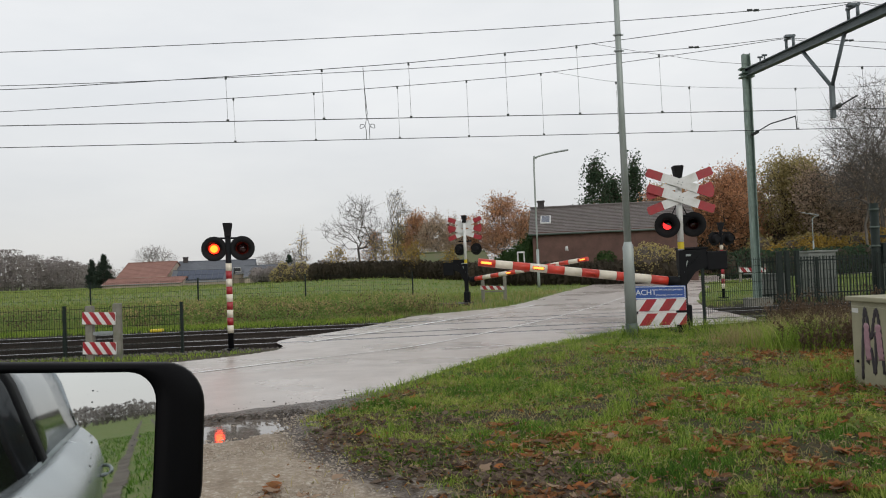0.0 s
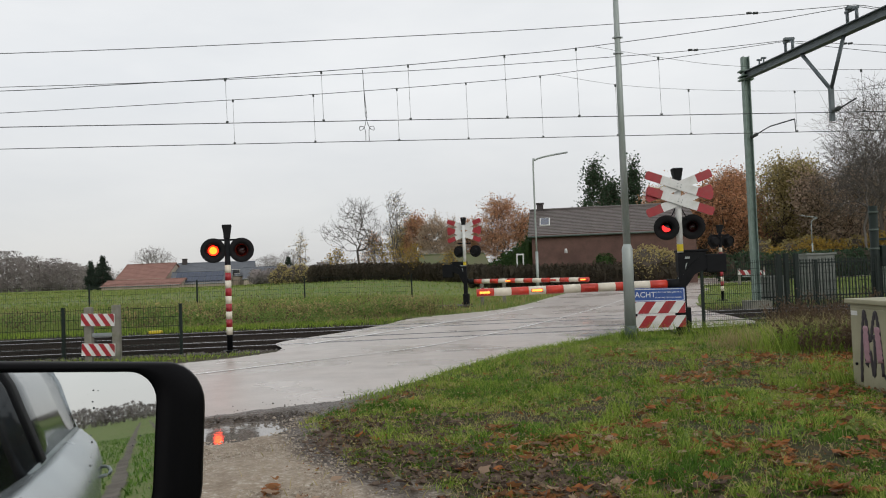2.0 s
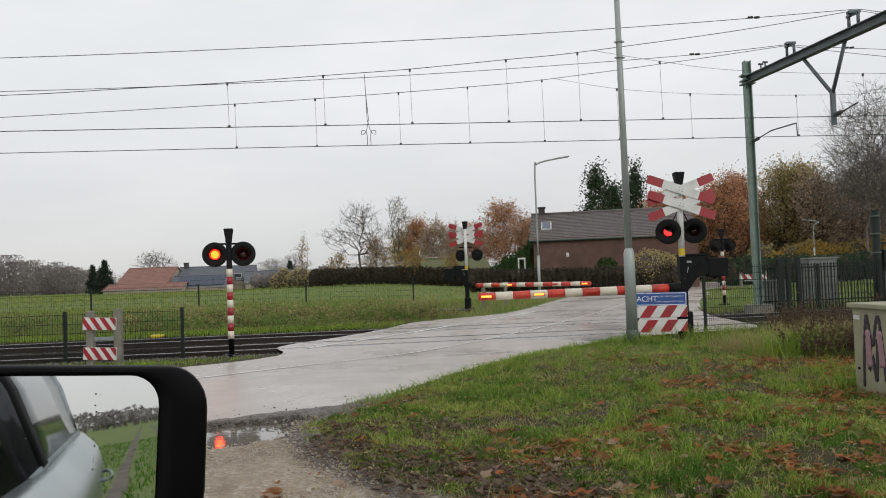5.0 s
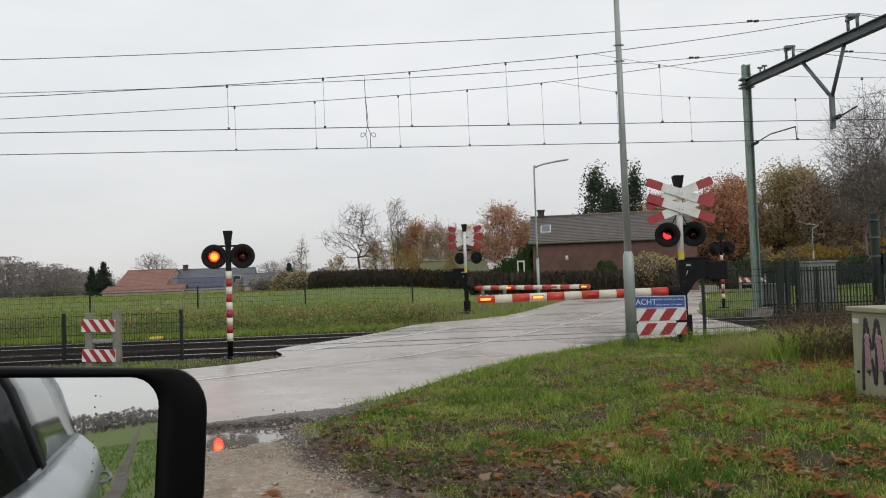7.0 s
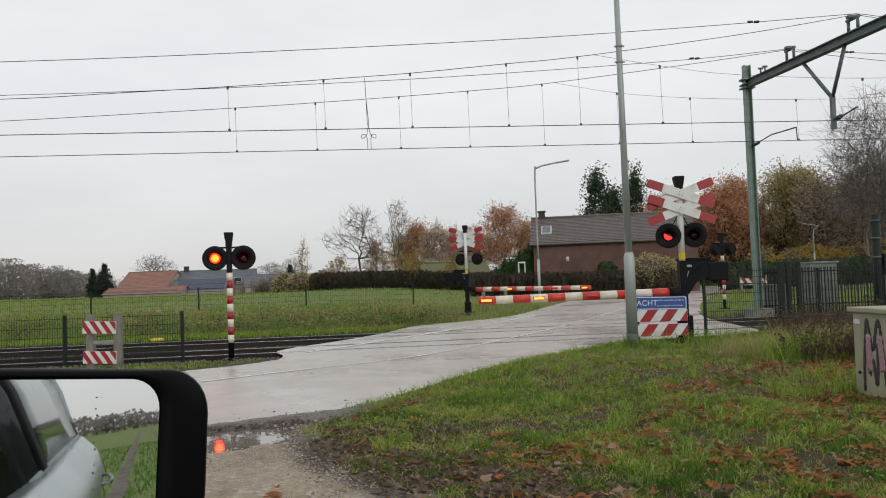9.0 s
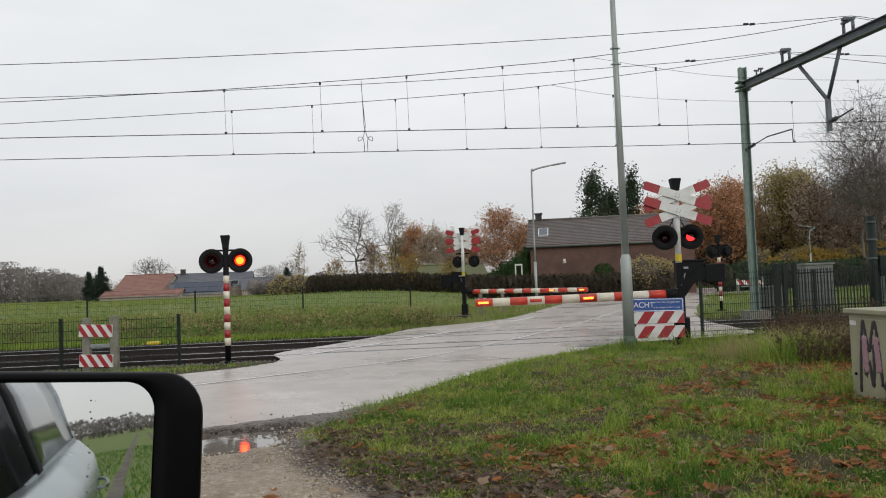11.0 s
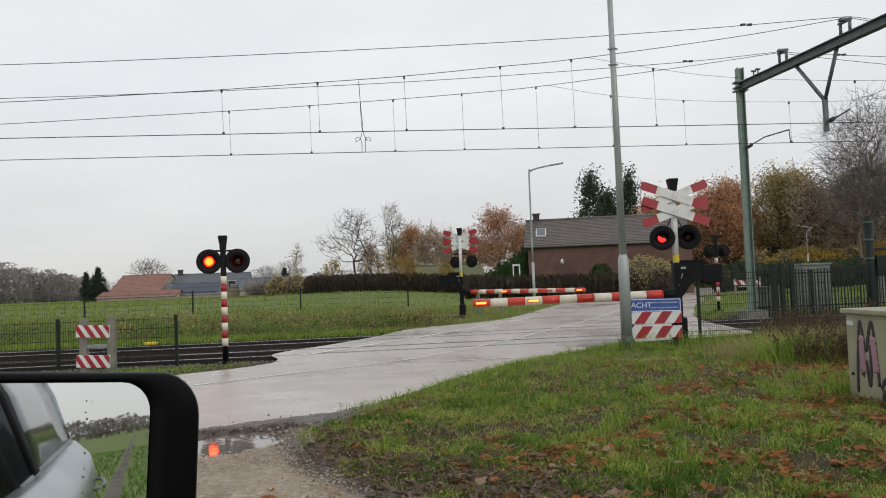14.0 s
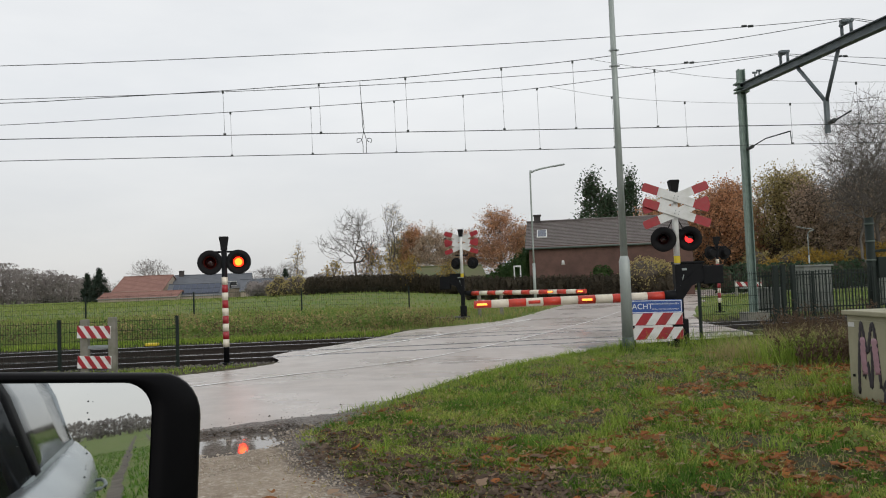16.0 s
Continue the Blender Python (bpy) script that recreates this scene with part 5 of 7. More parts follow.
def small_extras():
    t = thing("wall_lamp", "small white lamp on the brick wall", "wall lamp", pose(8.0, 49.7, 2.7))
    bm = bmesh.new()
    tube(bm, [(0, 0.3, 0), (0, 0.0, 0.0)], 0.03, 6)
    tube(bm, [(0, 0, -0.16), (0, 0, 0.12)], [0.12, 0.07], 10)
    part("shade", bm, M["white_frame"], t)
    t = thing("garden_gate", "small white garden gate frame in the hedge", "gate", pose(4.98, 49.3, 0.3))
    for c, s in (((-0.2, 0, 1.1), (0.08, 0.08, 2.3)), ((0.2, 0, 1.1), (0.08, 0.08, 2.3)), ((0, 0, 2.24), (0.48, 0.1, 0.1))):
        bm = bmesh.new()
        box(bm, c, s, bevel=0.008)
        part("frame_bar", bm, M["white_frame"], t)


small_extras()

gable_house("farmhouse", pose(-57.5, 152, 0.2, 0, 0, -8), 10, 9, 2.2, 5.1, "pale_wall", "hazed_orange_tile", "pale farmhouse with an orange tiled roof", 12)
gable_house("farm_shed", pose(-56.5, 146.5, 0.2, 0, 0, -4), 15, 5, 1.0, 2.0, "pale_wall", "hazed_orange_tile", "low farm shed with an orange tiled roof", 8)
gable_house("farmhouse", pose(-45.5, 155, 0.2, 0, 0, 10), 14.5, 9, 2.3, 5.0, "pale_wall", "slate_roof", "farmhouse with a slate roof", 12, 0.35, ((3.5, 3.0, 2.6, 0.7),), (-6.2, 0, 0.9, 0.9))
gable_house("farm_barn", pose(-46.5, 149, 0.2, 0, 0, 6), 11, 6, 1.1, 3.2, "pale_wall", "slate_roof", "barn roof covered with solar panels", 9, 0.3, (), None, None, (8, 2, 1.05, 1.5, -4.2, 0.36))
gable_house("farm_barn", pose(-34.3, 152, 0.2, 0, 0, 12), 9.5, 8, 1.6, 3.7, "pale_wall", "slate_roof", "grey roofed farm barn with a pale gable", 10)
gable_house("garden_shed", pose(0.9, 76.5, 0.6, 0, 0, 8), 6.2, 5, 1.5, 2.7, "brick", "moss_roof", "low outbuilding with a mossy roof behind the hedge", 1)


# ---- the car whose door mirror is in view ----
CAR = Matrix(((-0.93969, 0.34202, 0, 0), (0.34202, 0.93969, 0, 0), (0, 0, 1, 0), (0, 0, 0, 1)))


def build_car():
    t = thing("car", "silver car with rain drops and a black door mirror", "car")
    C = lambda s, l, z: CAR @ Vector((s, l, z + 0.045 * max(0.0, -0.35 - s) * (z > 0.9)))
    def loft(name, secs, material, label="", closed=False):
        bm = bmesh.new()
        rows = [[bm.verts.new(C(*p)) for p in sec] for sec in secs]
        for a, b in zip(rows, rows[1:]):
            for k in range(len(a) - 1):
                bm.faces.new((a[k], b[k], b[k + 1], a[k + 1])).smooth = True
        ob = part(name, bm, M[material], t, label)
        md = ob.modifiers.new("thick", "SOLIDIFY")
        md.thickness, md.offset = 0.02, 0
        return ob
    lower = []
    for s, dl, dz in ((0.52, 0, 0), (0.1, 0, 0), (-0.6, 0.005, 0), (-1.2, 0.005, 0.0), (-1.9, 0.0, 0.0), (-2.35, -0.03, -0.01), (-2.6, -0.1, -0.03), (-2.72, -0.22, -0.06)):
        lower.append([(s, 0.41 + dl, 1.375 + dz), (s, 0.44 + dl, 1.36 + dz), (s, 0.475 + dl, 1.32 + dz), (s, 0.49 + dl, 1.25 + dz), (s, 0.475 + dl, 1.15 + dz), (s, 0.47 + dl, 1.0), (s, 0.455 + dl, 0.75), (s, 0.40 + dl, 0.48)])
    loft("side_panel", lower, "silver_car", "silver door and wing panels")
    loft("offside_panel", [[(s, -0.95 - (l - 0.4), z) for s, l, z in sec[::-1]] for sec in lower], "silver_car")
    loft("side_window", [[(s, 0.408, 1.378), (s, 0.355, 1.56), (s - (0.25 if s < -1 else 0), 0.27, 1.72)] for s in (-0.35, -0.9, -1.5, -1.95)], "glass_dark", "rain-spotted side window")
    loft("rear_pillar", [[(-1.95, 0.41, 1.378), (-2.05, 0.36, 1.56), (-2.2, 0.275, 1.73)], [(-2.5, 0.38, 1.37), (-2.4, 0.31, 1.56), (-2.35, 0.245, 1.74)]], "silver_car")
    loft("window_trim", [[(-0.35, 0.415, 1.372), (-0.35, 0.41, 1.39)], [(-1.95, 0.417, 1.372), (-1.95, 0.412, 1.39)]], "galvanised", "bright window trim")
    loft("centre_pillar", [[(-0.55, 0.412, 1.385), (-0.55, 0.36, 1.565), (-0.6, 0.275, 1.73)], [(-0.68, 0.412, 1.385), (-0.68, 0.36, 1.565), (-0.74, 0.275, 1.73)]], "matt_black")
    loft("roof", [[(s, 0.272, 1.735), (s, 0.1, 1.78), (s, -0.3, 1.80), (s, -0.7, 1.78), (s, -0.82, 1.735)] for s in (-0.45, -1.2, -2.3)], "silver_car")
    loft("tailgate", [[(-2.36, 0.25, 1.73), (-2.5, 0.36, 1.39), (-2.72, 0.2, 1.3), (-2.72, 0.2, 0.5)], [(-2.36, -0.8, 1.73), (-2.5, -0.9, 1.39), (-2.72, -0.75, 1.3), (-2.72, -0.75, 0.5)]], "silver_car")
    bm = bmesh.new()
    tube(bm, curve_pts([C(-1.45, 0.47, 1.24), C(-1.47, 0.53, 1.245), C(-1.66, 0.52, 1.25), C(-1.69, 0.47, 1.25)], 4), 0.006, 8)
    part("door_handle", bm, M["galvanised"], t, "bright door handle")
    # wheels under the body
    for s in (-2.0, 0.75):
        for l in (0.33, -0.83):
            bm = bmesh.new()
            tube(bm, [C(s, l - 0.1, 0.52), C(s, l + 0.1, 0.52)], 0.32, 20)
            w = part("wheel", bm, M["matt_black"], t)
            bm = bmesh.new()
            tube(bm, [C(s, l - 0.105, 0.52), C(s, l + 0.105, 0.52)], 0.2, 16)
            part("rim", bm, M["galvanised"], w)
    # door mirror
    n, u, v = Vector((0.72129, -0.68726, 0.0861)), Vector((0.68982, 0.72398, 0)), Vector((-0.06234, 0.0594, 0.99629))
    u, v = u * 0.9938 - v * 0.1115, u * 0.1115 + v * 0.9938
    o = Vector((-0.35073, 0.72, 1.45707))
    def loop(bm, x0, x1, z0, z1, r, depth, k=7):
        pts = round_outline(x1 - x0, z1 - z0, r, k)
        return [bm.verts.new(o + u * (x + (x0 + x1) / 2) + v * (z + (z0 + z1) / 2) + n * depth) for x, z in pts]
    def skin(bm, loops):
        for a, b in zip(loops, loops[1:]):
            for k in range(len(a)):
                bm.faces.new((a[k], a[(k + 1) % len(a)], b[(k + 1) % len(b)], b[k])).smooth = True
    bm = bmesh.new()
    ls = [loop(bm, -0.124, 0.079, -0.086, 0.0602, 0.03, -0.004), loop(bm, -0.126, 0.081, -0.088, 0.0615, 0.031, 0.003),
          loop(bm, -0.131, 0.096, -0.094, 0.064, 0.036, 0.004), loop(bm, -0.138, 0.131, -0.1, 0.068, 0.043, -0.001), loop(bm, -0.142, 0.139, -0.105, 0.0703, 0.046, -0.012),
          loop(bm, -0.142, 0.138, -0.105, 0.070, 0.046, -0.04), loop(bm, -0.13, 0.105, -0.095, 0.062, 0.045, -0.08), loop(bm, -0.09, 0.06, -0.06, 0.035, 0.04, -0.1)]
    skin(bm, ls)
    bm.faces.new(ls[-1])
    housing = part("door_mirror", bm, M["mirror_black"], t, "black door mirror housing")
    bm = bmesh.new()
    bm.faces.new(loop(bm, -0.1235, 0.0785, -0.0855, 0.0597, 0.03, 0.0))
    part("mirror_glass", bm, M["mirror"], housing, "reflecting mirror glass")
    rng = random.Random(4)
    spots = [(0.016 + rng.uniform(-0.001, 0.001), 0.045 - 0.0105 * k + rng.uniform(-0.003, 0.003), rng.uniform(0.0005, 0.001)) for k in range(11)]
    spots += [(rng.uniform(-0.05, 0.075), rng.uniform(-0.08, 0.055), rng.uniform(0.0003, 0.0007)) for k in range(12)]
    for x, z, r in spots:
        bm = bmesh.new()
        bmesh.ops.create_icosphere(bm, subdivisions=1, radius=1.0, matrix=Matrix.Translation(o + u * x + v * z + n * 0.0006) @ Matrix.Diagonal((r, r, r * 1.2, 1)))
        part("water_drop", bm, M["rain_drop"], housing)
    bm = bmesh.new()
    a = o + u * -0.1 + v * -0.085 + n * -0.05
    tube(bm, [a, a + Vector((0.01, -0.02, -0.06)), C(0.5, 0.43, 1.28)], [0.035, 0.03, 0.035], 10)
    part("mirror_foot", bm, M["mirror_black"], housing)


build_car()


# ---- grass, leaves and trees ----
def blades(name, x, y, z, h, w, material, label, seed, lean=0.5, out=None):
    """Bent grass blades, one quad and one tip each."""
    rng = np.random.default_rng(seed)
    n = len(x)
    a = rng.uniform(0, 2 * np.pi, n)
    b = rng.uniform(0, 2 * np.pi, n) if out is None else out
    hh = h * rng.uniform(0.45, 1.3, n)
    ll = hh * lean * rng.uniform(0.2, 1.4, n)
    side = np.stack([np.cos(a), np.sin(a), np.zeros(n)], -1) * (w * rng.uniform(0.6, 1.3, n))[:, None] / 2
    lean_v = np.stack([np.cos(b), np.sin(b), np.zeros(n)], -1)
    p = np.stack([x, y, z - 0.008], -1)
    mid = p + lean_v * (ll * 0.3)[:, None] + np.array([0, 0, 1]) * (hh * 0.6)[:, None]
    tip = p + lean_v * ll[:, None] + np.array([0, 0, 1]) * hh[:, None]
    v = np.stack([p - side, p + side, mid + side * 0.8, mid - side * 0.8, tip], 1).reshape(-1, 3)
    i = np.arange(n)[:, None] * 5
    f = np.concatenate([i + [0, 1, 2], i + [0, 2, 3], i + [3, 2, 4]], 1).reshape(-1, 3)
    return tagged(new(name, mesh_np(name, v, f, material)), label, "grass", kind="stuff")


def leaf_quads(c, size, rng, flat=0.0, rich=False):
    """Folded leaf shapes at the points c. flat: 0 any direction, 1 lying down."""
    n = len(c)
    d = rng.normal(size=(n, 3))
    d[:, 2] *= 1 - flat
    d /= np.linalg.norm(d, axis=1)[:, None]
    up = rng.normal(size=(n, 3))
    up[:, 2] = np.where(flat > 0, np.abs(up[:, 2]) + 6 * flat, up[:, 2])
    s = np.cross(up, d)
    s /= np.linalg.norm(s, axis=1)[:, None] + 1e-9
    nrm = np.cross(d, s)
    size = np.broadcast_to(size, (n,))[:, None]
    fold = rng.uniform(0.05, 0.4, (n, 1))
    curl = rng.uniform(-0.1, 0.35, (n, 1))
    wd = rng.uniform(0.2, 0.4, (n, 1))
    a, b = c - d * size * 0.5, c + d * size * 0.5 + nrm * size * curl
    l0, r0 = c - d * size * 0.2 + s * size * wd + nrm * size * fold, c - d * size * 0.12 - s * size * wd + nrm * size * fold
    l1, r1 = c + d * size * 0.24 + s * size * wd * 0.8 + nrm * size * (fold + curl * 0.4), c + d * size * 0.2 - s * size * wd * 0.7 + nrm * size * (fold + curl * 0.5)
    if rich:
        v = np.stack([a, l0, l1, b, r1, r0], 1).reshape(-1, 3)
        i = np.arange(n)[:, None] * 6
        f = np.concatenate([i + [0, 1, 2], i + [0, 2, 3], i + [0, 3, 4], i + [0, 4, 5]], 1).reshape(-1, 3)
        return v, f
    v = np.stack([a, l0, b, r0], 1).reshape(-1, 3)
    i = np.arange(n)[:, None] * 4
    f = np.concatenate([i + [0, 1, 2], i + [0, 2, 3]], 1).reshape(-1, 3)
    return v, f


def leaves(name, c, size, material, rng, label="", category="", kind="", parent=None, flat=0.0):
    v, f = leaf_quads(np.asarray(c), size, rng, flat, flat > 0)
    ob = new(name, mesh_np(name, v, f, material))
    ob.parent = parent
    return tagged(ob, label, category, "", kind)


def scatter(rng, n, x0, x1, y0, y1, min_road=0.05, soil_max=0.5):
    x, y = rng.uniform(x0, x1, n), rng.uniform(y0, y1, n)
    k = road_dist(x, y) > min_road + rng.uniform(0, 0.14, n)
    x, y = x[k], y[k]
    k = soil_mask(x, y) + rng.uniform(-0.35, 0.35, len(x)) < soil_max
    return x[k], y[k]


def verge_tufts(rng, cx, cy, patch, per, width, radius):
    """Small tufts whose blades droop outwards; each tuft has its own height and shade of green."""
    tone = soft_noise(cx, cy, 1.3, 8.0) + 0.6 * soft_noise(cx, cy, 5.5, 3.0) + rng.normal(0, 0.22, len(cx))
    tall = (0.026 + 0.042 * np.clip(patch + 0.25, 0, 1)) * rng.uniform(0.55, 1.6, len(cx))
    for lo, hi, material, label in ((-9, -0.06, "grass_deep", "deep green wet verge grass"), (-0.06, 0.27, "grass", "green verge grass with thin patches"), (0.27, 9, "grass_pale", "pale yellowing verge grass")):
        sel = (tone > lo) & (tone <= hi)
        n = int(sel.sum())
        x0, y0, hh = (np.repeat(q[sel], per) for q in (cx, cy, tall))
        a, q = rng.uniform(0, 2 * np.pi, n * per), np.abs(rng.normal(0, 1, n * per))
        x, y = x0 + np.cos(a) * q * radius, y0 + np.sin(a) * q * radius
        k = (road_dist(x, y) > 0.02) & (q < 2.4)
        x, y, a, q, hh = x[k], y[k], a[k], q[k], hh[k]
        blades("grass", x, y, height(x, y), hh * (1.15 - 0.25 * q), width, M[material], label, per + n, 0.75, out=a + rng.normal(0, 0.7, len(a)))


def build_grass():
    rng = np.random.default_rng(11)
    # thick verge in front, tuft by tuft
    cx, cy = scatter(rng, 7600, -1.6, 5.6, 4.4, 9.6)
    patch = soft_noise(cx, cy, 0.9, 2.0) + 0.8 * soft_noise(cx, cy, 3.4, 5.0)
    k = rng.uniform(-0.5, 0.5, len(cx)) < 1.7 * patch + 0.66
    verge_tufts(rng, cx[k], cy[k], patch[k], 34, 0.0066, 0.05)
    cx, cy = scatter(rng, 9000, -1.0, 11.5, 9.5, 18.0)
    k = cy - 0.09 * cx < 17.4
    cx, cy = cx[k], cy[k]
    patch = soft_noise(cx, cy, 0.8, 2.0) + 0.5 * soft_noise(cx, cy, 2.6, 5.0)
    k = rng.uniform(-0.7, 0.4, len(cx)) < patch + 0.3
    verge_tufts(rng, cx[k], cy[k], patch[k], 15, 0.0115, 0.085)
    # dry blades among the green
    x, y = scatter(rng, 32000, -1.5, 9, 4.5, 17.0, 0.05, 0.75)
    blades("dry_grass", x, y, height(x, y), 0.075, 0.006, M["grass_dry"], "dead straw blades in the verge", 3, 1.1)
    # tussocks
    cx, cy = scatter(rng, 230, -0.9, 7.5, 4.6, 16.5, 0.2)
    xs = np.repeat(cx, 70) + rng.normal(0, 0.055, len(cx) * 70)
    ys = np.repeat(cy, 70) + rng.normal(0, 0.055, len(cx) * 70)
    th = np.repeat(rng.uniform(0.07, 0.17, len(cx)), 70)
    k = road_dist(xs, ys) > 0.03
    xs, ys, th = xs[k], ys[k], th[k]
    blades("tussock_grass", xs, ys, height(xs, ys), th, 0.0075, M["grass"], "taller grass tussocks in the verge", 4, 0.8)
    # road side fringe
    x, y = rng.uniform(-1.2, 6.0, 60000), rng.uniform(8.5, 18.5, 60000)
    d = road_dist(x, y)
    k = (d > -0.06) & (d < 0.35)
    x, y = x[k], y[k]
    blades("fringe_grass", x, y, height(x, y), 0.11, 0.008, M["grass"], "grass fringe along the asphalt edge", 5, 0.9)
    # strip between road and track on the far left
    x, y = scatter(rng, 20000, -13, -2.5, 13.5, 17.6, 0.05)
    k = (y - 0.09 * x < 16.95) & (rng.uniform(0, 1, len(x)) < 0.2 + 0.4 * (soft_noise(x, y, 1.1, 6.0) > -0.05))
    x, y = x[k], y[k]
    blades("strip_grass", x, y, height(x, y), 0.09, 0.010, M["grass"], "grass strip beside the ballast", 6, 0.6)
    # rough bank past the tracks
    x, y = scatter(rng, 90000, -34, 10, 25.6, 40.0)
    k = (y - 0.09 * x > 25.8) & (np.hypot((x - 0.5) / 1.6, (y - 33.3) / 1.4) > 1.0) & (np.hypot((x - 2.2) / 1.2, y - 34.0) > 0.8)
    x, y = x[k], y[k]
    patch = soft_noise(x, y, 0.28, 4.0)
    g = rng.uniform(-0.5, 0.5, len(x)) < patch + 0.15
    zz = height(x, y)
    hh = 0.16 + 0.18 * np.clip(sm(26, 29, y - 0.09 * x) * sm(38, 31, y) * (patch + 0.4), 0, 1)
    blades("bank_grass", x[g], y[g], zz[g], hh[g], 0.022, M["field_grass"], "rough grass bank beyond the tracks", 7, 0.6)
    k = ~g & (rng.uniform(0, 1, len(x)) < 0.4)
    blades("bank_weeds", x[k], y[k], zz[k], hh[k] * 1.25, 0.018, M["grass_dry"], "withered weeds on the bank", 8, 0.5)
    # field in rows
    n = 54000
    x, y = rng.uniform(-120, 26, n), 40 + 125 * rng.uniform(0, 1, n) ** 1.6
    k = (road_dist(x, y) > 0.2) & (np.abs(x) < y * 0.75 + 4)
    x, y = x[k], y[k]
    blades("field_crop", x, y, height(x, y), 0.16, 0.05 + 0.0009 * np.clip(y - 40, 0, 100), M["field_grass"], "low green crop on the field", 9, 0.6)
    x, y = 3 + 45 * rng.uniform(0, 1, 21000) ** 1.5, rng.uniform(-19, 1.5, 21000)
    k = np.abs(y + 0.346 * x - 0.03) > 0.22
    x, y = x[k], y[k]
    blades("meadow_grass", x, y, height(x, y), 0.14, 0.03, M["grass_deep"], "meadow grass along the field track", 12, 0.6)
    x, y = scatter(rng, 14000, 8.5, 24, 24.5, 46)
    k = y - 0.09 * x > 25.8
    x, y = x[k], y[k]
    blades("roadside_grass", x, y, height(x, y), 0.14, 0.022, M["field_grass"], "grass beside the far road", 10, 0.6)


build_grass()


def lobed_leaves(name, c, size, material, rng, label):
    """Curled five-lobed leaves lying on the ground."""
    n = len(c)
    a0, a = rng.uniform(0, 2 * np.pi, (n, 1)), np.arange(10) * 2 * np.pi / 10
    rad = np.where(np.arange(10) % 2 == 0, 1.0, 0.68) * np.array([1.25, 1, 1, 1, 0.75, 1, 0.75, 1, 1, 1]) * rng.uniform(0.75, 1.25, (n, 10)) * size[:, None]
    u, v = np.cos(a + a0) * rad, np.sin(a + a0) * rad * rng.uniform(0.55, 1.0, (n, 1))
    tilt, way = rng.normal(0, 0.3, (n, 1)), rng.uniform(0, 2 * np.pi, (n, 1))
    z = tilt * (u * np.cos(way) + v * np.sin(way)) + rng.uniform(-0.1, 0.75, (n, 1)) * rad * rng.uniform(0.2, 1.2, (n, 10))
    ring = np.stack([u, v, z], -1) + c[:, None]
    verts = np.concatenate([c[:, None], ring], 1).reshape(-1, 3)
    k = np.arange(10)
    f = np.stack([np.zeros(10, int), 1 + k, 1 + (k + 1) % 10], -1)
    faces = (f[None] + np.arange(n)[:, None, None] * 11).reshape(-1, 3)
    return tagged(new(name, mesh_np(name, verts, faces, material)), label, "leaves", kind="stuff")


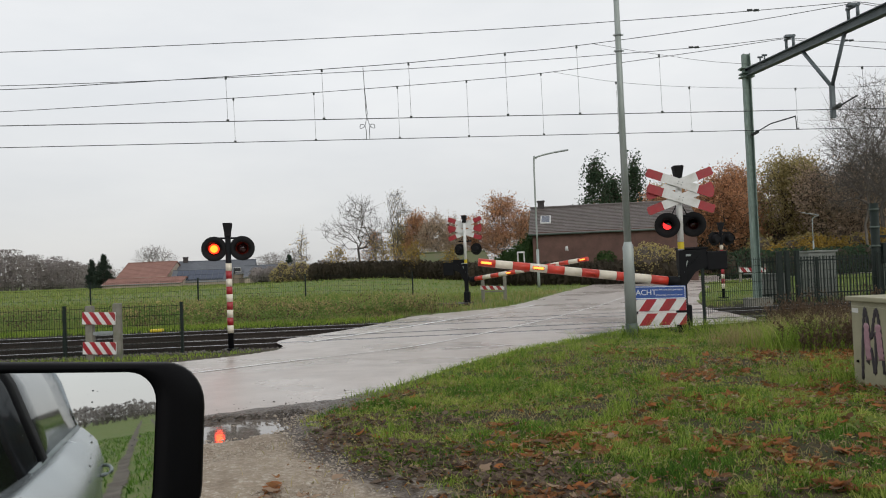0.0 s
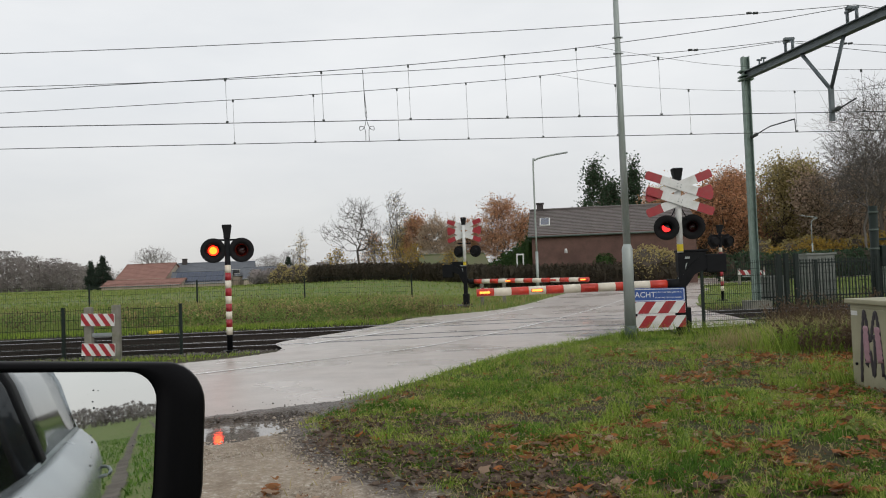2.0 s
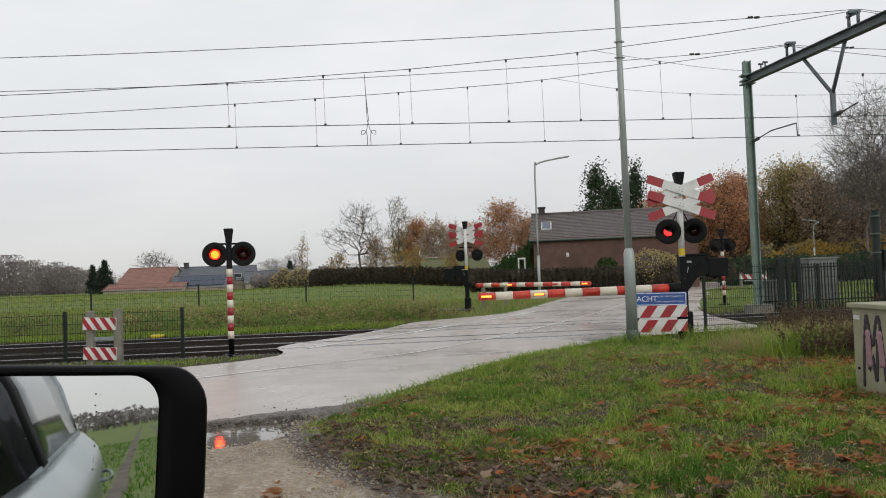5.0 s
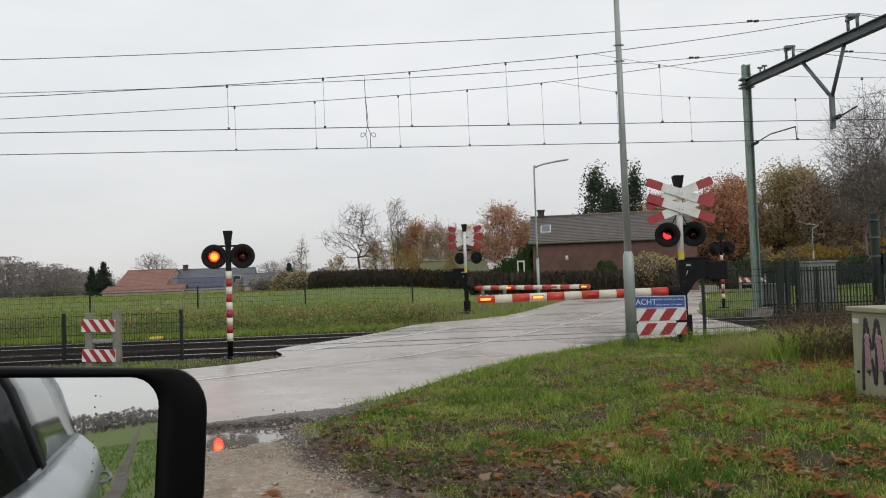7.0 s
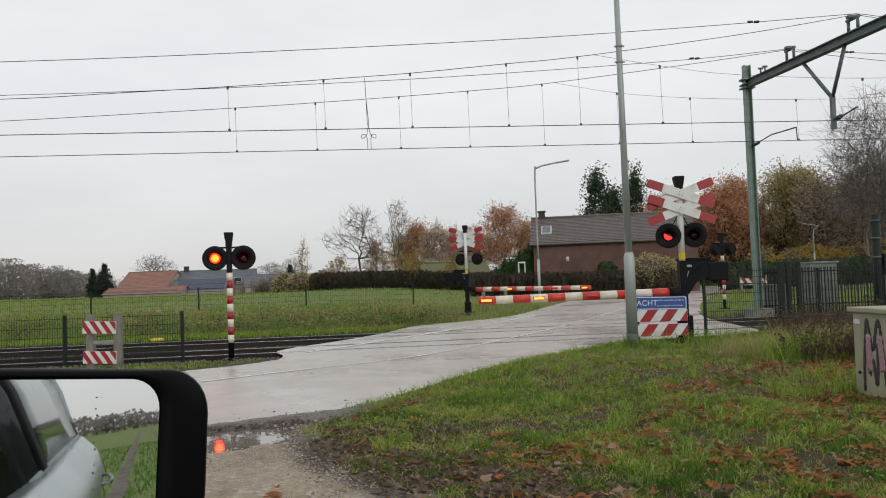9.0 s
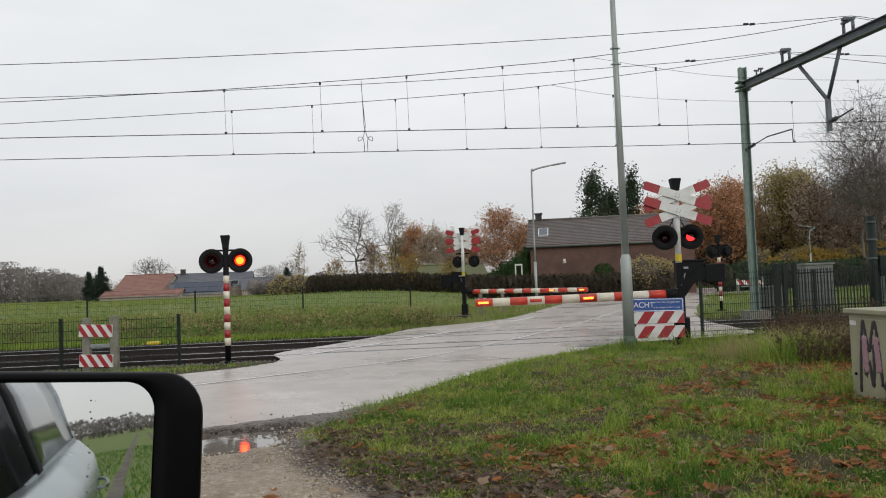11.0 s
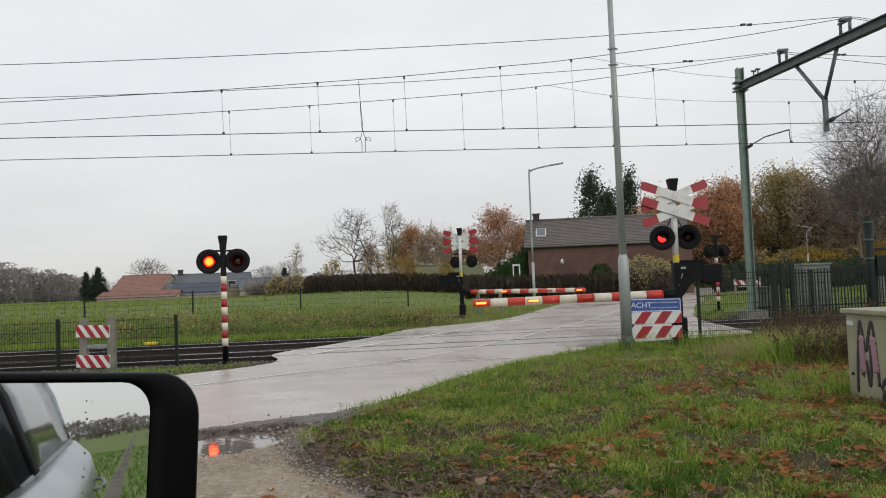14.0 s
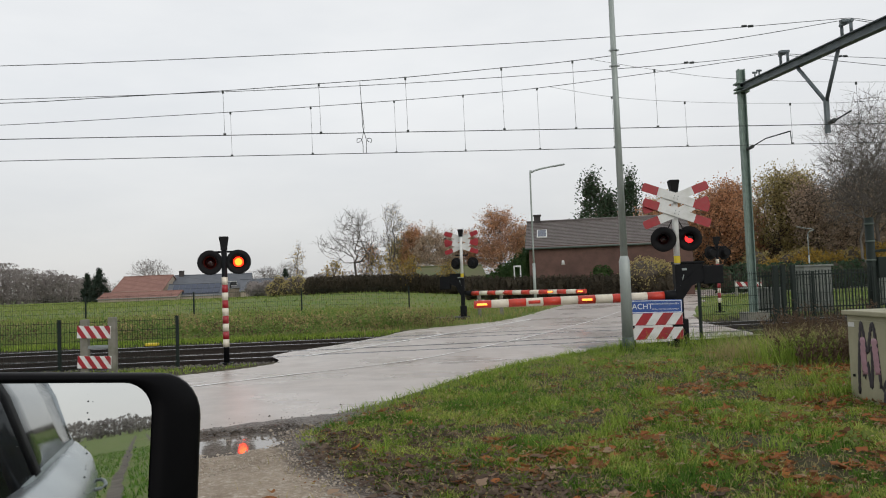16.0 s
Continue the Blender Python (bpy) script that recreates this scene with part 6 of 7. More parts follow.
def build_litter():
    rng = np.random.default_rng(21)
    n = 26000
    x, y = rng.uniform(-1.2, 6.4, n), 4.5 + 10.5 * rng.uniform(0, 1, n) ** 1.4
    p = 1.3 * soft_noise(x, y, 0.9, 9.0) + 0.9 * soft_noise(x, y, 3.3, 2.0) + 0.17 * (x - 2.1) + 0.22 * sm(7.5, 5, y) - 0.6 * sm(8.5, 12, y)
    k = (rng.uniform(-0.1, 0.95, n) < p) & (road_dist(x, y) > 0.15)
    x, y, p = x[k], y[k], p[k]
    kind = rng.uniform(0, 1, len(x)) - 0.05 * (x - 2)
    for lo, hi, material, label in ((-9, 0.34, "litter_orange", "fallen bright orange leaves on the verge"), (0.34, 0.84, "litter", "fallen brown leaves on the verge"), (0.84, 9, "litter_pale", "fallen pale leaves on the verge")):
        q = (kind > lo) & (kind <= hi)
        c = np.stack([x[q], y[q], height(x[q], y[q]) + rng.uniform(0.004, 0.045, q.sum())], -1)
        lobed_leaves("fallen_leaves", c, rng.uniform(0.024, 0.06, q.sum()), M[material], rng, label)
    n = 11000
    x, y = rng.uniform(-1.2, 2.4, n), rng.uniform(4.4, 7.6, n)
    edge = np.interp(y, [4.4, 6.0, 7.6], [0.45, -0.45, -1.1])
    k = rng.uniform(0, 1, n) < np.exp(-((x - edge - 0.35) / 0.6) ** 2) * (0.3 + 0.9 * (soft_noise(x, y, 1.6, 4.4) > -0.05))
    x, y = x[k], y[k]
    c = np.stack([x, y, height(x, y) + rng.uniform(0.003, 0.03, len(x))], -1)
    lobed_leaves("rotting_leaves", c, rng.uniform(0.02, 0.05, len(x)), M["litter_dark"], rng, "wet dark rotting leaves on the mud")
    # pebbles and clods on the bare ground
    n = 15000
    x, y = rng.uniform(-3.4, 0.8, n), rng.uniform(4.3, 9.6, n)
    k = (soil_mask(x, y) > rng.uniform(0.2, 0.9, n)) & (road_dist(x, y) > -0.05 - 0.6 * rng.uniform(0, 1, n) ** 2.5) & (puddle_depth(x, y) < 0.35)
    x, y = x[k], y[k]
    near_road = sm(1.0, 0.2, road_dist(x, y))
    s = rng.uniform(0.004, 0.013, len(x)) * (1 + 1.4 * near_road * rng.uniform(0, 1, len(x)))
    corners = np.array([(1, 0, 0), (0, 1, 0), (-1, 0, 0), (0, -1, 0), (0, 0, 0.8), (0, 0, -0.8)], float)
    v = corners[None] * s[:, None, None] * rng.uniform(0.6, 1.3, (len(x), 6, 3))
    v += np.stack([x, y, height(x, y)], -1)[:, None]
    f = np.array([(0, 1, 4), (1, 2, 4), (2, 3, 4), (3, 0, 4), (1, 0, 5), (2, 1, 5), (3, 2, 5), (0, 3, 5)])
    muddy = rng.uniform(0, 1, len(x)) < near_road
    for sel, nm, material, lb in ((~muddy, "gravel", M["pebble"], "pale gravel stones on the track"), (muddy, "mud_clods", M["mud_clod"], "dark mud clods along the road edge")):
        vv = v[sel]
        faces = (f[None] + np.arange(len(vv))[:, None, None] * 6).reshape(-1, 3)
        tagged(new(nm, mesh_np(nm, vv.reshape(-1, 3), faces, material)), lb, "gravel", kind="stuff")


M["pebble"] = mat("pebble", (0.46, 0.40, 0.33), (0.3, 0.25, 0.195), 0.6, scale=5, fine=60, bump=0.1, island=0.7)
M["mud_clod"] = mat("mud_clod", (0.05, 0.04, 0.032), (0.09, 0.072, 0.056), 0.45, scale=5, fine=60, bump=0.2, island=0.6)
build_litter()


def tubes_np(name, segs, material, sides=5):
    """Tapered tubes: rows of x0 y0 z0 x1 y1 z1 r0 r1."""
    s = np.array(segs)
    p0, p1, r0, r1 = s[:, :3], s[:, 3:6], s[:, 6], s[:, 7]
    d = p1 - p0
    d /= np.linalg.norm(d, axis=1)[:, None] + 1e-9
    ref = np.where(np.abs(d[:, 2:3]) < 0.9, np.array([[0, 0, 1.0]]), np.array([[1.0, 0, 0]]))
    u = np.cross(d, ref)
    u /= np.linalg.norm(u, axis=1)[:, None]
    w = np.cross(d, u)
    a = np.arange(sides) * 2 * np.pi / sides
    ring = u[:, None] * np.cos(a)[None, :, None] + w[:, None] * np.sin(a)[None, :, None]
    v = np.concatenate([p0[:, None] + ring * r0[:, None, None], p1[:, None] + ring * r1[:, None, None]], 1)
    k = np.arange(sides)
    f = np.stack([k, (k + 1) % sides, (k + 1) % sides + sides, k + sides], -1)
    faces = (f[None] + np.arange(len(s))[:, None, None] * 2 * sides).reshape(-1, 4)
    return mesh_np(name, v.reshape(-1, 3), faces, material, smooth=True)


def crown_tree(name, label, m, seed, h, w, base, n, leaf=None, per=3, size=0.17, fuzz=0.2, tip=0.010, lobes=9, bark="bark", stems=1, lean=0.0, skirt=1.0):
    """A tree of the height h whose crown is w wide and starts at the height base: limbs branch out from the trunk to points spread through its lobes."""
    rng = np.random.default_rng(seed)
    h = h * 0.94
    hc, w = h - base, w * 1.22
    cells = [(lean * hc * 0.4, 0, base + hc * 0.5, w * 0.33, w * 0.33, hc * 0.42)]
    for k in range(lobes):
        a, e = rng.uniform(0, 2 * np.pi), rng.uniform(-0.55, 1.0)
        q, r = math.cos(e * 1.5) * w * 0.32, rng.uniform(0.13, 0.24)
        cells.append((q * math.cos(a) + lean * hc * 0.4, q * math.sin(a), base + hc * (0.5 + 0.32 * math.sin(e * 1.5)), w * r, w * r, hc * r * rng.uniform(0.75, 1.1)))
    cells = np.array(cells)
    vol = cells[:, 3] * cells[:, 4] * cells[:, 5]
    pick = cells[rng.choice(len(cells), n, p=vol / vol.sum())]
    d = rng.normal(size=(n, 3))
    d /= np.linalg.norm(d, axis=1)[:, None]
    pts = pick[:, :3] + d * pick[:, 3:] * (rng.uniform(0, 1, (n, 1)) ** 0.42)
    pts[:, 2] = np.maximum(pts[:, 2], base * 0.7)
    pts[:, 2] *= h / np.percentile(pts[:, 2], 99.7)
    if skirt > 1:
        f = np.clip((h - pts[:, 2]) / hc, 0, 1)
        pts[:, :2] *= (0.35 + (skirt - 0.35) * f ** 0.8)[:, None]
    nodes, parent, heading = np.zeros((n * 4 + 400, 3)), np.full(n * 4 + 400, -1), np.zeros((n * 4 + 400, 3))
    used = 0
    for k in range(stems):
        p = np.array([0, 0, -0.2]) if stems == 1 else np.array([*rng.normal(0, w * 0.06, 2), -0.2])
        goal = np.array([lean * hc * 0.3, 0, base + hc * (0.55 if stems == 1 else rng.uniform(0.6, 0.92))]) + (0 if stems == 1 else np.array([*rng.normal(0, w * 0.2, 2), 0]))
        for i in range(11):
            nodes[used] = p + (goal - p) * i / 10 + rng.normal(0, 0.012 * h, 3) * (1, 1, 0) * (i > 0)
            parent[used] = used - 1 if i else -1
            heading[used] = (0, 0, 0.55)
            used += 1
    start = np.array([lean * hc * 0.2, 0, base + hc * 0.2])
    pts = pts[np.argsort(np.linalg.norm(pts - start, axis=1) + rng.uniform(0, 0.12 * w, n))]
    step = 0.055 * h + 0.12
    for p in pts:
        live = nodes[:used]
        gap = live - p
        far = np.sqrt((gap * gap).sum(1))
        turn = -(gap * heading[:used]).sum(1) / (far + 1e-6)
        far = far * (1.9 - 1.1 * turn) + 0.8 * np.maximum(gap[:, 2], 0) + (live[:, 2] < base * 0.8) * 3.0
        j = int(far.argmin())
        q = nodes[j]
        parts = max(1, min(3, int(np.linalg.norm(p - q) / step)))
        for i in range(1, parts + 1):
            f = i / parts
            e = q + (p - q) * f
            if i < parts:
                e = e + rng.normal(0, 0.05 * step, 3) + np.array([0, 0, -0.06 * step])
            way = e - nodes[j]
            heading[used] = way / (np.linalg.norm(way) + 1e-6)
            nodes[used], parent[used] = e, j
            j = used
            used += 1
    nodes, parent = nodes[:used], parent[:used]
    load = np.zeros(used)
    for i in range(used - 1, -1, -1):
        load[i] = max(load[i], 1)
        if parent[i] >= 0:
            load[parent[i]] += load[i]
    rad = tip * load ** 0.43
    i = np.nonzero(parent >= 0)[0]
    segs = np.concatenate([nodes[parent[i]], nodes[i], np.minimum(rad[parent[i]], rad[i] * 1.5)[:, None], rad[i][:, None]], 1)
    ends = nodes[load <= 1]
    from_ = np.repeat(ends, 3, 0)
    way = (np.repeat(heading[:used][load <= 1], 3, 0) * 0.045 + rng.normal(0, 0.026, (len(from_), 3))) * (h + 2.0)
    twigs = np.concatenate([from_, from_ + way, np.full((len(from_), 1), tip * 0.85), np.full((len(from_), 1), tip * 0.6)], 1)
    t = thing(name, label, "tree", m)
    ob = new("trunk", tubes_np("trunk", np.concatenate([segs, twigs]), M[bark], 3))
    ob.parent = t
    if leaf:
        c = np.concatenate([np.repeat(nodes[load <= 2.5], per, 0), np.repeat((from_ + way)[::2], max(1, per // 2), 0)])
        c = c + rng.normal(0, fuzz, c.shape)
        leaves("crown", c, rng.uniform(0.6, 1.35, len(c)) * size, M[leaf], rng, parent=t)
    return t


def gz(x, y):
    return float(height(x, y))


def at(x, y, rz=0, s=1.0):
    return pose(x, y, gz(x, y), 0, 0, rz)


crown_tree("bare_tree", "bare spreading tree behind the hedge", at(-6.9, 64), 5, 7.0, 5.6, 1.3, 420, tip=0.011, lobes=10, bark="twig")
crown_tree("birch_tree", "slim bare trees with a few yellow leaves", at(-4.0, 66), 8, 7.6, 2.6, 1.6, 240, "leaf_yellow", 1, 0.1, 0.15, tip=0.010, lobes=6, bark="twig", stems=6)
crown_tree("brown_shrub", "thin rusty shrub in the hedge row", at(-5.6, 63.5), 15, 4.0, 2.4, 0.7, 260, "leaf_orange", 2, 0.12, 0.15, bark="twig", stems=3)
for i, (x, y, h, w) in enumerate([(-5.1, 62.5, 3.1, 2.2), (-3.4, 62.3, 2.6, 2.0), (-2.2, 57.5, 2.6, 1.2), (0.6, 57.2, 2.3, 1.3), (-8.6, 62, 2.6, 1.8)]):
    crown_tree("yellow_shrub", "thin yellow-leaved shrub in the hedge row", at(x, y), 9 + i, h, w, 0.5, 130, "leaf_yellow", 3, 0.14, 0.2, tip=0.008, lobes=5, bark="twig", stems=3)
crown_tree("yellow_shrub", "sparse pale shrub at the hedge end", at(-11.4, 62), 20, 4.2, 1.0, 1.2, 60, "leaf_yellow", 2, 0.13, 0.15, tip=0.009, lobes=4, bark="twig", stems=2)
autumn = [(6.8, 85, 9.0, 6.2, "leaf_orange", 900), (-2.9, 86, 7.3, 3.6, "leaf_orange", 420), (-0.6, 84, 7.0, 3.4, "leaf_brown", 420), (1.3, 87, 6.8, 3.2, "leaf_brown", 380), (3.4, 88, 7.0, 3.4, "leaf_orange", 420), (-4.6, 88, 6.0, 3.2, "leaf_olive", 300), (10.2, 90, 7.6, 4.0, "leaf_brown", 380)]
for i, (x, y, h, w, lf, n) in enumerate(autumn):
    crown_tree("autumn_tree", "round autumn tree with rusty leaves" if lf == "leaf_orange" else "autumn tree with fading brown leaves", at(x, y), 31 + i, h, w, 1.1, n, lf, 11, 0.17, 0.17)

# woods along the road on the far right
wood = [(24.2, 66, 9.2, 5.0, "leaf_orange"), (21.2, 70, 8.6, 4.4, "leaf_orange"), (27.0, 69, 9.8, 4.4, "leaf_orange"), (30.3, 68, 10.8, 4.8, "leaf_olive"), (33.4, 70, 10.6, 4.6, "leaf_olive"), (31.6, 64, 8.9, 4.0, "leaf_brown"), (35.2, 66, 9.8, 4.6, "leaf_brown"),
        (38.6, 68, 10.6, 5.0, "leaf_brown"), (42.0, 70, 11.4, 5.2, "leaf_brown"), (46.0, 70, 12.0, 5.4, "leaf_orange"), (28.8, 76, 10.6, 5.2, "leaf_brown"), (36.5, 78, 12.0, 5.6, "leaf_brown"), (51, 72, 12, 6, "leaf_brown"), (24.5, 80, 10.0, 5.4, "leaf_olive")]
for i, (x, y, h, w, lf) in enumerate(wood):
    crown_tree("wood_tree", {"leaf_orange": "tall beech with rusty autumn leaves", "leaf_olive": "tall oak with olive-brown leaves"}.get(lf, "tall autumn tree with thinning brown leaves"), at(x, y), 50 + i, h, w, 1.0, 700, lf, 8 if lf != "leaf_brown" else 5, 0.21, 0.3)
for i, (x, y, h, w) in enumerate([(34.6, 60, 15.6, 9.0), (31.6, 57, 11.0, 5.4), (40.5, 62, 16.5, 9.5), (37.2, 57, 13.6, 7.0), (45.5, 64, 16.0, 9.0)]):
    crown_tree("bare_tree", "tall bare oak with fine twigs", at(x, y), 80 + i, h, w, 3.4, (1900, 800, 1200, 900, 800)[i], tip=0.010, lobes=14, bark="twig")
for i, (x, y, h, w) in enumerate([(29.0, 60.5, 2.9, 2.2), (31.4, 61, 2.6, 2.4), (34.2, 60, 3.3, 2.6), (37.0, 60.5, 3.2, 3.0), (26.6, 61, 2.2, 1.8)]):
    crown_tree("yellow_shrub", "bright yellow shrub at the wood edge", at(x, y), 100 + i, h, w, 0.3, 220, "leaf_yellow", 6, 0.17, 0.2, tip=0.008, lobes=6, stems=4)


def conifer(x, y, h, w, seed, leaf, label, n=60):
    rng = np.random.default_rng(seed)
    t = thing("conifer", label, "tree", at(x, y))
    segs = [(0, 0, -0.2, 0, 0, h * 0.5, 0.2, 0.13), (0, 0, h * 0.5, 0, 0, h, 0.13, 0.02)]
    cs = []
    for k in range(n):
        f = (k + 0.5) / n
        z = h * (0.06 + 0.94 * f)
        reach = w * (1 - f) ** 0.85 * rng.uniform(0.5, 1.25) + 0.12
        for a in rng.uniform(0, 2 * np.pi, 5):
            e = np.array([math.cos(a) * reach, math.sin(a) * reach, z - 0.18 * reach + 0.25 * reach * rng.uniform()])
            segs.append((0, 0, z, *e, 0.03, 0.01))
            m = int(10 + 16 * reach)
            u = rng.uniform(0.2, 1.0, m) ** 0.7
            c = np.array([0, 0, z]) + (e - np.array([0, 0, z])) * u[:, None] + rng.normal(0, 0.13 + 0.02 * w, (m, 3))
            cs.append(c)
    ob = new("trunk", tubes_np("trunk", segs, M["bark"], 5))
    ob.parent = t
    c = np.concatenate(cs)
    leaves("crown", c, rng.uniform(0.6, 1.4, len(c)) * (0.2 + 0.012 * h), M[leaf], rng, parent=t)


for i, (x, y, h, w) in enumerate([(14.9, 74, 11.9, 2.4), (19.2, 76, 12.2, 1.6), (17.0, 76, 10.2, 2.2)]):
    crown_tree("conifer", "dark green ragged conifer behind the house", at(x, y), 1 + i, h, w, 1.5, 300, "leaf_dark", 9, 0.24, 0.22, lobes=14, skirt=1.9)
conifer(8.6, 70, 5.6, 1.5, 6, "leaf_dark", "small dark conifer beside the house")
conifer(-66.3, 150, 6.6, 2.4, 4, "far_conifer", "dark conifer beside the farm", 34)
conifer(-69.6, 152, 5.7, 1.3, 5, "far_conifer", "slim dark conifer beside the farm", 34)
conifer(-34.5, 172, 5.6, 1.9, 7, "far_conifer", "small conifer behind the farm barns", 26)
# bark in the greyed wood colour, which has the haze painted in
crown_tree("bare_tree", "broad bare tree behind the farm", at(-65.2, 172), 41, 9.4, 10.0, 2.4, 420, tip=0.022, lobes=10, bark="hazed_wood")
crown_tree("bare_tree", "broad bare tree behind the farm", at(-37.0, 190), 43, 8.2, 9.0, 2.2, 380, tip=0.024, lobes=10, bark="hazed_wood")
crown_tree("bare_tree", "broad bare tree behind the farm", at(-44.5, 196), 44, 7.4, 8.0, 2.0, 320, tip=0.024, lobes=8, bark="hazed_wood")


def leafy_mass(name, label, cells, material, n, size, seed, core="hedge", category="hedge"):
    """Dense foliage round a row of rough lumps: cells of x, y, z, rx, ry, rz."""
    rng = np.random.default_rng(seed)
    t = thing(name, label, category)
    bm = bmesh.new()
    cs = []
    for x, y, z, rx, ry, rz in cells:
        m = Matrix.Translation((x, y, z)) @ Matrix.Diagonal((rx * 0.85, ry * 0.85, rz * 0.88, 1))
        r = bmesh.ops.create_icosphere(bm, subdivisions=2, radius=1.0, matrix=m)
        for q in r["verts"]:
            q.co += Vector(rng.normal(0, 0.07, 3))
        k = max(8, int(n / len(cells)))
        d = rng.normal(size=(k, 3))
        d /= np.linalg.norm(d, axis=1)[:, None]
        cs.append(np.array([x, y, z]) + d * np.array([rx, ry, rz]) * rng.uniform(0.82, 1.1, (k, 1)))
    part("core", bm, M[core], t)
    c = np.concatenate(cs)
    leaves("foliage", c, rng.uniform(0.6, 1.3, len(c)) * size, M[material], rng, parent=t)


def row(x0, y0, x1, y1, h, step, thick, seed, uneven=0.08):
    rng = np.random.default_rng(seed)
    n = int(math.hypot(x1 - x0, y1 - y0) / step)
    out = []
    for k in range(n + 1):
        x, y = x0 + (x1 - x0) * k / n, y0 + (y1 - y0) * k / n
        hh = h * (1 + rng.uniform(-uneven, uneven))
        out.append((x, y, gz(x, y) + hh * 0.5, step * 0.95, thick, hh * 0.56))
    return out


leafy_mass("hedge", "long dark clipped hedge along the field", row(-10.2, 60, 5.5, 55.5, 1.25, 0.35, 0.6, 1, 0.04), "hedge", 22000, 0.14, 1)
leafy_mass("hedge", "dark clipped hedge below the brick house", row(1.8, 48.4, 13.6, 45.8, 1.35, 0.35, 0.55, 2, 0.04), "hedge", 17000, 0.12, 2)
leafy_mass("hedge", "dark green hedge beside the far road", row(18.5, 50, 30, 55, 1.75, 0.8, 0.9, 3), "leaf_dark", 9000, 0.2, 3)
leafy_mass("undergrowth", "dark undergrowth at the foot of the wood", row(18, 70, 60, 76, 4.0, 1.6, 2.0, 4, 0.35), "leaf_brown", 16000, 0.32, 4, "bark", "bushes")
leafy_mass("undergrowth", "dark bushes at the wood edge", row(26, 63, 52, 63, 2.4, 1.3, 1.3, 14, 0.4), "leaf_olive", 10000, 0.27, 14, "bark", "bushes")
leafy_mass("ivy_wall", "ivy climbing over a lean-to roof", [(3.3 + 0.5 * k, 51 + 0.1 * k, 0.9 + 0.16 * k + 0.3, 0.55, 0.8, 0.9 + 0.16 * k) for k in range(6)], "ivy", 5500, 0.14, 5, "ivy", "ivy")
leafy_mass("bush", "olive bush before the brick house", [(12.4, 46.5, 1.5, 1.3, 1.0, 1.25), (13.4, 46.8, 1.4, 1.1, 1.0, 1.1), (11.6, 46.8, 1.2, 0.9, 0.8, 0.9)], "leaf_olive", 4000, 0.15, 6, "bark", "bush")
leafy_mass("bush", "dark small shrub against the brick wall", [(10.2, 48.3, 1.6, 0.7, 0.5, 0.8)], "ivy", 900, 0.14, 7, "ivy", "bush")
leafy_mass("bush", "low bushes at the hedge end", row(-13.5, 62, -10.0, 60.5, 1.2, 0.6, 0.7, 8, 0.3), "leaf_olive", 2600, 0.16, 8, "bark", "bush")
leafy_mass("bush", "distant shrubs beside the farm barns", row(-34, 140, -17, 120, 2.2, 1.6, 1.3, 9, 0.4), "hazed_wood", 3000, 0.4, 9, "hazed_wood", "bush")


def weeds(name, label, spots, n, h, material, seed, leaf):
    rng = np.random.default_rng(seed)
    segs, cs = [], []
    for x, y, r in spots:
        for _ in range(n):
            a, q = rng.uniform(0, 6.283), r * math.sqrt(rng.uniform())
            p = np.array([x + q * math.cos(a), y + q * math.sin(a), 0])
            p[2] = gz(p[0], p[1])
            hh = h * rng.uniform(0.5, 1.25) * (1 - 0.4 * q / r)
            d = np.array([rng.normal(0, 0.22), rng.normal(0, 0.22), 1.0])
            e = p + d * hh
            segs.append((*p, *e, 0.006, 0.003))
            for k in range(4):
                f = rng.uniform(0.3, 0.95)
                b = p + (e - p) * f
                g = b + np.array([rng.normal(0, 0.5), rng.normal(0, 0.5), 0.7]) * hh * 0.22
                segs.append((*b, *g, 0.004, 0.002))
                cs += [g + rng.normal(0, 0.02, 3), b + (g - b) * 0.6 + rng.normal(0, 0.02, 3)]
    t = thing(name, label, "weeds", kind="stuff")
    ob = new("stalks", tubes_np("stalks", segs, M[material], 4))
    ob.parent = t
    leaves("dry_leaves", np.array(cs), rng.uniform(0.03, 0.075, len(cs)), M[leaf], rng, parent=t)


weeds("dry_weeds", "brown withered weeds by the fence", [(7.1, 15.2, 0.6), (8.0, 15.6, 0.7), (6.4, 14.2, 0.45), (8.9, 16.0, 0.7)], 85, 0.8, "weed", 1, "weed")
weeds("dry_weeds", "tangled dead stalks and grass in the verge", [(5.3, 11.0, 0.5), (6.0, 11.8, 0.6), (5.9, 10.6, 0.4)], 70, 0.55, "weed", 2, "weed")
weeds("bank_scrub", "withered scrub on the bank past the track", [(-11.0 + 1.5 * k, 28.4 + 0.5 * math.sin(k * 2.1), 0.9) for k in range(8)], 60, 0.75, "weed", 3, "leaf_olive")


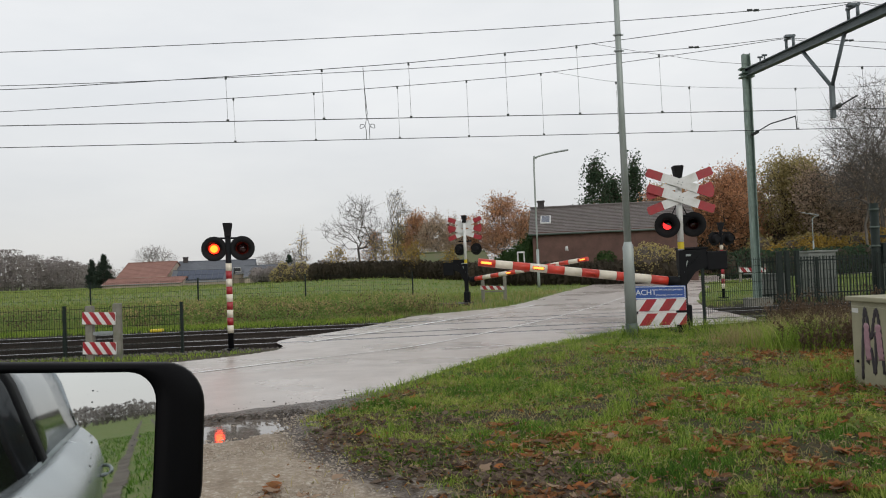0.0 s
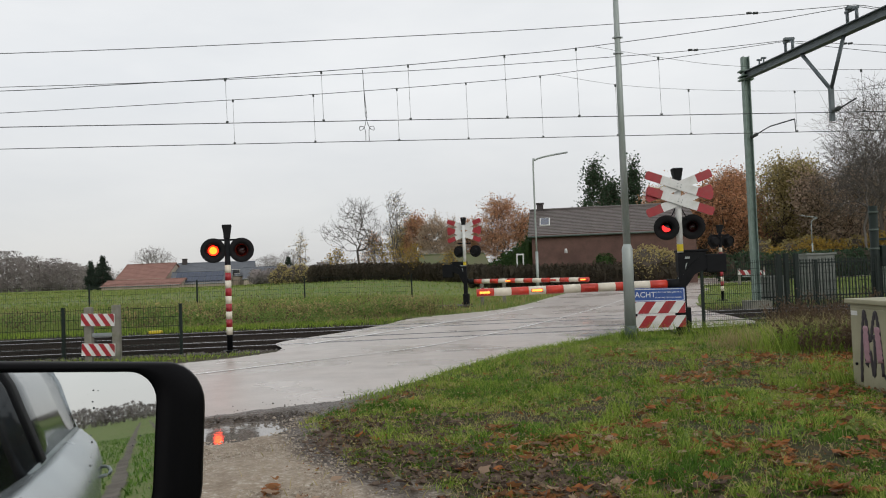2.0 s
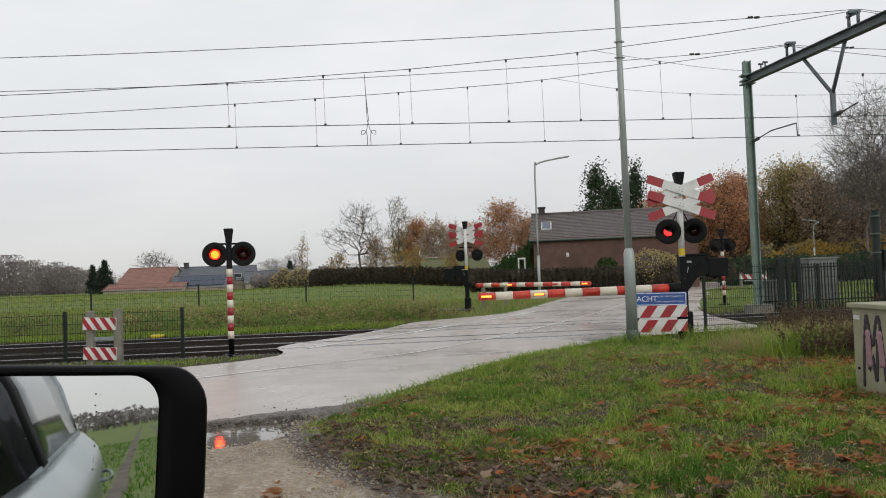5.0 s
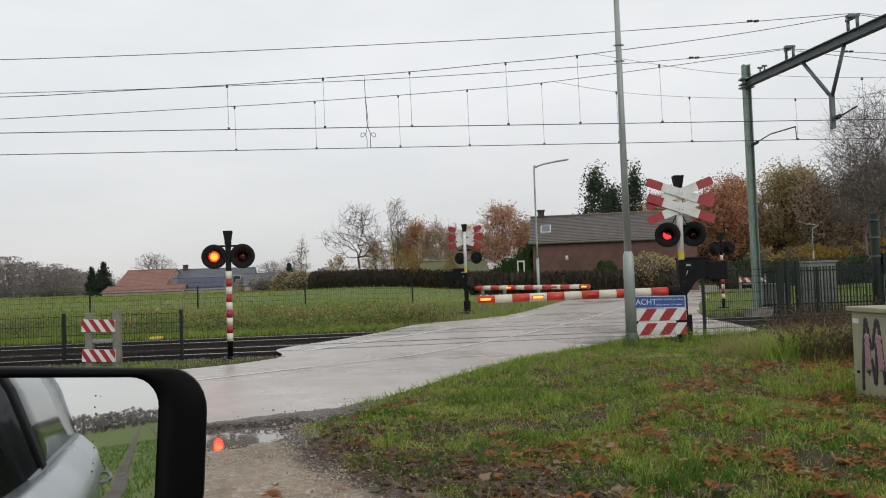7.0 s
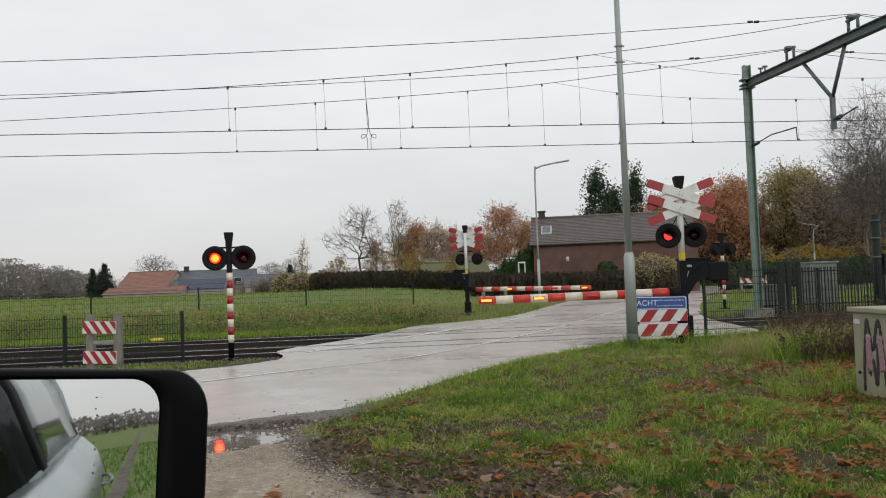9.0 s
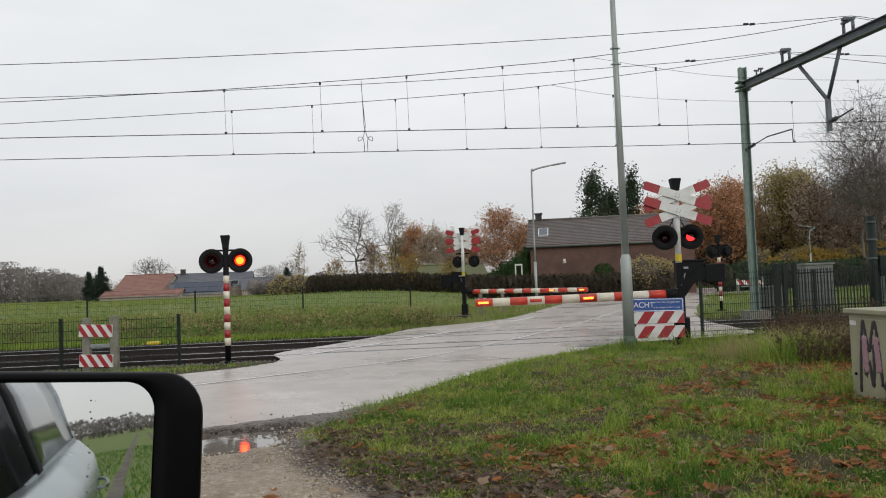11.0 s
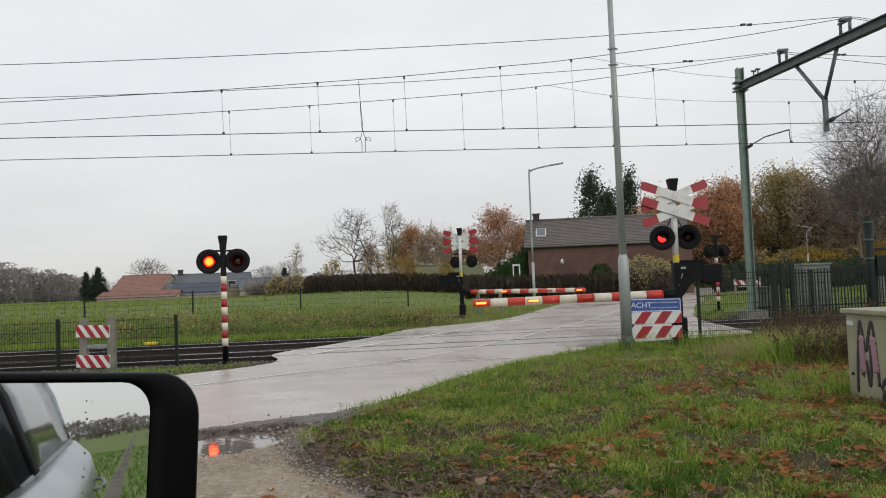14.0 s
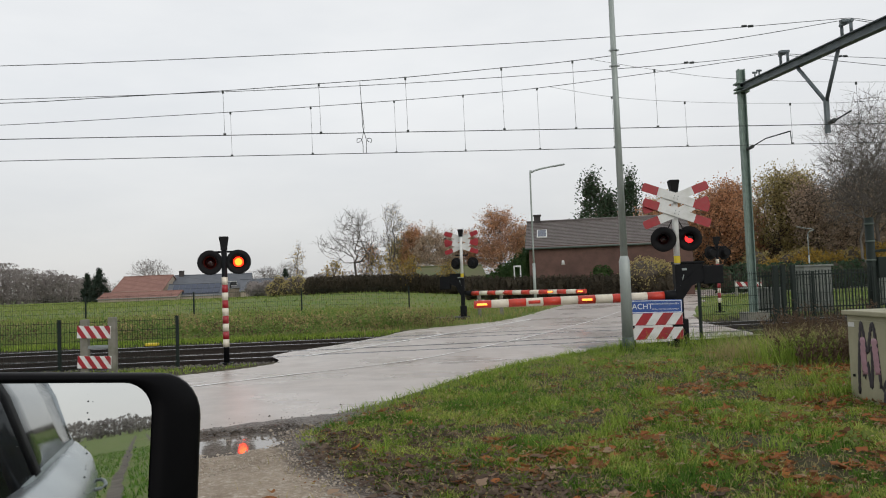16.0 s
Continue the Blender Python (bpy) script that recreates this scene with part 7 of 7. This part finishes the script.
def bank_plants():
    rng = np.random.default_rng(61)
    cx, cy = rng.uniform(-26, 0.5, 620), rng.uniform(26.0, 32, 620)
    k = (road_dist(cx, cy) > 0.8) & (cy - 0.09 * cx > 26.1) & (np.hypot((cx - 0.5) / 1.5, cy - 33.0) > 1.8)
    cx, cy = cx[k], cy[k]
    m = 55
    x, y = np.repeat(cx, m) + rng.normal(0, 0.3, len(cx) * m), np.repeat(cy, m) + rng.normal(0, 0.25, len(cx) * m)
    z = height(x, y) + np.abs(rng.normal(0, 0.2, len(x))) * np.repeat(rng.uniform(0.5, 1.6, len(cx)), m)
    c = np.stack([x, y, z], -1)
    half = np.repeat(rng.uniform(0, 1, len(cx)) < 0.78, m)
    leaves("nettle_leaves", c[half], rng.uniform(0.06, 0.13, half.sum()), M["bramble"], rng, "low green brambles on the bank", "plants", "stuff")
    leaves("withered_leaves", c[~half], rng.uniform(0.05, 0.11, (~half).sum()), M["weed"], rng, "withered brown plants on the bank", "plants", "stuff")
    # bramble mounds and scrub
    cx, cy = rng.uniform(-13, -0.5, 120), rng.uniform(27.2, 30.5, 120)
    m = 130
    big = np.repeat(rng.uniform(0.35, 0.75, 120), m)
    d = rng.normal(size=(120 * m, 3))
    d /= np.linalg.norm(d, axis=1)[:, None]
    x, y = np.repeat(cx, m) + d[:, 0] * big, np.repeat(cy, m) + d[:, 1] * big * 0.8
    c = np.stack([x, y, height(x, y) + np.abs(d[:, 2]) * big * rng.uniform(0.5, 1.05, len(x))], -1)
    kind = np.repeat(rng.uniform(0, 1, 120), m) + rng.normal(0, 0.1, len(x))
    ok = (road_dist(x, y) > 0.7) & (np.hypot((x - 0.5) / 1.5, y - 33.7) > 1.2)
    for lo, hi, material, label in ((-9, 0.55, "bramble", "green bramble mounds on the bank"), (0.55, 0.8, "leaf_olive", "olive scrub mounds on the bank"), (0.8, 9, "grass_dry", "straw-coloured dead scrub on the bank")):
        q = ok & (kind > lo) & (kind <= hi)
        leaves("scrub_leaves", c[q], rng.uniform(0.06, 0.14, q.sum()), M[material], rng, label, "plants", "stuff")
    x = rng.uniform(-16, 0.0, 9000)
    y = 25.75 + 0.09 * x + rng.uniform(0, 1.1, 9000)
    k = road_dist(x, y) > 0.1
    blades("strip_grass", x[k], y[k], height(x[k], y[k]), 0.12, 0.02, M["grass"], "short grass along the ballast", 14, 0.6)
    # broken straw and leaf scraps lying in the verge
    x, y = scatter(rng, 13000, -1.2, 6.0, 4.5, 12.0, 0.1, 0.8)
    c = np.stack([x, y, height(x, y) + rng.uniform(0.015, 0.06, len(x))], -1)
    half = rng.uniform(0, 1, len(x)) < 0.55
    leaves("straw_scraps", c[half], rng.uniform(0.012, 0.035, half.sum()), M["grass_dry"], rng, "pale straw scraps in the grass", "straw", "stuff", flat=0.6)
    leaves("leaf_scraps", c[~half], rng.uniform(0.012, 0.035, (~half).sum()), M["litter"], rng, "broken brown leaf scraps in the grass", "leaves", "stuff", flat=0.6)
    # small broad-leaved plants in the verge
    cx, cy = scatter(rng, 90, 0.0, 6.5, 5.2, 16.5, 0.25)
    m = 22
    x, y = np.repeat(cx, m) + rng.normal(0, 0.06, len(cx) * m), np.repeat(cy, m) + rng.normal(0, 0.06, len(cx) * m)
    c = np.stack([x, y, height(x, y) + rng.uniform(0.01, 0.09, len(x))], -1)
    leaves("verge_plants", c, rng.uniform(0.03, 0.06, len(x)), M["bramble"], rng, "small broad-leaved plants in the verge", "plants", "stuff")


M["bramble"] = leaf_mat("bramble", (0.10, 0.19, 0.045), (0.28, 0.34, 0.10))
bank_plants()


def weed_tufts():
    rng = np.random.default_rng(33)
    for cx, cy, h, n, r, mt in ((5.1, 11.2, 0.42, 700, 0.35, "grass"), (4.7, 12.0, 0.34, 500, 0.3, "grass_dry"), (6.3, 13.2, 0.45, 900, 0.6, "grass_dry"), (5.9, 16.6, 0.35, 900, 0.8, "grass"), (3.9, 16.1, 0.3, 260, 0.25, "grass"), (4.4, 8.15, 0.22, 420, 0.25, "grass"), (2.4, 15.6, 0.26, 160, 0.12, "grass")):
        x, y = cx + rng.normal(0, r, n), cy + rng.normal(0, r * 0.7, n)
        k = road_dist(x, y) > 0.02
        x, y = x[k], y[k]
        blades("long_grass", x, y, height(x, y), h, 0.009, M[mt], "tuft of long drooping grass", int(cx * 100), 0.9)


weed_tufts()


def far_woods():
    """Woods round the horizon, with haze mixed into their pale grey colour."""
    rng = np.random.default_rng(77)
    cs, ss, segs = [], [], []
    for a in np.arange(-180, 180, 0.62):
        if -24.3 < a < 30:
            continue
        d = rng.uniform(215, 262)
        h = (10.2 if abs(a) < 60 else 4.6) * rng.uniform(0.72, 1.12)
        x, y = math.sin(radians(a)) * d, math.cos(radians(a)) * d
        if y > 100 and a < 0:
            h *= float(np.interp(a, [-34, -29, -27, -24], [1.1, 0.98, 0.86, 0.74]))
        seen = -36 < a < -24
        k = 1000 if seen else 110
        f = rng.uniform(0, 1, k)
        w = 2.2 * np.sqrt(np.clip(1 - (f * 2 - 0.9) ** 2 * 0.7, 0.05, 1))
        cs.append(np.stack([x + rng.normal(0, 1, k) * w, y + rng.normal(0, 1, k) * w, 0.3 + h * (0.1 + 0.9 * f)], -1))
        ss.append(np.full(k, 0.46 if seen else 1.15))
        if seen:
            f = rng.uniform(0, 0.86, 300)
            cs.append(np.stack([x + rng.normal(0, 1.7, 300), y + 4 + rng.normal(0, 1.0, 300), 0.2 + h * f], -1))
            ss.append(np.full(300, 1.0))
        segs += [(x + q, y, 0, x + q, y, h * rng.uniform(0.7, 1.0), 0.16, 0.05) for q in rng.normal(0, 1.5, 4)]
    for a in np.arange(-24.5, 12, 0.5):
        d = rng.uniform(255, 300)
        h = 7.2 * rng.uniform(0.6, 1.05)
        x, y = math.sin(radians(a)) * d, math.cos(radians(a)) * d
        k = 260
        cs.append(np.stack([x + rng.normal(0, 1.8, k), y + rng.normal(0, 1.8, k), 0.3 + h * rng.uniform(0.05, 1, k)], -1))
        ss.append(np.full(k, 0.5))
    t = thing("distant_woods", "bare woods on the horizon, haze put into their grey colour", "woods", kind="stuff")
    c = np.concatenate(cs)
    leaves("crowns", c, np.concatenate(ss) * rng.uniform(0.6, 1.3, len(c)), M["hazed_wood"], rng, parent=t)
    ob = new("trunks", tubes_np("trunks", segs, M["hazed_wood"], 4))
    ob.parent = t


far_woods()


def wood_fill():
    """Dense thicket deep in the wood, behind the single trees."""
    rng = np.random.default_rng(91)
    n = 30000
    x, y = rng.uniform(17, 75, n), rng.uniform(80, 100, n)
    z = rng.uniform(0, 1, n) ** 0.8 * (8.2 + 2.2 * soft_noise(x, y, 0.12, 3.0) + 0.04 * (x - 20))
    t = thing("thicket", "brown thicket deep in the wood", "woods", kind="stuff")
    leaves("foliage", np.stack([x, y, z + 0.3], -1), rng.uniform(0.3, 0.58, n), M["leaf_brown"], rng, parent=t)
    segs = [(a, b, 0, a + rng.normal(0, 0.4), b, rng.uniform(7, 11), 0.13, 0.04) for a, b in zip(rng.uniform(18, 70, 90), rng.uniform(76, 96, 90))]
    ob = new("trunks", tubes_np("trunks", segs, M["bark"], 5))
    ob.parent = t


wood_fill()


def wheel_ruts():
    rng = np.random.default_rng(17)
    for k, off in enumerate((0.0, 1.55)):
        line = np.array([(3.0, -1.0), (15.4, -5.3), (60.0, -20.8), (136.0, -47.0)]) + np.array([0.33, 0.94]) * off
        u = np.concatenate([np.linspace(0, 1, 150, endpoint=False), np.linspace(1, 3, 60)])
        x, y = np.interp(u, range(4), line[:, 0]), np.interp(u, range(4), line[:, 1])
        wob, wide = soft_noise(x, y, 0.35, 2.0 + k) * 0.12, 0.15 + 0.1 * soft_noise(x, y, 1.3, 5.0 + k) + rng.normal(0, 0.02, len(x))
        rows = [np.stack([x + 0.33 * (wob + q), y + 0.94 * (wob + q), base_height(x, y) + 0.02 - 0.012 * (i == 1)], -1) for i, q in enumerate((-wide, wide * 0, wide))]
        n = len(x)
        v = np.concatenate(rows)
        j = np.arange(n - 1)
        f = np.concatenate([np.stack([j + n * r, j + 1 + n * r, j + 1 + n * (r + 1), j + n * (r + 1)], -1) for r in (0, 1)])
        tagged(new("wheel_rut", mesh_np("wheel_rut", v, f, M["rut"], smooth=True)), "muddy wheel rut of the field track", "track", kind="structure")


M["rut"] = mat("rut", (0.17, 0.145, 0.12), (0.085, 0.07, 0.055), 0.85, scale=1.5, fine=20, bump=0.3, spec=0.15)
wheel_ruts()


def yellow_box():
    t = thing("track_box", "small yellow box beside the rails", "box", pose(-9.35, 24.9, float(height(-9.35, 24.9))))
    bm = bmesh.new()
    box(bm, (0, 0, 0.07), (0.4, 0.26, 0.1), bevel=0.04)
    part("case", bm, M["yellow_sticker"], t)


yellow_box()


# ---- what moves: the booms come down, the lamps flash ----
PERIOD, FIRST = 0.627, 0.25


def flash_rows(phase, base, axis):
    """Turns of a lens between its bright face (0) and its dark face (180)."""
    on, off = {"R": (0.004, 0.262), "L": (0.215, 0.64)}[phase[0]]
    events = []
    for k in range(-2, 27):
        events += [(FIRST + PERIOD * k + on, 0), (FIRST + PERIOD * k + off, 180)]
    events.sort()
    state = [a for t, a in events if t <= 0][-1]
    turn = lambda a: base @ (pose(0, 0, 0, 0, 0, a) if axis == "z" else pose(0, 0, 0, a, 0, 0))
    rows = [(0.0, turn(state))]
    last = 0
    for t, a in events:
        f = round(t * FPS)
        if f - 1 <= last or f + 2 > 16 * FPS or t <= 0:
            continue
        rows.append(((f - 1) / FPS, turn(state)))
        for i, q in enumerate((1 / 3, 2 / 3, 1)):
            rows.append(((f + i) / FPS, turn(state + (a - state) * q)))
        state, last = a, f + 2
    rows.append((16.0, turn(state)))
    return rows


def motions():
    drop = [(0.0, 8.3), (0.3, 6.2), (0.5, 4.85), (0.7, 3.65), (1.0, 1.85), (1.2, 0.75), (1.4, 0.1), (1.5, 0.0), (16.0, 0.0)]
    a, b = near_arm.matrix_basis.copy(), far_arm.matrix_basis.copy()
    walk(near_arm, [(t, a @ pose(0, 0, 0, 0, q, 0)) for t, q in drop])
    walk(far_arm, [(t, b @ pose(0, 0, 0, 0, -q * 0.88, 0)) for t, q in drop])
    for lens, phase, base in LENSES:
        walk(lens, flash_rows(phase, base, "x" if phase.endswith("x") else "z"))


motions()
